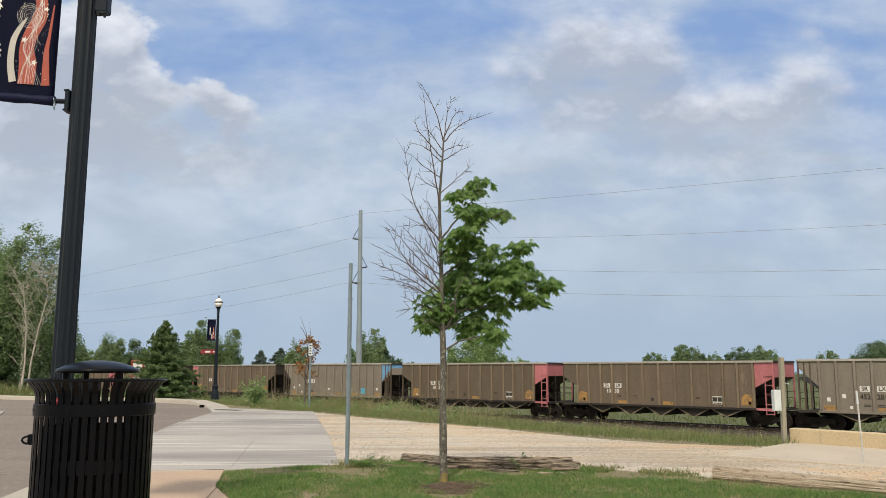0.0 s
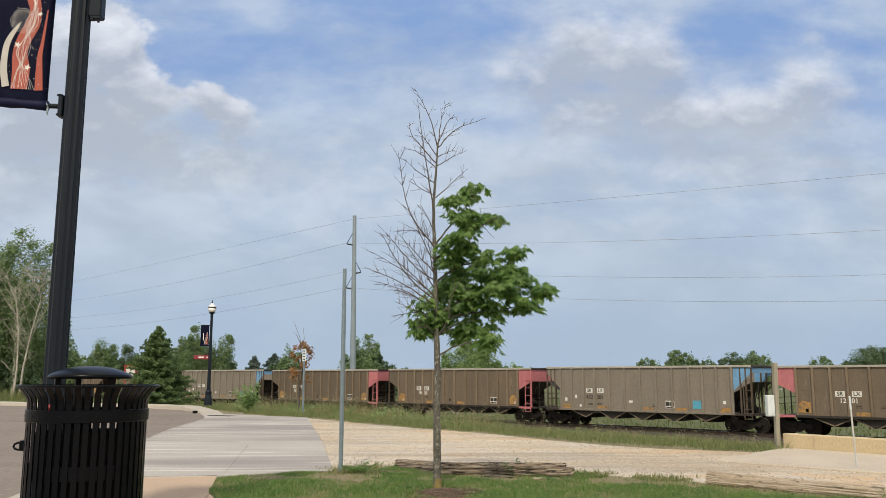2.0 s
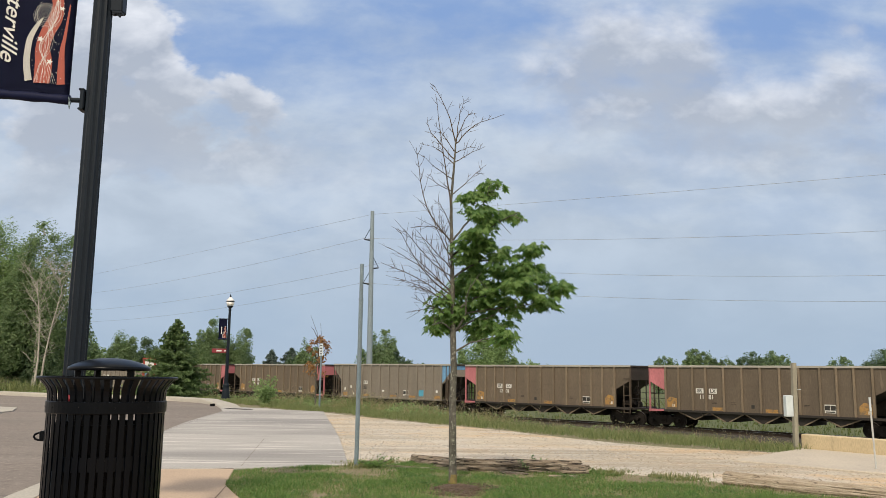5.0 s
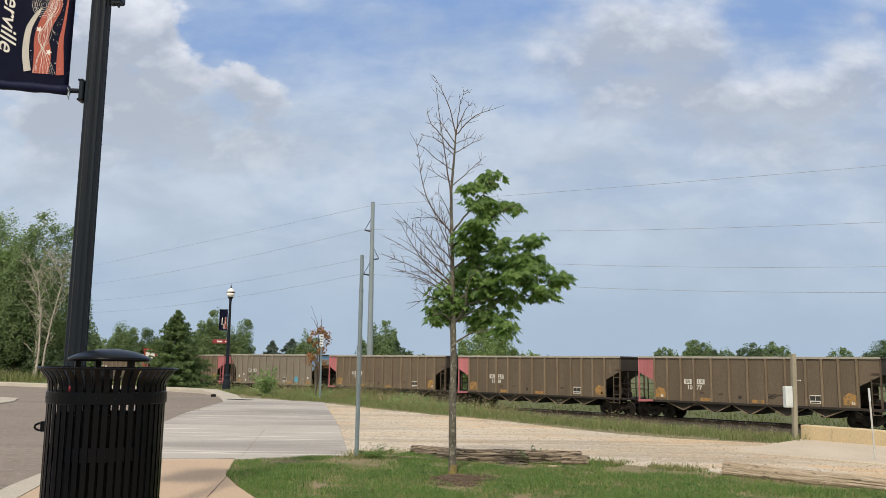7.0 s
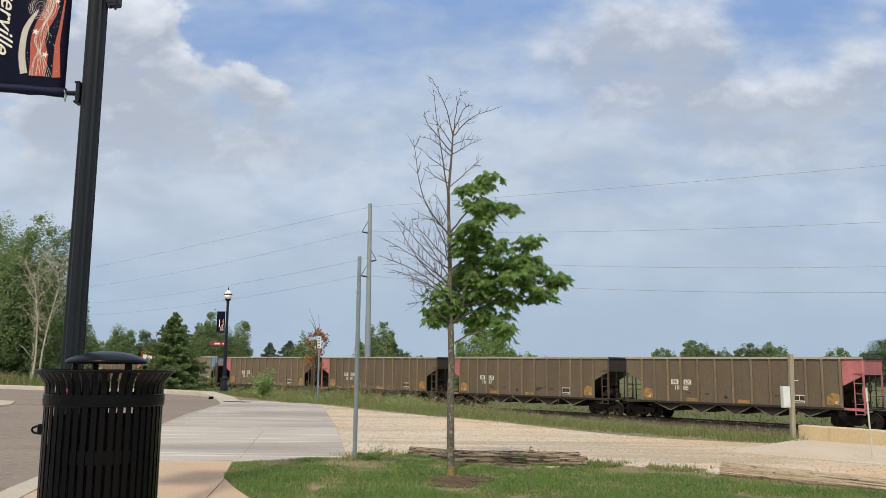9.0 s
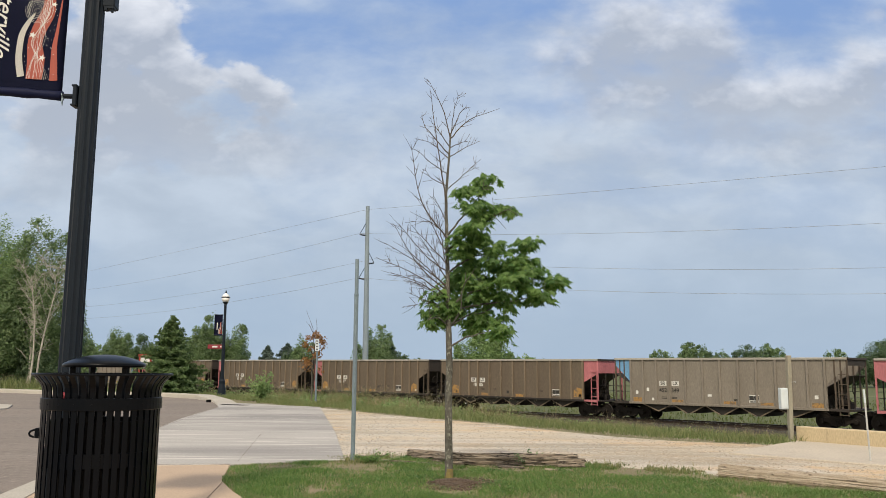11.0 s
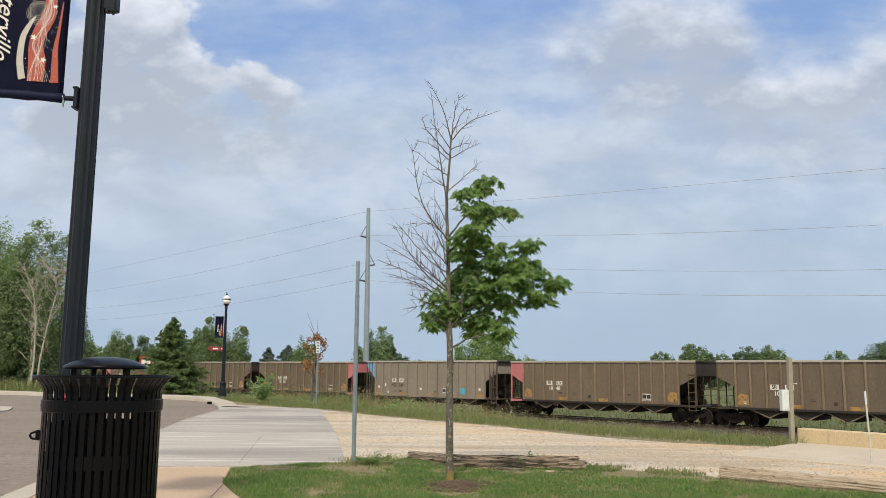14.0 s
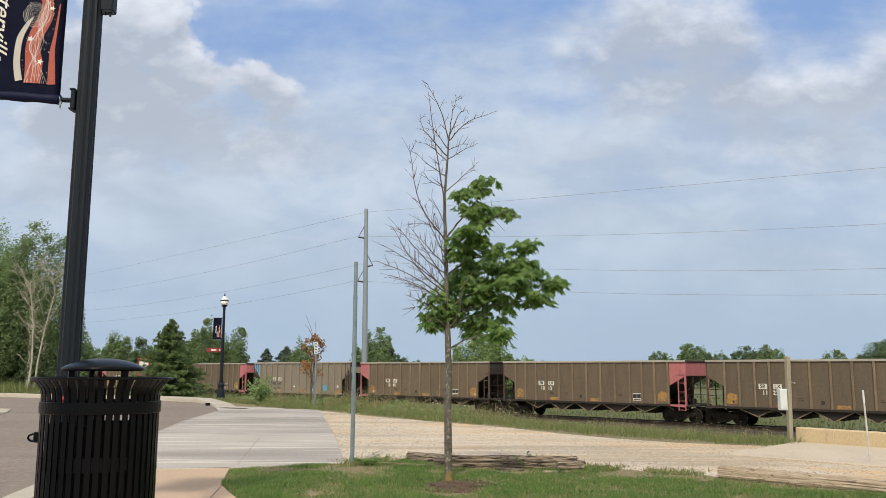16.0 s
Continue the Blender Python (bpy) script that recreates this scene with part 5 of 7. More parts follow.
def timbers():
    timber("old_timber", "long split weathered railway timber half sunk in grass", (0.17, 9.86), (1.6, 9.66), 0.08, True, 3, "old_wood", 0.0, 0.082)
    timber("old_timber", "short broken grey timber end", (1.38, 9.6), (1.67, 9.56), 0.062, True, 8, "old_wood", 0.0)
    timber("old_timber", "thin split weathered timber against the gravel", (-0.34, 10.6), (0.34, 10.0), 0.05, True, 11, "old_wood", -0.02, 0.055)
    timber("old_timber", "low rotten timber under a split one", (-0.29, 10.46), (0.26, 10.02), 0.045, True, 14, "old_wood", 0.02)
    timber("log", "sun-bleached cracked round log lying in the grass", (3.01, 8.93), (5.75, 6.1), 0.09, False, 5, "pale_wood", 0.022, 0.078)
    timber("timber_scrap", "small flat rotten timber piece in grass", (-0.61, 10.1), (0.05, 9.84), 0.05, True, 21, "old_wood", 0.012, 0.04, 0.5)
    timber("timber_scrap", "small flat rotten timber piece in grass", (0.36, 9.86), (0.72, 9.72), 0.05, True, 25, "pale_wood", 0.008, 0.04, 0.5)
    timber("timber_scrap", "small flat rotten timber piece in grass", (0.7, 9.63), (0.98, 9.5), 0.045, True, 29, "old_wood", 0.008, 0.04, 0.5)
    timber("timber_scrap", "small flat rotten timber piece in grass", (1.2, 9.37), (1.7, 9.42), 0.04, True, 33, "pale_wood", 0.01, 0.03, 0.5)


litter_bin()
near_lamp()
far_lamp()
posts()
power_line()
kerbs()
timbers()


# ---- plants ----
def raw(name, verts, faces, material, parent=None, smooth=False):
    me = bpy.data.meshes.new(name)
    me.from_pydata(verts.tolist() if isinstance(verts, np.ndarray) else verts, [], faces.tolist() if isinstance(faces, np.ndarray) else faces)
    for m in material if isinstance(material, (list, tuple)) else [material]:
        me.materials.append(m)
    if smooth:
        me.polygons.foreach_set("use_smooth", [True] * len(me.polygons))
    return part(name, me, None, parent)


def frames_for(nrm, rng):
    """Two unit axes across each normal, turned at random."""
    nrm = nrm / np.linalg.norm(nrm, axis=1, keepdims=True)
    r = rng.normal(size=nrm.shape)
    u = np.cross(nrm, r)
    u /= np.linalg.norm(u, axis=1, keepdims=True) + 1e-9
    return u, np.cross(nrm, u), nrm


def leaf_quads(centres, nrm, size, rng, slim=0.32):
    u, v, w = frames_for(nrm, rng)
    s = (size * rng.uniform(0.6, 1.3, len(centres)))[:, None]
    bend = 0.25 * s
    verts = np.stack([centres - u * s * 0.5, centres - v * s * slim + w * bend * 0.4, centres + u * s * 0.55 - w * bend * 0.3, centres + v * s * slim + w * bend * 0.4], 1).reshape(-1, 3)
    return verts, np.arange(len(centres) * 4).reshape(-1, 4)


def clumpy(rng, clumps, per, shell=0.55):
    """Points in a set of (x, y, z, rx, rz) clumps, more of them near each clump's skin."""
    pts, nrm = [], []
    for x, y, z, rx, rz in clumps:
        n = max(8, int(per * rx * rz))
        d = rng.normal(size=(n, 3))
        d /= np.linalg.norm(d, axis=1, keepdims=True)
        r = shell + (1.12 - shell) * rng.uniform(0, 1, n) ** 0.7
        r *= 1 + 0.18 * np.sin(d[:, 0] * 5 + x) * np.cos(d[:, 2] * 6 + z)
        pts.append(np.array([x, y, z]) + d * r[:, None] * np.array([rx, rx, rz]))
        nn = d + rng.normal(size=(n, 3)) * 0.55 + np.array([0, 0, 0.35])
        nrm.append(nn)
    return np.concatenate(pts), np.concatenate(nrm)


def broad_tree(label, x, y, base, top, width, seed, leaf="far_leaf", size=0.3, density=260, trunk="far_bark", low=0.25, lobes=26, group="trees behind the railway", flat=1.0):
    rng = np.random.default_rng(seed)
    t = thing("tree", label, "tree", (x, y, base), 0, group)
    h = top - base
    R = width / 2
    zc, hz = h * (low + 1) / 2, h * (1 - low) / 2
    # several leaders of unequal height, each a dome with many small bumps
    leads = [(rng.uniform(-0.15, 0.15) * R, rng.uniform(-0.2, 0.2) * R, h, 0.62 * R)]
    for k in range(5):
        a = rng.uniform(0, math.tau)
        leads.append((0.62 * R * math.cos(a), 0.62 * R * math.sin(a) * flat, h * rng.uniform(0.62, 0.95), R * rng.uniform(0.36, 0.5)))
    clumps = []
    for lx, ly, top_z, lr in leads:
        mid, half = (top_z + h * low) / 2, (top_z - h * low) / 2
        clumps.append((lx, ly, mid - 0.06 * half, 0.86 * lr, 0.86 * half))
        for k in range(lobes // 4):
            f = rng.uniform(-0.8, 0.96)
            out = (1 - abs(f) ** 2.4) ** 0.6
            a = rng.uniform(0, math.tau)
            cr = lr * rng.uniform(0.16, 0.36)
            cz = min(cr * rng.uniform(0.7, 1.2), half * 0.3)
            clumps.append((lx + lr * 0.76 * out * math.cos(a), ly + lr * 0.76 * out * math.sin(a), min(mid + f * 0.88 * half, top_z - cz), cr, cz))
    bm = bmesh.new()
    tr = max(0.06, 0.012 * h)
    tube(bm, [(0, 0, -0.1), (0.03 * R, 0, h * low), (0, 0.02 * R, zc), (0.0, 0, h * 0.72)], [tr, tr * 0.75, tr * 0.45, tr * 0.1], 8)
    for c in clumps[1:40:3]:
        z0 = max(h * low * 0.6, c[2] - 0.9 * math.hypot(c[0], c[1]) - 0.1)
        m = ((c[0]) * 0.5, c[1] * 0.5, (z0 + c[2]) / 2 + 0.08 * h * min(1.0, math.hypot(c[0], c[1]) / R) ** 2)
        tube(bm, [(0, 0, z0), m, c[:3]], [tr * 0.4, tr * 0.25, tr * 0.08], 5)
    part("trunk", bm, M[trunk], t, smooth=True)
    pts, nrm = clumpy(rng, clumps, density / (size * size) * 0.135, 0.4)
    v, f = leaf_quads(pts, nrm, size, rng)
    raw("crown", v, f, M[leaf], t)
    return t


def spruce_tree(label, x, y, base, top, width, seed, leaf="spruce", rows=26, arms=15, needle=0.13, group="evergreens"):
    rng = np.random.default_rng(seed)
    t = thing("evergreen_tree", label, "evergreen tree", (x, y, base), 0, group)
    h = top - base
    bm = bmesh.new()
    tube(bm, [(0, 0, -0.1), (0, 0, h * 0.5), (0, 0, h)], [0.03 * h, 0.018 * h, 0.004], 8)
    part("trunk", bm, M["bark"], t)
    P, N = [], []
    for i in range(rows):
        f = i / (rows - 1)
        z = h * (0.05 + 0.93 * f)
        for k in range(max(4, int(arms * (1 - 0.65 * f)))):
            L = width / 2 * (1 - f) ** 0.82 * rng.uniform(0.45, 1.28) * (0.8 + 0.2 * min(1, f * 5)) + 0.08
            a = rng.uniform(0, math.tau)
            n = int(18 + 40 * L)
            u = rng.uniform(0.12, 1.0, n)
            side = rng.normal(size=n) * 0.13 * L * (1.15 - u)
            zz = z + 0.22 * L * u ** 2 - 0.28 * L * u + rng.normal(size=n) * 0.03 + 0.02 * h * rng.uniform(-1, 1)
            P.append(np.stack([np.cos(a) * u * L - np.sin(a) * side, np.sin(a) * u * L + np.cos(a) * side, zz], 1))
            N.append(np.array([np.cos(a) * 0.4, np.sin(a) * 0.4, 0.9]) + rng.normal(size=(n, 3)) * 0.5)
    v, fc = leaf_quads(np.concatenate(P), np.concatenate(N), needle * 1.3, rng, 0.17)
    raw("needles", v, fc, M[leaf], t)


def blades(name, pos, height, width, lean, material, rng, parent=None):
    """Bent tapering grass blades standing at pos."""
    n = len(pos)
    a = rng.uniform(0, math.tau, n)
    side = np.stack([np.cos(a), np.sin(a), np.zeros(n)], 1) * (width * rng.uniform(0.6, 1.3, n))[:, None]
    b = rng.uniform(0, math.tau, n)
    off = np.stack([np.cos(b), np.sin(b), np.zeros(n)], 1) * (height * lean * rng.uniform(0.2, 1.4, n))[:, None]
    up = np.zeros((n, 3))
    up[:, 2] = height
    v = np.stack([pos - side * 0.5, pos + side * 0.5, pos + up * 0.55 + off * 0.3 + side * 0.38, pos + up * 0.55 + off * 0.3 - side * 0.38, pos + up + off], 1).reshape(-1, 3)
    base = np.arange(n)[:, None] * 5
    quads = (base + np.array([[0, 1, 2, 3]])).tolist()
    tris = (base + np.array([[3, 2, 4]])).tolist()
    return raw(name, v, quads + tris, M[material], parent)


def inside(poly, x, y):
    r = np.zeros(len(x), bool)
    n = len(poly)
    for i in range(n):
        x0, y0 = poly[i]
        x1, y1 = poly[(i + 1) % n]
        hit = ((y0 > y) != (y1 > y)) & (x < (x1 - x0) * (y - y0) / (y1 - y0 + 1e-12) + x0)
        r ^= hit
    return r


def patchy(x, y, s, seed=0.0):
    return np.array([noise.noise(Vector((a * s, b * s, seed))) for a, b in zip(x, y)])


LAWN = [(-2.33, 9.64), (-2.1, 8.33), (-1.83, 7.66), (-1.485, 6.93), (-0.9, 6.1), (0.2, 5.2), (2.0, 4.4), (6, 3.6), (9, 2.0), (6.4, 6.1), (4.4, 7.85), (2.95, 9.05), (1.9, 9.9), (0.6, 10.25), (-0.3, 10.75), (-0.65, 10.25), (-1.1, 10.2)]


def lawn():
    bm = bmesh.new()
    slab(bm, LAWN, -0.2, -0.012)
    tagged(part("lawn", bm, M["lawn_soil"]), "patchy green mown lawn with bare spots", "lawn", kind="structure")
    rng = np.random.default_rng(7)
    n = 370000
    x, y = rng.uniform(-2.4, 6.5, n), rng.uniform(5.6, 10.8, n)
    ok = inside(LAWN, x, y)
    x, y = x[ok], y[ok]
    p = patchy(x, y, 1.6, 2.0) + 0.5 * patchy(x, y, 5.0, 9.0)
    rim = np.hypot(x - 0.17, (y - 8.15) * 0.75)
    keep = (p > -0.42 + rng.uniform(-0.3, 0.3, len(x))) & (rim > 0.24 + 0.3 * p + rng.uniform(-0.05, 0.08, len(x))) & (rng.uniform(0, 1, len(x)) < np.clip(1.5 - (y - 5.6) * 0.03, 0, 1))
    gap = np.abs((x - 3.01) * 0.719 + (y - 8.93) * 0.696)
    keep &= ~((x > 2.9) & (gap < 0.17) & (rng.uniform(0, 1, len(x)) < 0.85))
    edge = (y > 9.3) & (p < 0.12)
    keep &= ~(edge & (rng.uniform(0, 1, len(x)) < 0.7))
    rimd = (x - 1.9) * 0.634 + (y - 9.9) * 0.773
    keep &= ~((rimd > -0.6) & (x > 1.5) & (x < 4.6) & (p < 0.25 + rimd * 0.4) & (rng.uniform(0, 1, len(x)) < 0.6))
    x, y, p = x[keep], y[keep], p[keep]
    h = 0.024 + 0.034 * np.clip(p, -0.4, 0.8) + rng.uniform(0, 0.022, len(x))
    h *= np.where(y > 9.0, 0.65, 1.0)
    z = np.full(len(x), -0.012)
    q = patchy(x, y, 2.4, 61.0) + 0.5 * patchy(x, y, 7.0, 65.0)
    low = (q > 0.22) & (rng.uniform(0, 1, len(x)) < 0.35)
    pts = np.stack([x, y, z + 0.012 + 0.02 * rng.uniform(0, 1, len(x))], 1)[low]
    v, f = leaf_quads(pts, np.array([0, -0.1, 1.0]) + rng.normal(size=pts.shape) * 0.35, 0.02, rng)
    tagged(raw("clover", v, f, M["clover"]), "dark green clover patches in the lawn", "clover", kind="stuff")
    dry = rng.uniform(0, 1, len(x)) < np.clip(0.12 - p * 0.28, 0.03, 0.5)
    for nm, sel, mt in (("lawn_grass", ~dry, "grass"), ("dry_grass", dry, "seed")):
        o = blades(nm, np.stack([x, y, z], 1)[sel], h[sel], 0.0042, 0.75, mt, rng)
        tagged(o, "short green mown grass blades" if mt == "grass" else "short dry straw coloured grass blades", "grass", kind="stuff")


def roadside():
    rng = np.random.default_rng(11)

    def field(n, s0, s1, d0, d1, power=1.0):
        s = rng.uniform(s0, s1, n)
        e = np.interp(s, EDGE_S, EDGE_Q)
        d = d0 + (d1 - d0) * rng.uniform(0, 1, n) ** power
        q = e + d
        x, y = NV.x * q + DV.x * s, NV.y * q + DV.y * s
        z = np.array([land(a, b) for a, b in zip(x, y)])
        return s, d, x, y, z

    for nm, mt, n, tall, w in (("weeds", "weed", 105000, 0.95, 0.0075), ("seed_grass", "seed", 46000, 1.2, 0.007), ("green_weeds", "grass", 42000, 0.75, 0.01)):
        s, d, x, y, z = field(n, -3, 62, 0.0, 6.0, 1.3)
        p = patchy(x, y, 0.55, 3.0) + 0.5 * patchy(x, y, 1.9, 5.0)
        tallness = np.interp(s, [-3, 4, 7, 11, 15, 20, 30, 62], [0.14, 0.17, 0.22, 0.34, 0.48, 0.58, 0.55, 0.6])
        mown = np.interp(s, MOWN_S, MOWN_D)
        ramp = np.clip((d - mown) / 1.1, 0, 1)
        h = (0.07 + tallness * ramp * (0.7 + 1.0 * np.clip(p, -0.6, 0.9))) * rng.uniform(0.6, 1.2, n) * tall
        drift = patchy(x, y, 0.9, 51.0) + 0.6 * patchy(x, y, 3.0, 55.0) + rng.uniform(-0.2, 0.2, n)
        keep = {"weed": p > -0.55, "seed": (ramp > 0.2) & (drift > 0.05), "grass": drift < 0.1}[mt]
        o = blades(nm, np.stack([x, y, z - 0.02], 1)[keep], h[keep] * rng.uniform(0.55, 1.2, keep.sum()), w, 0.95, mt, rng)
        tagged(o, {"weed": "tall green roadside weeds", "seed": "pale straw seed heads of tall grass", "grass": "broad green weed leaves"}[mt] + " beside the gravel", "weeds", kind="stuff")
    # broad leaves among the blades
    s, d, x, y, z = field(30000, -3, 45, 0.1, 4.5, 1.2)
    p = patchy(x, y, 0.8, 21.0)
    tall = np.interp(s, [2, 8, 14, 20, 45], [0.16, 0.28, 0.42, 0.58, 0.5]) * 0.75 * np.clip((d - np.interp(s, MOWN_S, MOWN_D)) / 1.1, 0.1, 1)
    keep = (p > -0.12) & ((s > 12) | (rng.uniform(0, 1, len(s)) < 0.7))
    pts = np.stack([x, y, z + tall * (0.25 + 0.8 * rng.uniform(0, 1, len(x))) * (0.8 + 0.6 * np.clip(p, 0, 1))], 1)[keep]
    v, f = leaf_quads(pts, np.array([0, -0.3, 0.8]) + rng.normal(size=pts.shape) * 0.6, np.interp(s[keep], [2, 12, 20], [0.035, 0.045, 0.075]), rng)
    tagged(raw("leafy_weeds", v, f, M["far_leaf_light"]), "leafy green weeds scattered in the tall grass", "weeds", kind="stuff")
    # ragged short tufts over the gravel's edges
    s, d, x, y, z = field(30000, -5, 30, -0.5, 0.9)
    p = patchy(x, y, 1.3, 31.0)
    keep = p * 0.6 + d > -0.2
    tagged(blades("edge_tufts", np.stack([x, y, np.maximum(z, -0.03)], 1)[keep], rng.uniform(0.04, 0.17, keep.sum()), 0.01, 0.8, "meadow", rng), "short ragged grass tufts along the gravel edge", "grass", kind="stuff")
    a = rng.uniform(0, 1, 9000)
    bx = np.interp(a, [0, 0.25, 0.5, 0.75, 1], [-1.1, -0.3, 1.8, 2.9, 6.0]) + rng.normal(size=9000) * 0.17
    by = np.interp(a, [0, 0.25, 0.5, 0.75, 1], [10.2, 10.5, 9.8, 9.1, 6.6]) + rng.normal(size=9000) * 0.22
    p = patchy(bx, by, 1.7, 41.0)
    keep = p > -0.05
    tagged(blades("verge_tufts", np.stack([bx, by, np.full(9000, -0.02)], 1)[keep], rng.uniform(0.015, 0.065, keep.sum()), 0.007, 0.7, "weed", rng), "ragged weeds between lawn and gravel", "weeds", kind="stuff")
    # loose grey stones thrown to the gravel's edge
    s, d, x, y, z = field(30000, -6, 26, -1.6, 0.45)
    keep = rng.uniform(0, 1, len(d)) < np.clip(0.85 - np.abs(d + 0.1) * 0.7, 0, 1)
    pts = np.stack([x, y, np.maximum(z, -0.026) + 0.004], 1)[keep]
    v, f = leaf_quads(pts, np.array([0, -0.2, 1.0]) + rng.normal(size=pts.shape) * 0.3, rng.uniform(0.01, 0.026, len(pts)), rng, 0.42)
    tagged(raw("edge_stones", v, f, M["stone"]), "loose grey stones along the edge of the track", "gravel", kind="stuff")
    # far slope grass
    s, d, x, y, z = field(46000, -6, 120, 5.5, 29, 0.8)
    h = rng.uniform(0.3, 0.65, len(x)) * (1 + 0.4 * patchy(x, y, 0.3, 8.0))
    tagged(blades("slope_grass", np.stack([x, y, z - 0.03], 1), h, 0.03, 0.5, "weed", rng), "tall mixed grass on the bank below the road", "grass", kind="stuff")
    s, d, x, y, z = field(9000, -6, 100, 8, 30, 0.8)
    tagged(blades("bank_straw", np.stack([x, y, z - 0.03], 1), rng.uniform(0.4, 0.75, len(x)), 0.02, 0.4, "seed", rng), "straw coloured grass on the bank", "grass", kind="stuff")
    # field grass beyond the track
    n = 22000
    s, q = rng.uniform(-20, 130, n), 55 + 60 * rng.uniform(0, 1, n) ** 1.4
    x, y = NV.x * q + DV.x * s, NV.y * q + DV.y * s
    tagged(blades("field_grass", np.stack([x, y, np.full(n, -2.62)], 1), rng.uniform(0.12, 0.32, n), 0.1, 0.7, "far_field", rng), "light green meadow grass beyond the railway", "grass", kind="stuff")
    # rough grass below the poplars
    n = 9000
    x, y = rng.uniform(-30, -14.5, n), rng.uniform(38.2, 43.5, n)
    tagged(blades("rough_grass", np.stack([x, y, np.array([land(a, b) for a, b in zip(x, y)]) - 0.02], 1), rng.uniform(0.35, 0.85, n), 0.035, 0.5, "meadow", rng), "rough grass and weeds below the poplars", "grass", kind="stuff")
    # tan seed plumes over the weeds
    s, d, x, y, z = field(1500, -3, 48, 0.15, 5.0, 1.2)
    keep = (patchy(x, y, 0.5, 81.0) + 0.5 * patchy(x, y, 2.0, 83.0) > -0.05)
    s, d, x, y, z = s[keep], d[keep], x[keep], y[keep], z[keep]
    high = np.interp(s, [-3, 4, 7, 11, 15, 20, 30, 62], [0.2, 0.26, 0.34, 0.48, 0.62, 0.74, 0.7, 0.75]) * np.clip((d - np.interp(s, MOWN_S, MOWN_D)) / 1.1, 0.2, 1) * rng.uniform(0.7, 1.1, len(x))
    k = 9
    pts = np.repeat(np.stack([x, y, z + high], 1), k, 0) + rng.normal(size=(len(x) * k, 3)) * np.array([0.022, 0.022, 0.04])
    v, f = leaf_quads(pts, rng.normal(size=pts.shape), 0.02, rng)
    tagged(raw("seed_plumes", v, f, M["plume"]), "tan feathery seed plumes above the weeds", "weeds", kind="stuff")
    tagged(blades("plume_stalks", np.stack([x, y, z - 0.02], 1), high + 0.03, 0.006, 0.05, "seed", rng), "thin straw stalks of the seed plumes", "weeds", kind="stuff")
    # white flower heads
    s, d, x, y, z = field(60, 11, 30, 0.6, 2.2)
    v, f = leaf_quads(np.stack([x, y, z + np.interp(s, [6, 14, 20], [0.22, 0.36, 0.46])], 1), np.tile([0, -0.4, 1.0], (60, 1)) + rng.normal(size=(60, 3)) * 0.2, 0.035, rng)
    tagged(raw("wild_flowers", v, f, M["cream"]), "small white wild flower heads among weeds", "flowers", kind="stuff")


def shrub(label, x, y, z, r, h, seed, leaf, size=0.06, n=500):
    rng = np.random.default_rng(seed)
    t = thing("shrub", label, "shrub", (x, y, z))
    P, N = [], []
    for k in range(9):
        a = rng.uniform(0, math.tau)
        L = r * rng.uniform(0.5, 1.0)
        top = (math.cos(a) * L, math.sin(a) * L, h * rng.uniform(0.6, 1.0))
        bm = bmesh.new()
        tube(bm, [(0, 0, -0.02), (top[0] * 0.35, top[1] * 0.35, top[2] * 0.6), top], [0.008, 0.006, 0.003], 5)
        part("stem", bm, M["twig"], t)
        m = n // 9
        u = rng.uniform(0.25, 1.05, m)[:, None]
        P.append(np.array(top) * np.concatenate([u ** 1.4, u ** 1.4, u], 1) + rng.normal(size=(m, 3)) * 0.09 * np.array([r, r, h]))
        N.append(np.array([0, -0.2, 0.8]) + rng.normal(size=(m, 3)) * 0.6)
    v, f = leaf_quads(np.concatenate(P), np.concatenate(N), size, rng)
    raw("foliage", v, f, M[leaf], t)


# the young maple: half in leaf, half dead
STEM = [(0.0, 0.0), (-0.01, 0.79), (-0.002, 1.18), (-0.02, 1.7), (-0.024, 2.0), (-0.04, 2.5), (-0.05, 2.93), (-0.021, 3.31), (-0.006, 3.6)]
# dead branches: height on the stem, a point on the way, the tip
DEAD_HIGH = [
    (2.84, -0.11, 3.25, -0.23, 4.03), (3.55, -0.10, 3.88, -0.26, 4.16), (3.54, 0.20, 3.75, 0.51, 3.86), (3.34, 0.14, 3.44, 0.31, 3.54), (2.98, 0.13, 3.15, 0.33, 3.36), (3.15, -0.22, 3.27, -0.36, 3.39),
    (3.32, -0.19, 3.46, -0.31, 3.51), (3.45, -0.16, 3.65, -0.24, 3.72), (3.37, -0.27, 3.67, -0.32, 3.87), (3.02, -0.21, 3.11, -0.28, 3.21), (3.44, 0.10, 3.50, 0.18, 3.53), (3.55, 0.035, 3.85, 0.08, 4.00), (3.58, 0.12, 3.85, 0.21, 3.86),
]
DEAD_LOW = [
    (2.47, -0.31, 2.84, -0.42, 3.45), (2.48, -0.20, 2.63, -0.41, 2.65), (1.89, -0.35, 2.19, -0.60, 2.60), (1.84, -0.35, 2.07, -0.77, 2.25), (1.95, -0.32, 2.19, -0.71, 2.44), (2.19, -0.25, 2.43, -0.43, 2.64), (2.31, -0.17, 2.56, -0.26, 2.88),
    (1.74, -0.21, 1.79, -0.42, 1.88), (2.01, -0.21, 2.31, -0.35, 2.53), (2.62, -0.13, 2.81, -0.19, 2.91), (1.71, -0.22, 1.78, -0.42, 1.75), (2.07, -0.09, 2.43, -0.13, 2.71), (1.8, -0.3, 1.98, -0.62, 2.1), (1.92, -0.3, 2.2, -0.52, 2.36), (2.1, -0.28, 2.3, -0.55, 2.62), (1.78, -0.25, 1.95, -0.5, 2.02),
]
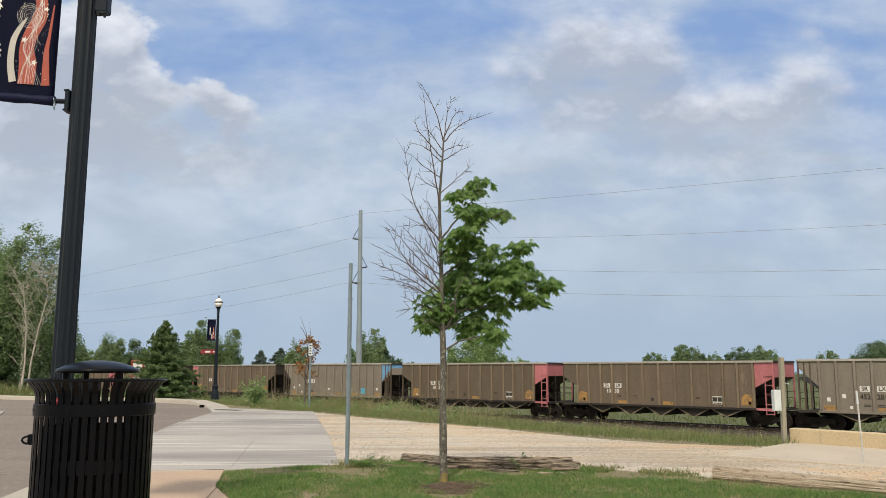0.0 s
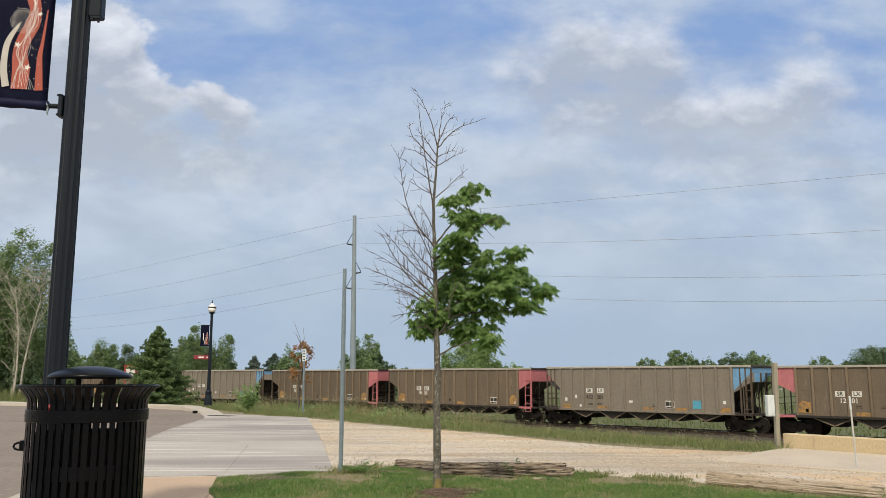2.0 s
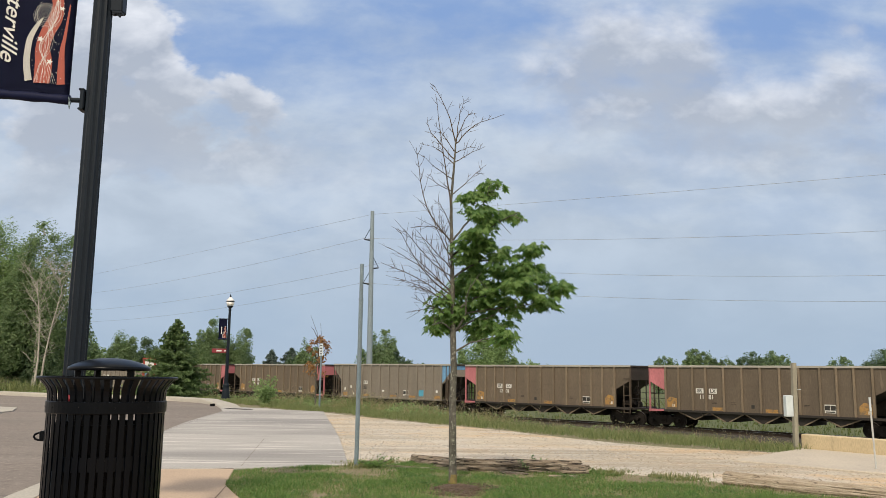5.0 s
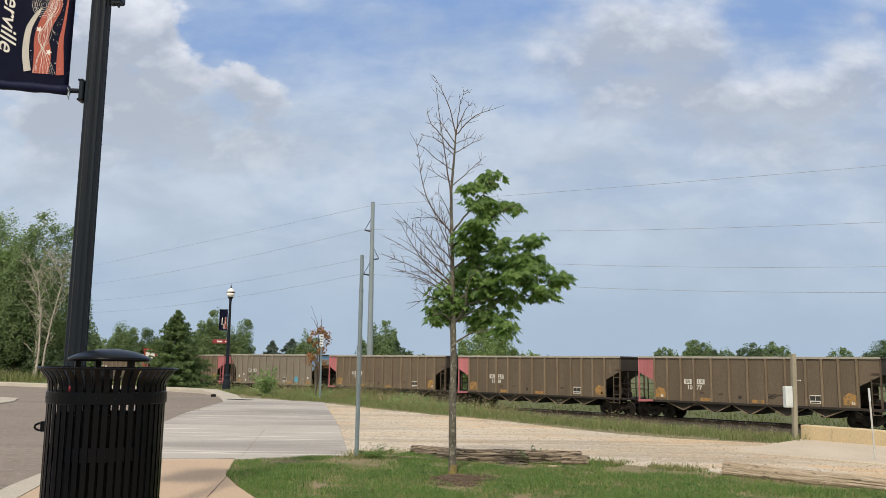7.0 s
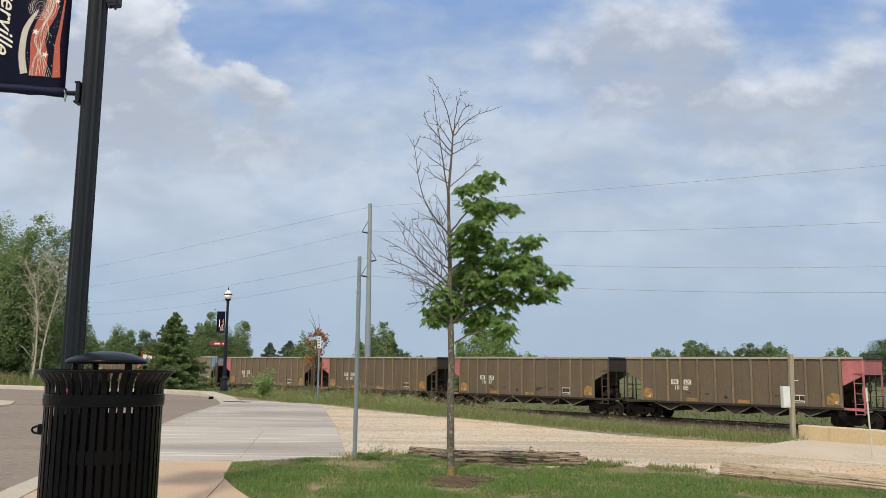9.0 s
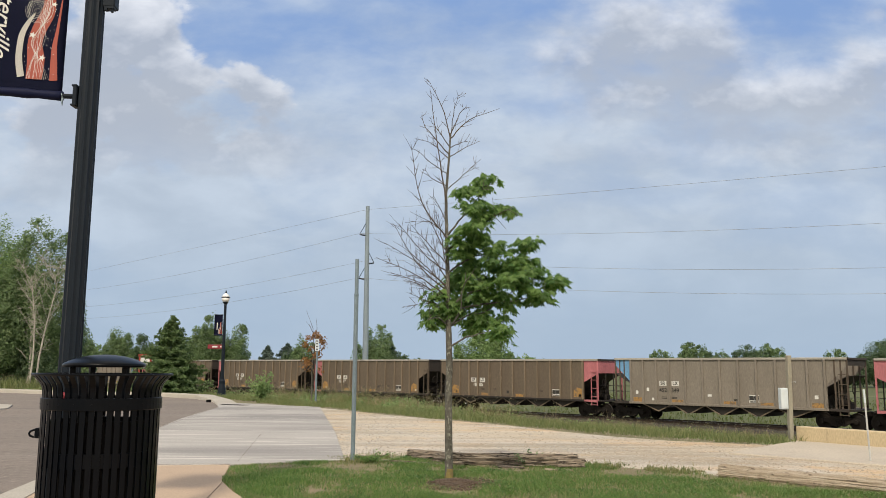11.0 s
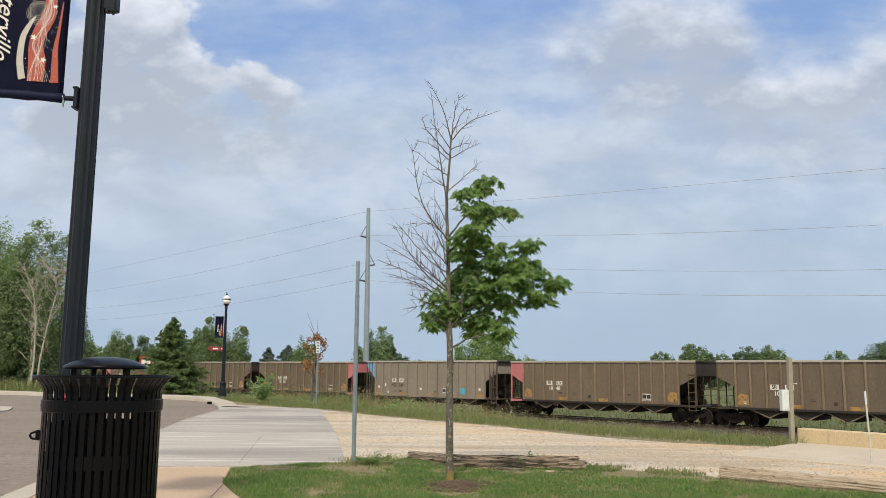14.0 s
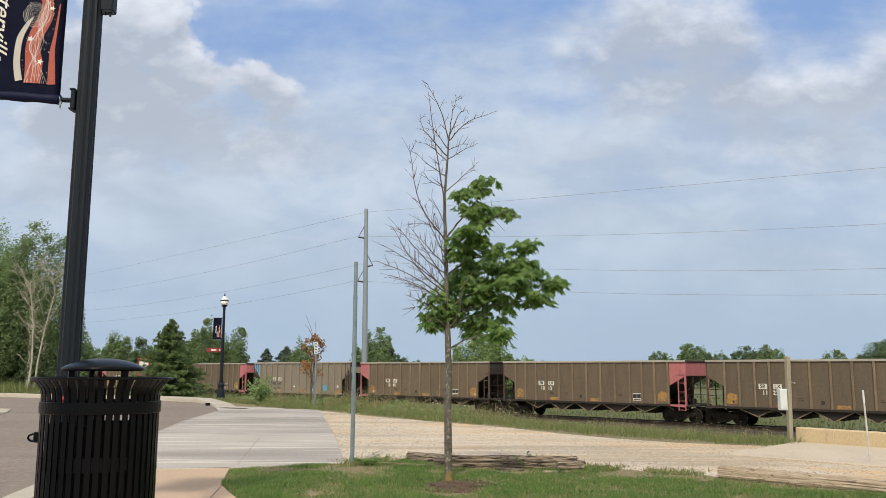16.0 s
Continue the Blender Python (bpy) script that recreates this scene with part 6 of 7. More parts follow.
LIVE = [
    [(0.0, 1.33), (0.15, 1.42), (0.33, 1.47), (0.53, 1.51)], [(0.0, 1.53), (0.1, 1.7), (0.13, 1.94), (0.26, 2.13)], [(0.0, 1.54), (0.19, 1.66), (0.41, 1.72), (0.85, 2.08)],
    [(-0.01, 1.75), (0.22, 1.89), (0.44, 1.95), (0.74, 2.13)], [(-0.01, 1.54), (-0.12, 1.62), (-0.23, 1.6)], [(-0.03, 2.5), (0.17, 2.74), (0.29, 2.89), (0.36, 3.07)],
    [(-0.03, 2.34), (0.27, 2.57), (0.46, 2.67), (0.64, 2.76)], [(-0.02, 2.1), (0.26, 2.28), (0.56, 2.31), (0.82, 2.39)], [(-0.0, 1.69), (0.33, 1.77), (0.68, 1.81), (0.97, 1.9)],
]
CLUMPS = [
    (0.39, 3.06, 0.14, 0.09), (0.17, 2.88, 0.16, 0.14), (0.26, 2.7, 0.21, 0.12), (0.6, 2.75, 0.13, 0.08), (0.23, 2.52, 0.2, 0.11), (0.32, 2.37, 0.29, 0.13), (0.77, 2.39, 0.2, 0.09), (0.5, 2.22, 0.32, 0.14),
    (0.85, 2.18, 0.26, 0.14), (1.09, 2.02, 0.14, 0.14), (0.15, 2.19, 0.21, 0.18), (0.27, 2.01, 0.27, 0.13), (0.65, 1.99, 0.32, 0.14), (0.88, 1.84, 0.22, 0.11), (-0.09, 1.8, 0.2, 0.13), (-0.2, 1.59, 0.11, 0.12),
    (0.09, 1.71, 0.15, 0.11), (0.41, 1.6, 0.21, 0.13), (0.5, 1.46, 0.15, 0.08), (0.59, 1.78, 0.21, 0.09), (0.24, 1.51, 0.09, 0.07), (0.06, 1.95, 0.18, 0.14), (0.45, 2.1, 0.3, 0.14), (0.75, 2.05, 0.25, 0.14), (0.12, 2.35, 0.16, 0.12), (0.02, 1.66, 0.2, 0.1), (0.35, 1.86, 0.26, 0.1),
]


def leaf_mesh():
    half = [(0.03, -0.02), (0.26, -0.14), (0.17, 0.1), (0.6, 0.18), (0.27, 0.3), (0.48, 0.62), (0.15, 0.48), (0.12, 0.7)]
    out = [(0.0, 0.0)] + half + [(0.0, 1.0)] + [(-x, y) for x, y in half[::-1]]
    verts = [(0.0, 0.4, 0.0)] + [(x, y, -0.35 * x * x - 0.22 * (y - 0.3) ** 2 - 0.05 * abs(x)) for x, y in out]
    n = len(out)
    faces = [(0, 1 + i, 1 + (i + 1) % n) for i in range(n)]
    return np.array(verts), faces


def maple():
    rng = np.random.default_rng(21)
    rnd = random.Random(21)
    t = thing("maple_tree", "young maple tree half in green leaf and half dead", "tree", (0.128, 8.557, -0.012))
    bm = bmesh.new()
    st = [(x, 0.0, z) for x, z in STEM]
    st = [Vector((0, 0, -0.03))] + [Vector(p) for p in st[1:]]
    tube(bm, [st[0]] + [st[0].lerp(st[1], 0.04)] + st[1:], [0.05, 0.041, 0.037, 0.034, 0.028, 0.023, 0.018, 0.0145, 0.011, 0.0075], 14)
    bmesh.ops.subdivide_edges(bm, edges=[e for e in bm.edges if e.calc_length() > 0.2], cuts=3)
    for v in bm.verts:
        v.co += Vector((1, 1, 0)) * 0.004 * noise.noise(v.co * 9)
    part("trunk", bm, M["bark"], t, "mottled grey trunk with rubbed base", True)
    bm = bmesh.new()
    tube(bm, [(0, 0, 0.02), (0, 0, 0.05), (0, 0, 0.11)], [0.0452, 0.043, 0.0412], 14, False)
    part("rubbed_bark", bm, M["rubbed"], t, "ochre rubbed bark patch")

    def limb(pts, r0, name, depth, material):
        bm = bmesh.new()
        y1 = depth
        P = []
        sp = spline(pts, 5)
        for i, (x, z) in enumerate(sp):
            f = i / (len(sp) - 1)
            P.append(Vector((x + rnd.uniform(-0.006, 0.006), y1 * f ** 1.2, z + rnd.uniform(-0.006, 0.006))))
        tube(bm, P, [r0 * (1 - 0.8 * i / (len(P) - 1)) for i in range(len(P))], 6)
        return bm, P

    def stem_at(z):
        for (x0, z0), (x1, z1) in zip(STEM, STEM[1:]):
            if z0 <= z <= z1:
                return x0 + (x1 - x0) * (z - z0) / (z1 - z0)
        return STEM[-1][0]

    for z0, xm, zm, xe, ze in DEAD_HIGH + DEAD_LOW:
        pts = [(stem_at(z0), z0), (xm, zm), (xe, ze)]
        reach = math.hypot(xe - pts[0][0], ze - z0)
        bm, P = limb(pts, 0.0042 + 0.0045 * reach, "dead_branch", rnd.uniform(-0.3, 0.3) * min(1, reach), None)
        low = z0 < 2.5
        for k in range((5 if low else 3) + int((13 if low else 8) * reach)):
            i = rnd.randrange(len(P) // 5, len(P) - 1)
            along = (P[i + 1] - P[max(i - 1, 0)]).normalized()
            a = P[i]
            swing = Matrix.Rotation(rnd.choice((-1, 1)) * radians(rnd.uniform(25, 60)), 3, "Y")
            d = (swing @ along + Vector((0, rnd.uniform(-0.5, 0.5), 0.4 if low else 0.15))).normalized()
            L = rnd.uniform(0.04, 0.26 if low else 0.15) * (1.25 - 0.6 * i / len(P))
            m = a + d * L * 0.5 + Vector((rnd.uniform(-0.008, 0.008), 0, 0.004))
            e = a + d * L + Vector((0, 0, 0.012))
            tube(bm, [a, m, e], [0.003, 0.0023, 0.0013], 4)
            if rnd.random() < 0.5:
                g = (Matrix.Rotation(rnd.choice((-1, 1)) * radians(rnd.uniform(25, 55)), 3, "Y") @ d) * rnd.uniform(0.02, 0.06)
                tube(bm, [m, m + g], [0.002, 0.0011], 4)
        part("dead_branch", bm, M["twig"], t, "bare dead grey branch")
    for pts in LIVE:
        bm, P = limb(pts, 0.012, "live_branch", rnd.uniform(-0.3, 0.3), None)
        for k in range(4):
            i = rnd.randrange(len(P) // 3, len(P))
            d = Vector((rnd.uniform(-0.2, 0.9), rnd.uniform(-0.6, 0.6), rnd.uniform(-0.3, 0.6))).normalized() * rnd.uniform(0.08, 0.22)
            tube(bm, [P[i], P[i] + d], [0.004, 0.002], 4)
        part("live_branch", bm, M["bark"], t)
    lv, lf = leaf_mesh()
    pos, tip, nrm = [], [], []
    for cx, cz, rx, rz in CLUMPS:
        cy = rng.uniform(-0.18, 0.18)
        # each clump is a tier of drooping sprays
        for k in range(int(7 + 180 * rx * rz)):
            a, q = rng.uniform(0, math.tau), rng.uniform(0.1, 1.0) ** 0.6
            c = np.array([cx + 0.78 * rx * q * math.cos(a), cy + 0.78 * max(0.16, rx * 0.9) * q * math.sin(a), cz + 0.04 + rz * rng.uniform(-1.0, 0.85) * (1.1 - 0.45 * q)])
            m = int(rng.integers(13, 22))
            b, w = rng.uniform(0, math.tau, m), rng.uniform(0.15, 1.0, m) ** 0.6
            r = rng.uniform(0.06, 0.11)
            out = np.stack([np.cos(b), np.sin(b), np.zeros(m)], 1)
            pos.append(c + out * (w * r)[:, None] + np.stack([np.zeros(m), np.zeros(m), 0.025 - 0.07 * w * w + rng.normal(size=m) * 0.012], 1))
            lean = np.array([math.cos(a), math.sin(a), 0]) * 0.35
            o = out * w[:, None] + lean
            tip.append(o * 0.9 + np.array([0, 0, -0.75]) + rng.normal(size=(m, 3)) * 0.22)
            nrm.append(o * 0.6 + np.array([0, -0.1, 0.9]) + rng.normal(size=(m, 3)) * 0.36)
    pos, tip, nrm = np.concatenate(pos), np.concatenate(tip), np.concatenate(nrm)
    tip /= np.linalg.norm(tip, axis=1, keepdims=True)
    xax = np.cross(tip, nrm)
    xax /= np.linalg.norm(xax, axis=1, keepdims=True)
    nz = np.cross(xax, tip)
    size = rng.uniform(0.042, 0.092, len(pos))
    order = np.argsort(pos[:, 1])
    me = bpy.data.meshes.new("leaf")
    me.from_pydata(lv.tolist(), [], lf)
    me.materials.append(M["maple"])
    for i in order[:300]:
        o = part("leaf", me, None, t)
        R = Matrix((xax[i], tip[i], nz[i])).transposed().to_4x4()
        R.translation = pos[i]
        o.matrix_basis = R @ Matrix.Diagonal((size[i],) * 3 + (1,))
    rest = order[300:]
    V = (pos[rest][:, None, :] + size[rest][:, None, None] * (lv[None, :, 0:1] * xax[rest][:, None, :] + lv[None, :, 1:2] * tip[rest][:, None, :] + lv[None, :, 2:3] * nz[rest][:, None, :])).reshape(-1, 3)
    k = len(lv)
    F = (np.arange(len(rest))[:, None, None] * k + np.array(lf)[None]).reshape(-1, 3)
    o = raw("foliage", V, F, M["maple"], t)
    o["kind"] = "stuff"
    # mulch round the base
    bm = bmesh.new()
    r1 = random.Random(5)
    rings = []
    for r, z in ((0.25, -0.004), (0.19, 0.014), (0.12, 0.03), (0.05, 0.036)):
        rings.append([bm.verts.new(((r * (1 + 0.45 * noise.noise(Vector((k * 0.8, r, 2))))) * math.cos(k * math.tau / 18), r * 1.25 * math.sin(k * math.tau / 18), z)) for k in range(18)])
    for u, v in zip(rings, rings[1:]):
        for k in range(18):
            bm.faces.new((u[k], u[(k + 1) % 18], v[(k + 1) % 18], v[k]))
    bm.faces.new(rings[-1])
    mu = part("mulch_bed", bm, M["mulch"])
    mu.matrix_basis = pose(0.175, 8.3, -0.012)
    tagged(mu, "low bed of brown bark mulch round the tree", "mulch", kind="structure")
    bm = bmesh.new()
    for k in range(900):
        a, r = r1.uniform(0, math.tau), 0.42 * r1.random() ** 0.8
        box(bm, (0.185 + r * math.cos(a), 8.28 + r * 1.15 * math.sin(a), 0.036 * max(0, 1 - r / 0.25) - 0.008), (r1.uniform(0.012, 0.045), r1.uniform(0.006, 0.018), r1.uniform(0.006, 0.022)), r1.uniform(0, 3))
    tagged(part("bark_chips", bm, M["chips"]), "loose brown bark chips", "mulch", kind="stuff")


def sapling():
    rng = np.random.default_rng(33)
    rnd = random.Random(3)
    t = thing("sapling", "small dying sapling with rust orange leaves", "tree", (-4.18, 28.35, -0.08))
    for dx in (-0.06, 0.08):
        bm = bmesh.new()
        tube(bm, [(dx, 0, 0), (dx * 1.2, 0, 1.2), (dx * 0.6, 0, 1.7)], [0.03, 0.022, 0.012], 8)
        part("stem", bm, M["bark"], t)
    clumps = []
    for k in range(24):
        a = rnd.uniform(0, math.tau)
        z = rnd.uniform(1.0, 2.3)
        L = 0.62 * (1.0 - 0.62 * (z - 1.0) / 1.3) * rnd.uniform(0.45, 1.1)
        e = (math.cos(a) * L, math.sin(a) * L, z)
        bm = bmesh.new()
        tube(bm, [(0, 0, z - 0.45), (e[0] * 0.5, e[1] * 0.5, z - 0.15), e], [0.012, 0.008, 0.003], 5)
        part("branch", bm, M["twig"], t)
        clumps.append((*e, 0.15, 0.13))
    for tip in ([(0, 0, 1.6), (-0.08, 0, 2.5), (-0.32, 0, 3.1)], [(0, 0, 2.2), (-0.2, 0, 2.6), (-0.32, 0, 2.72)], [(0.02, 0, 2.1), (0.06, 0, 2.5), (0.02, 0, 2.85)]):
        bm = bmesh.new()
        tube(bm, tip, [0.014, 0.008, 0.003], 5)
        part("bare_branch", bm, M["twig"], t)
    pts, nrm = clumpy(rng, clumps, 1250, 0.2)
    v, f = leaf_quads(pts, nrm, 0.085, rng)
    raw("foliage", v, f, M["rust_leaf"], t)


def trees():
    # the tall group at the road bend
    for x, y, top, w, sd, leaf in ((-21.5, 44, 9.7, 4.3, 1, "far_leaf"), (-24.4, 46, 10.0, 5.6, 2, "far_leaf_light"), (-22.9, 47.5, 7.0, 4.5, 3, "far_leaf"), (-27, 45, 8.3, 4.5, 4, "far_leaf_light"), (-20.9, 46.5, 5.7, 2.4, 5, "far_leaf_dark"), (-24.2, 44.0, 4.2, 3.6, 6, "far_leaf"), (-21.9, 45.5, 3.6, 3.6, 7, "far_leaf_dark")):
        broad_tree("leafy green poplar tree in a roadside group", x, y, -0.3, top, w, sd, leaf, 0.13, 190, low=0.05 if top < 8 else 0.1, lobes=44, group="trees at the road bend")
    # a bare pale tree in front of it
    t = thing("bare_tree", "pale bare dead tree among the poplars", "tree", (-20.2, 41.5, -0.1))
    rnd = random.Random(9)
    bm = bmesh.new()
    for sx in (0.0, 0.3):
        base = Vector((sx, 0, 0))
        P = [base, base + Vector((0.1, 0, 1.6)), base + Vector((0.05 + sx, 0, 3.3)), base + Vector((-0.2 + 3 * sx, 0, 5.0)), base + Vector((-0.3 + 3 * sx, 0, 5.7))]
        tube(bm, P, [0.06, 0.045, 0.03, 0.018, 0.006], 8)
        for k in range(26):
            i = rnd.randrange(1, 4)
            a = P[i].lerp(P[i + 1], rnd.random())
            d = Vector((rnd.choice((-1, 1)) * rnd.uniform(0.2, 0.9), rnd.uniform(-0.5, 0.5), rnd.uniform(0.4, 1.2))).normalized()
            L = rnd.uniform(0.6, 1.8)
            m, e = a + d * L * 0.5, a + d * L + Vector((0, 0, 0.25))
            tube(bm, [a, m, e], [0.011, 0.008, 0.003], 5)
            for j in range(4):
                g = Vector((rnd.uniform(-1, 1), rnd.uniform(-0.4, 0.4), rnd.uniform(-0.2, 0.9))).normalized()
                s = m.lerp(e, rnd.random())
                tube(bm, [s, s + g * rnd.uniform(0.2, 0.8)], [0.009, 0.004], 4)
    part("trunk", bm, M["far_bark"], t)
    spruce_tree("dense dark green spruce beside the road kerb", -10.8, 33.8, -0.1, 3.15, 3.7, 4, rows=38, arms=17, needle=0.12)
    for x, y, top, w, sd in ((-32.6, 160, 4.9, 9.0, 1), (-28.8, 160, 5.4, 10.0, 2)):
        spruce_tree("blue green spruce far behind the railway", x, y, -2.6, top, w, sd, "blue_spruce", 22, 16, 0.7)
    far = [
        (-25.6, 60, 4.3, 2.2, "far_leaf", 0.2), (-70.8, 170, 4.5, 5.0, "far_leaf_dark", 0.4), (-54.2, 140, 8.3, 6.6, "far_leaf", 0.3), (-51, 145, 7.0, 6.2, "far_leaf_dark", 0.3), (-57.5, 142, 4.9, 5.0, "far_leaf_light", 0.3),
        (-46, 150, 6.2, 6.5, "far_leaf_dark", 0.3), (-38.4, 140, 10.3, 7.0, "far_leaf", 0.3), (-34.2, 142, 9.0, 6.2, "far_leaf", 0.3), (-41.5, 145, 6.3, 5.5, "far_leaf_dark", 0.3), (-21, 130, 6.5, 4.4, "far_leaf", 0.34), (-22.8, 132, 4.5, 4.0, "far_leaf_dark", 0.34),
        (-8.15, 118, 7.7, 5.6, "far_leaf", 0.3), (-11.0, 119, 4.8, 5.0, "far_leaf", 0.3), (-5.9, 120, 4.6, 4.4, "far_leaf_dark", 0.3), (5.9, 112, 6.3, 9.0, "far_leaf_light", 0.3), (9.6, 114, 3.6, 4.5, "far_leaf_dark", 0.3),
        (-5, 200, 3.6, 6.5, "far_leaf_dark", 0.42), (20.5, 190, 4.9, 6.6, "far_leaf_light", 0.4), (18.4, 210, 4.1, 6.5, "far_leaf_dark", 0.4), (25.6, 200, 3.9, 4.2, "far_leaf_dark", 0.4),
        (51.3, 190, 5.9, 6.4, "far_leaf", 0.4), (58.2, 191, 8.0, 8.0, "far_leaf", 0.4), (62.2, 192, 7.0, 6.4, "far_leaf_dark", 0.4), (65.9, 190, 6.0, 5.4, "far_leaf", 0.4), (70.6, 191, 7.3, 8.6, "far_leaf_dark", 0.4), (76.2, 190, 7.5, 8.2, "far_leaf", 0.4),
        (91.7, 190, 6.6, 7.4, "far_leaf", 0.4), (100.2, 190, 8.5, 11.0, "far_leaf_dark", 0.4), (107, 194, 9.4, 13.0, "far_leaf_dark", 0.4), (114, 192, 8.6, 12.0, "far_leaf_dark", 0.4),
    ]
    for i, (x, y, top, w, leaf, size) in enumerate(far):
        broad_tree("leafy green tree standing behind the railway", x, y, -2.6 if y > 100 else -1.0, top, w, 40 + i, leaf, size, 300, low=0.0, lobes=60)
    # far wood edge, too distant to count
    rng = np.random.default_rng(77)
    cl = [(x, 330 + rng.uniform(-10, 10), -1.2 + rng.uniform(-0.5, 0.6), rng.uniform(4, 8), rng.uniform(2.2, 3.4)) for x in np.arange(-230, 260, 5.5)]
    p, n = clumpy(rng, cl, 16, 0.4)
    v, f = leaf_quads(p, n, 0.8, rng)
    tagged(raw("far_wood", v, f, M["far_leaf_dark"]), "distant low line of green trees", "woods", kind="stuff")


def gravel_stones():
    rng = np.random.default_rng(5)

    def stones(n, big, material, label, edge=False):
        x, y = rng.uniform(-3.4, 7, n), 8.5 + 14 * rng.uniform(0, 1, n) ** 1.5
        ok = inside(GRAVEL, x, y)
        if edge:
            side = np.clip((x + 1.3 + (y - 10.2) * 0.17) / 1.6, 0, 1)
            ok &= (side < rng.uniform(0, 1, n)) | (patchy(x, y, 0.7, 71.0) > 0.18)
        x, y = x[ok], y[ok]
        r = 0.005 + big * rng.uniform(0, 1, len(x)) ** 2.5
        base = np.array([(1, 0, 0), (0, 1, 0), (-1, 0, 0), (0, -1, 0), (0, 0, 0.9)])
        j = rng.uniform(0.6, 1.3, (len(x), 5, 3))
        a = rng.uniform(0, math.tau, len(x))
        b = base[None] * j * r[:, None, None]
        c, s = np.cos(a)[:, None], np.sin(a)[:, None]
        v = np.stack([b[:, :, 0] * c - b[:, :, 1] * s + x[:, None], b[:, :, 0] * s + b[:, :, 1] * c + y[:, None], b[:, :, 2] - 0.025], 2).reshape(-1, 3)
        f = (np.arange(len(x))[:, None, None] * 5 + np.array([[0, 1, 4], [1, 2, 4], [2, 3, 4], [3, 0, 4]])[None]).reshape(-1, 3)
        tagged(raw("gravel_stones", v, f, M[material]), label, "gravel", kind="stuff")

    stones(14000, 0.012, "stone", "loose pale crushed stones on the track")
    stones(26000, 0.014, "grey_stone", "grey and white pebbles along the track edge", True)


GRAVEL = [(-1.1, 10.2), (-1.77, 14.7), (-3.28, 23.57), (-1.08, 20.1), (0.25, 18.4), (1.37, 16.95), (2.27, 15.3), (3.05, 14.2), (3.8, 13.45), (4.4, 11.5), (8, 5.5), (4.4, 8.0), (2.93, 9.1), (1.9, 9.9), (-0.3, 10.7), (-0.65, 10.1)]
M["stone"] = mat("pale crushed stone", (0.42, 0.36, 0.285), (0.25, 0.215, 0.17), 30, 80, 0.95, 0, 0.2)
M["chips"] = mat("loose bark chip", (0.17, 0.12, 0.085), (0.055, 0.04, 0.03), 45, 80, 0.95, 0, 0.5, c3=(0.3, 0.24, 0.19), patch=0.6)
M["grey_stone"] = mat("grey pebble", (0.55, 0.53, 0.49), (0.2, 0.185, 0.165), 60, 80, 0.95, 0, 0.2, c3=(0.68, 0.66, 0.62), patch=0.6)
M["lawn_soil"] = mat("lawn soil and thatch", (0.17, 0.15, 0.08), (0.24, 0.195, 0.125), 1.5, 45, 0.95, 0, 0.8, 0.012, c3=(0.2, 0.15, 0.1), patch=0.6)
M["rubbed"] = mat("ochre rubbed bark", (0.26, 0.2, 0.05), (0.13, 0.11, 0.065), 14, 60, 0.9, 0, 0.5, 0.004)
M["far_field"] = leaf_mat("meadow grass", (0.08, 0.115, 0.035), (0.145, 0.16, 0.062), through_light=0.35)
lawn()
roadside()
maple()
sapling()
trees()
shrub("light green wild shrub among the weeds", -5.75, 27.6, -0.08, 0.6, 0.95, 2, "far_leaf_light", 0.1, 700)
shrub("small leafy weed at the foot of the post", -0.78, 10.16, -0.03, 0.34, 0.11, 5, "maple", 0.03, 520)
shrub("small leafy weed beside the old timber", 1.05, 9.72, -0.02, 0.22, 0.16, 6, "far_leaf", 0.03, 300)
shrub("small leafy weed beside the log", 4.4, 7.62, -0.02, 0.25, 0.13, 7, "maple", 0.03, 300)
gravel_stones()


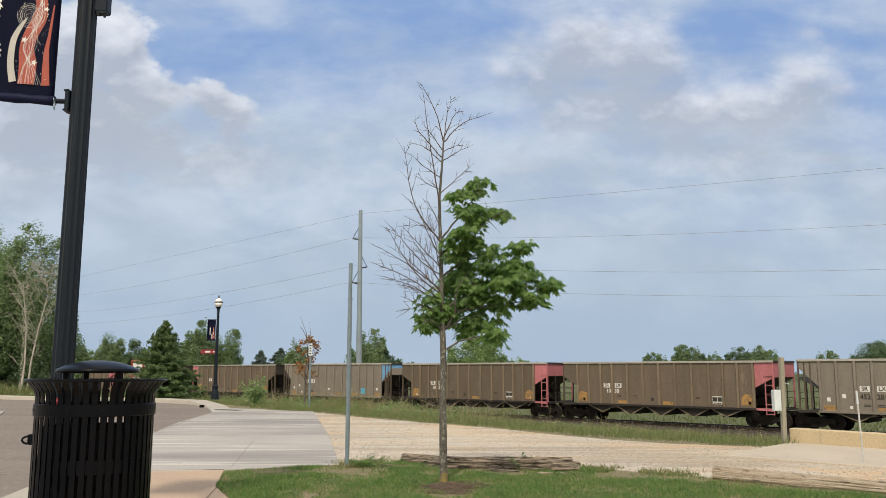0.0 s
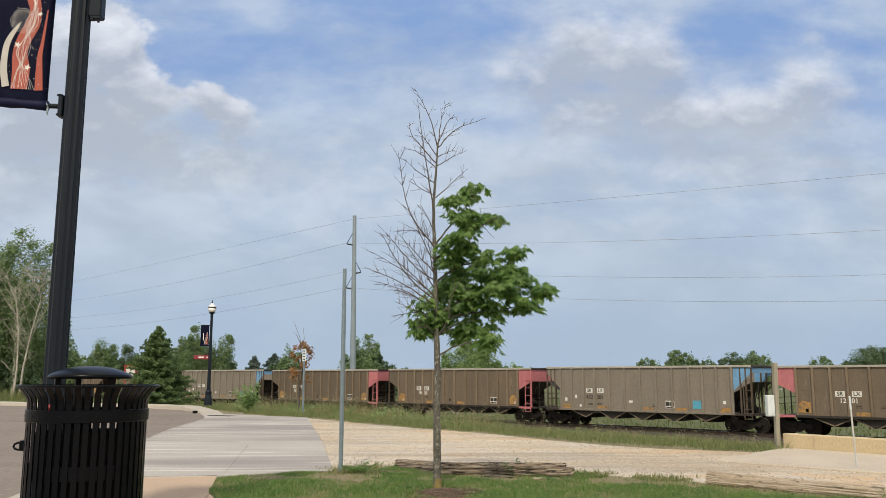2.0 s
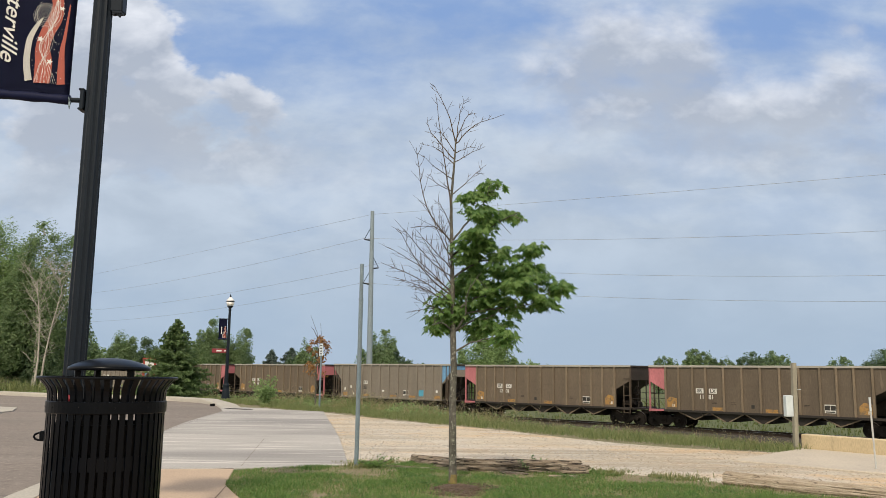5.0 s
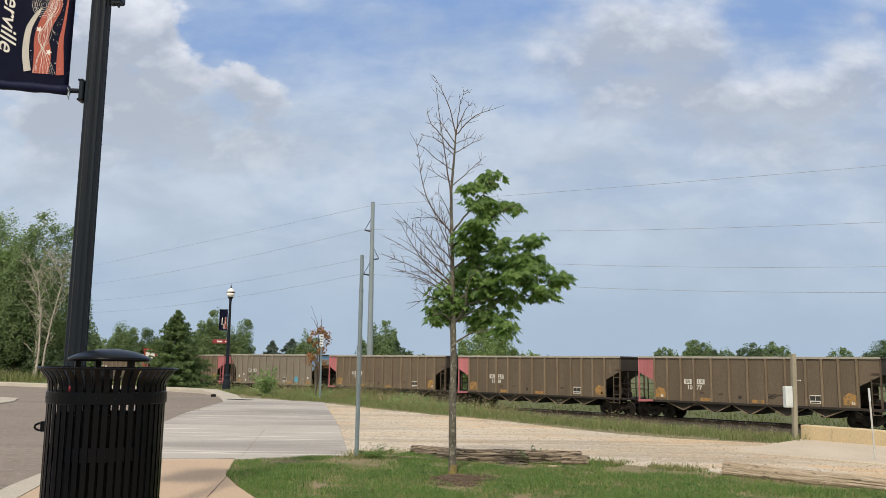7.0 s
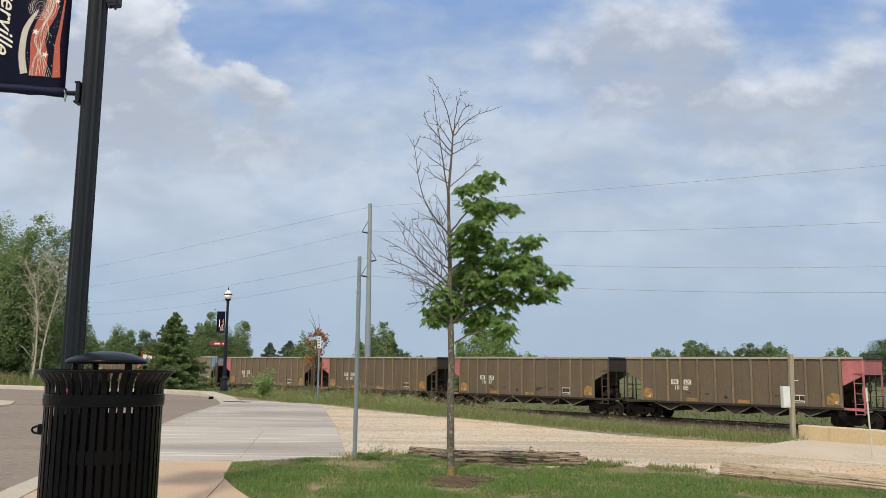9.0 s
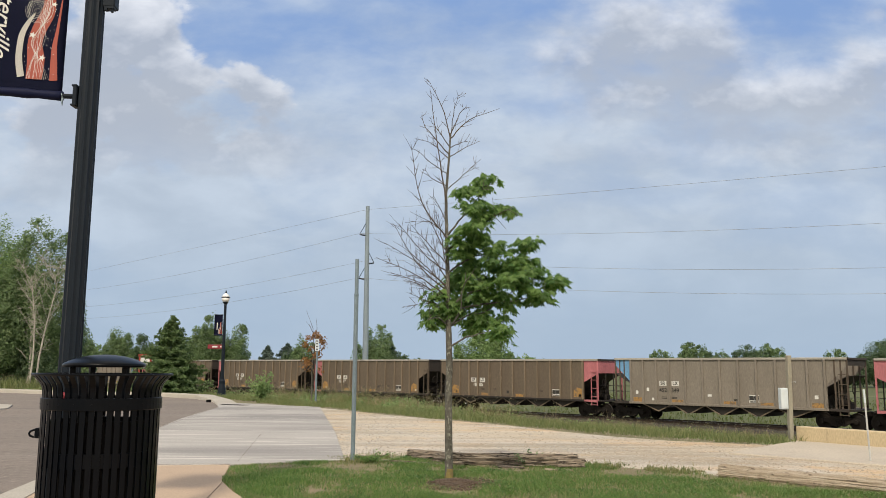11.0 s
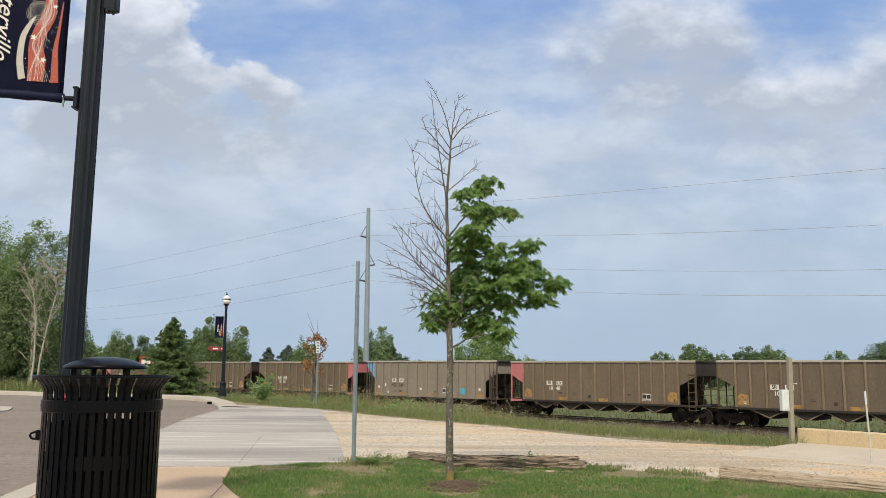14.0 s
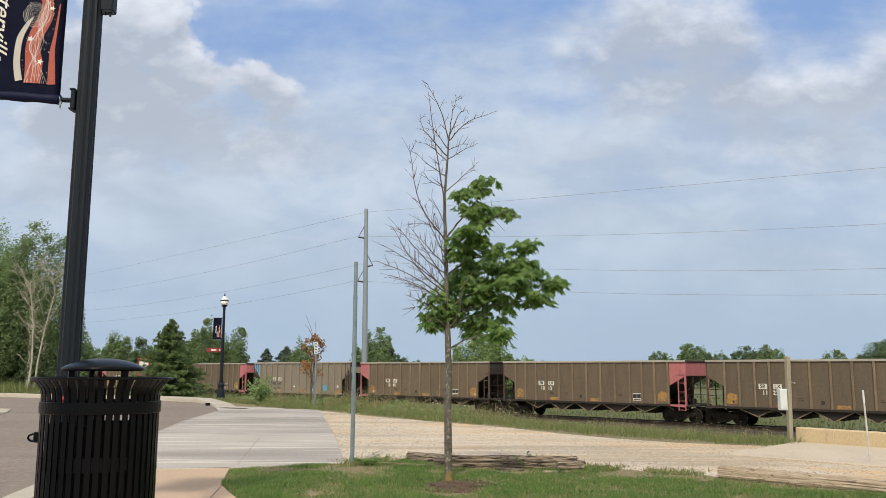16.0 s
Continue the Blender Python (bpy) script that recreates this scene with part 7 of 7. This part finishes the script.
def sky_clouds():
    """A far spherical sheet of cloud in front of the camera."""
    R = 3000
    az = np.radians(np.linspace(-62, 62, 63))
    el = np.radians(np.linspace(-3, 52, 29))
    A, E = np.meshgrid(az, el)
    v = np.stack([R * np.sin(A) * np.cos(E), R * np.cos(A) * np.cos(E), R * np.sin(E)], 2).reshape(-1, 3)
    w = len(az)
    f = [(i * w + j, i * w + j + 1, (i + 1) * w + j + 1, (i + 1) * w + j) for i in range(len(el) - 1) for j in range(w - 1)]
    m = bpy.data.materials.new("broken cloud")
    m.use_nodes = True
    n, l = m.node_tree.nodes, m.node_tree.links
    n.remove(n["Principled BSDF"])

    def math2(op, a, b=None, c=None):
        q = n.new("ShaderNodeMath")
        q.operation = op
        for k, val in enumerate((a, b, c)):
            if val is None:
                continue
            if isinstance(val, (int, float)):
                q.inputs[k].default_value = val
            else:
                l.new(val, q.inputs[k])
        return q.outputs[0]

    tc = n.new("ShaderNodeTexCoord")
    sep = n.new("ShaderNodeSeparateXYZ")
    l.new(tc.outputs["Object"], sep.inputs[0])
    u = math2("DIVIDE", sep.outputs[0], sep.outputs[1])
    v_ = math2("DIVIDE", sep.outputs[2], sep.outputs[1])
    comb = n.new("ShaderNodeCombineXYZ")
    l.new(u, comb.inputs[0])
    l.new(math2("MULTIPLY", v_, 1.5), comb.inputs[1])

    def fbm(scale, detail, rough, dx=0.0, dy=0.0, stretch=(1, 1), warp=0.0):
        mp = n.new("ShaderNodeMapping")
        mp.inputs["Location"].default_value = (dx, dy, 0)
        mp.inputs["Scale"].default_value = (*stretch, 1)
        l.new(comb.outputs[0], mp.inputs["Vector"])
        t = n.new("ShaderNodeTexNoise")
        t.inputs["Scale"].default_value, t.inputs["Detail"].default_value, t.inputs["Roughness"].default_value, t.inputs["Distortion"].default_value = scale, detail, rough, warp
        l.new(mp.outputs[0], t.inputs["Vector"])
        return t.outputs["Fac"]

    def smooth(x, a, b, lo=0.0, hi=1.0):
        r = n.new("ShaderNodeMapRange")
        r.interpolation_type = "SMOOTHSTEP"
        for k, val in (("From Min", a), ("From Max", b), ("To Min", lo), ("To Max", hi)):
            r.inputs[k].default_value = val
        l.new(x, r.inputs["Value"])
        return r.outputs["Result"]

    def lump(u0, v0, ru, rv, amp):
        a = math2("MULTIPLY_ADD", u, 1 / ru, -u0 / ru)
        b = math2("MULTIPLY_ADD", v_, 1 / rv, -v0 / rv)
        d = math2("ADD", math2("MULTIPLY", a, a), math2("MULTIPLY", b, b))
        return math2("MULTIPLY", math2("POWER", 2.718, math2("MULTIPLY", d, -1.0)), amp)

    def mixc(fac, a, b):
        x = n.new("ShaderNodeMix")
        x.data_type = "RGBA"
        l.new(fac, x.inputs["Factor"])
        for key, val in (("A", a), ("B", b)):
            if isinstance(val, tuple):
                x.inputs[key].default_value = (*val, 1)
            else:
                l.new(val, x.inputs[key])
        return x.outputs["Result"]

    # thin sheets high up, thicker towards the horizon
    sheet = fbm(3.4, 7, 0.52, 3.1, 1.7, (1, 1.7), 0.2)
    curl = fbm(9.0, 8, 0.58, 0.4, 5.2, (1, 1.25), 0.2)
    wisps = smooth(math2("ADD", math2("MULTIPLY", sheet, 0.65), math2("MULTIPLY", curl, 0.35)), 0.36, 0.66, 0.0, 0.75)
    veil = math2("MINIMUM", math2("ADD", wisps, smooth(v_, 0.4, 0.24, 0.0, 0.55)), 0.96)
    tone = smooth(math2("ADD", math2("MULTIPLY", fbm(4.2, 8, 0.55, 7.7, 2.2, (1, 1.6), 0.25), 0.6), math2("MULTIPLY", curl, 0.4)), 0.36, 0.64)
    blue = mixc(smooth(v_, 0.1, 0.46), SKY_LOW, SKY_HIGH)
    col = mixc(veil, blue, mixc(tone, SHEET_GREY, SHEET_LIGHT))
    # heaped clouds: billowed, firm on top, soft below, grey where more cloud lies above
    def billow(scale, du, dv):
        mp = n.new("ShaderNodeMapping")
        mp.inputs["Location"].default_value = (du, dv * 1.5, 0)
        l.new(comb.outputs[0], mp.inputs["Vector"])
        wob = n.new("ShaderNodeTexNoise")
        wob.inputs["Scale"].default_value, wob.inputs["Detail"].default_value = scale * 0.8, 5
        l.new(mp.outputs[0], wob.inputs["Vector"])
        add = n.new("ShaderNodeVectorMath")
        add.operation = "MULTIPLY_ADD"
        add.inputs[1].default_value = (0.9 / scale,) * 3
        l.new(wob.outputs["Color"], add.inputs[0])
        l.new(mp.outputs[0], add.inputs[2])
        vo = n.new("ShaderNodeTexVoronoi")
        vo.feature = "SMOOTH_F1"
        vo.inputs["Scale"].default_value, vo.inputs["Smoothness"].default_value, vo.inputs["Detail"].default_value, vo.inputs["Roughness"].default_value = scale, 0.35, 3, 0.55
        l.new(add.outputs[0], vo.inputs["Vector"])
        return vo.outputs["Distance"]

    def heap_at(du, dv):
        h = math2("MULTIPLY", math2("SUBTRACT", fbm(11.0, 9, 0.62, 2.6 + du, 8.1 + dv * 1.5, (1, 1), 0.1), 0.5), 1.1)
        h = math2("ADD", h, math2("MULTIPLY", math2("SUBTRACT", 0.5, billow(16.0, du, dv)), 0.4))
        h = math2("SUBTRACT", h, 0.36)
        for u0, v0, ru, rv, amp in HEAPS:
            h = math2("ADD", h, lump(u0 - du, v0 - dv, ru, rv, amp))
        return h

    heap = heap_at(0, 0)
    over = heap_at(-0.006, 0.022)
    crisp = math2("MULTIPLY", smooth(u, 0.0, -0.16), smooth(fbm(4.0, 3, 0.5, 5.5, 3.3), 0.36, 0.52))
    firm = math2("ADD", math2("MULTIPLY", smooth(heap, -0.1, 0.22, 0.0, 0.88), crisp), math2("MULTIPLY", smooth(heap, -0.55, 0.6, 0.0, 0.82), math2("SUBTRACT", 1.0, crisp)))
    fade = smooth(v_, 0.2, 0.31, 0.25, 1.0)
    inner = math2("ADD", smooth(over, -0.3, 0.55, 0.3, 0.8), math2("ADD", math2("MULTIPLY", math2("SUBTRACT", 0.5, curl), 1.1), math2("MULTIPLY", math2("SUBTRACT", billow(17.0, 1.3, 0.7), 0.5), 0.55)))
    for q in GLOW:
        inner = math2("SUBTRACT", inner, lump(*q))
    inner = math2("MINIMUM", math2("MAXIMUM", inner, 0.0), 1.0)
    col = mixc(math2("MULTIPLY", firm, fade), col, mixc(inner, CLOUD_WHITE, CLOUD_GREY))
    haze = smooth(v_, 0.02, 0.24, 0.8, 0.0)
    col = mixc(haze, col, SKY_HAZE)
    em = n.new("ShaderNodeEmission")
    l.new(col, em.inputs["Color"])
    em.inputs["Strength"].default_value = 1.0
    l.new(em.outputs[0], n["Material Output"].inputs["Surface"])
    ob = raw("backdrop", v, f, m, None, True)
    ob.location = (0, 0, EYE)
    return tagged(ob, "broken white and grey cloud over blue sky", "sky", kind="structure")


# cloud masses and gaps: across, up, half widths, amount
HEAPS = [(-0.395, 0.440, 0.071, 0.056, 1.15), (-0.474, 0.342, 0.112, 0.112, 0.90), (-0.325, 0.359, 0.052, 0.037, 0.80), (-0.251, 0.358, 0.037, 0.029, 0.86), (-0.207, 0.330, 0.039, 0.026, 0.80), (-0.321, 0.278, 0.142, 0.052, 0.75), (-0.186, 0.244, 0.127, 0.034, 0.55), (-0.506, 0.211, 0.089, 0.045, 0.50), (0.246, 0.427, 0.112, 0.056, 1.05), (0.159, 0.381, 0.071, 0.037, 0.42), (0.325, 0.413, 0.052, 0.037, 0.50), (0.244, 0.338, 0.142, 0.037, 0.60), (0.386, 0.325, 0.125, 0.042, 0.72), (0.494, 0.352, 0.095, 0.042, 0.78), (0.543, 0.390, 0.050, 0.034, 0.60), (0.433, 0.267, 0.171, 0.030, 0.55), (0.158, 0.263, 0.134, 0.030, 0.35), (0.539, 0.447, 0.022, 0.013, 0.45), (-0.105, 0.392, 0.171, 0.052, -0.50), (0.052, 0.350, 0.045, 0.045, -0.35), (0.433, 0.415, 0.052, 0.028, -0.35), (-0.257, 0.420, 0.056, 0.034, -0.50), (0.391, 0.448, 0.030, 0.026, -0.30)]
GLOW = [(-0.374, 0.448, 0.063, 0.034, 0.90), (-0.327, 0.385, 0.022, 0.030, 0.35), (-0.255, 0.373, 0.030, 0.018, 0.36), (-0.211, 0.348, 0.030, 0.017, 0.28), (0.262, 0.450, 0.100, 0.036, 0.42), (0.459, 0.374, 0.097, 0.030, 0.18), (0.387, 0.350, 0.080, 0.025, 0.16), (0.543, 0.401, 0.040, 0.025, 0.22), (0.259, 0.367, 0.089, 0.030, -0.35), (-0.322, 0.293, 0.119, 0.037, -0.25), (0.385, 0.299, 0.171, 0.022, -0.35)]
SKY_HIGH, SKY_LOW, SKY_HAZE = (0.24, 0.375, 0.66), (0.38, 0.5, 0.69), (0.385, 0.495, 0.63)
SHEET_GREY, SHEET_LIGHT = (0.458, 0.537, 0.642), (0.582, 0.666, 0.775)
CLOUD_GREY, CLOUD_WHITE = (0.445, 0.49, 0.57), (0.84, 0.865, 0.92)
SKY = sky_clouds()


def seed_tuft():
    """A plume of seed down on the wind."""
    t = thing("seed_tuft", "pale feathery plant seed drifting on the wind", "seed")
    rnd = random.Random(2)
    bm = bmesh.new()
    for k in range(260):
        a = rnd.gauss(0.75, 0.55) if rnd.random() < 0.6 else rnd.uniform(0, math.tau)
        L = rnd.uniform(0.003, 0.0165) * (0.75 + 0.35 * math.cos(a - 0.75))
        d = Vector((math.cos(a), rnd.uniform(-0.5, 0.5), math.sin(a))).normalized()
        bend = Vector((rnd.uniform(-1, 1), 0, rnd.uniform(-1, 1))) * 0.16 * L
        e = d * L
        tube(bm, [(0, 0, 0), e * 0.35 + bend * 0.7, e * 0.7 + bend, e], [0.00002, 0.000018, 0.000016, 0.00001], 3)
    part("down", bm, M["down"], t)
    bm = bmesh.new()
    tube(bm, [(-0.0006, 0, -0.001), (0.0006, 0, 0.0004), (0.0016, 0, 0.003)], [0.0002, 0.0004, 0.0001], 6)
    part("seed", bm, M["stake"], t)
    return t


SEED = seed_tuft()


def motions():
    steps = [i * 0.5 for i in range(33)]
    for k, car in CARS:
        rows = []
        for t in steps:
            p, d = on_track(train_at(t) - k * 16.0 - 3.35, 0, RAIL)
            rows.append((t, pose(p.x, p.y, p.z, 0, 0, math.degrees(math.atan2(d.y, d.x)))))
        walk(car, rows)
    # rolling wheels
    turn = [(i / 15, -math.degrees((train_at(i / 15) - train_at(0)) / 0.455)) for i in range(241)]
    for k, car in CARS:
        for truck in car.children:
            if truck.name.startswith("truck"):
                for w in truck.children:
                    if w.name.startswith("wheelset"):
                        x = w.location.x
                        walk(w, [(t, pose(x, 0, 0.455) @ Matrix.Rotation(radians(-a), 4, "Y")) for t, a in turn])
    # clouds drift slowly, the seed blows past
    walk(SKY, [(t, pose(11.0 * (t - 8), -10.6 * (t - 8), EYE)) for t in (0, 4, 8, 12, 16)])
    walk(SEED, [(0, pose(5.0, -3.0, 1.6)), (6.0, pose(2.0, -1.2, 1.3, 0, 20, 10)), (7.3, pose(0.12, 0.26, 0.86, 0, 40, 0)), (7.5, pose(-0.117, 0.3, 1.072, 0, 50, 0)), (7.7, pose(-0.36, 0.33, 1.24, 0, 70, 0)), (9.0, pose(-2.4, 0.9, 1.7, 0, 100, 0)), (16.0, pose(-9, -6.0, 2.6, 0, 140, 40))])


motions()
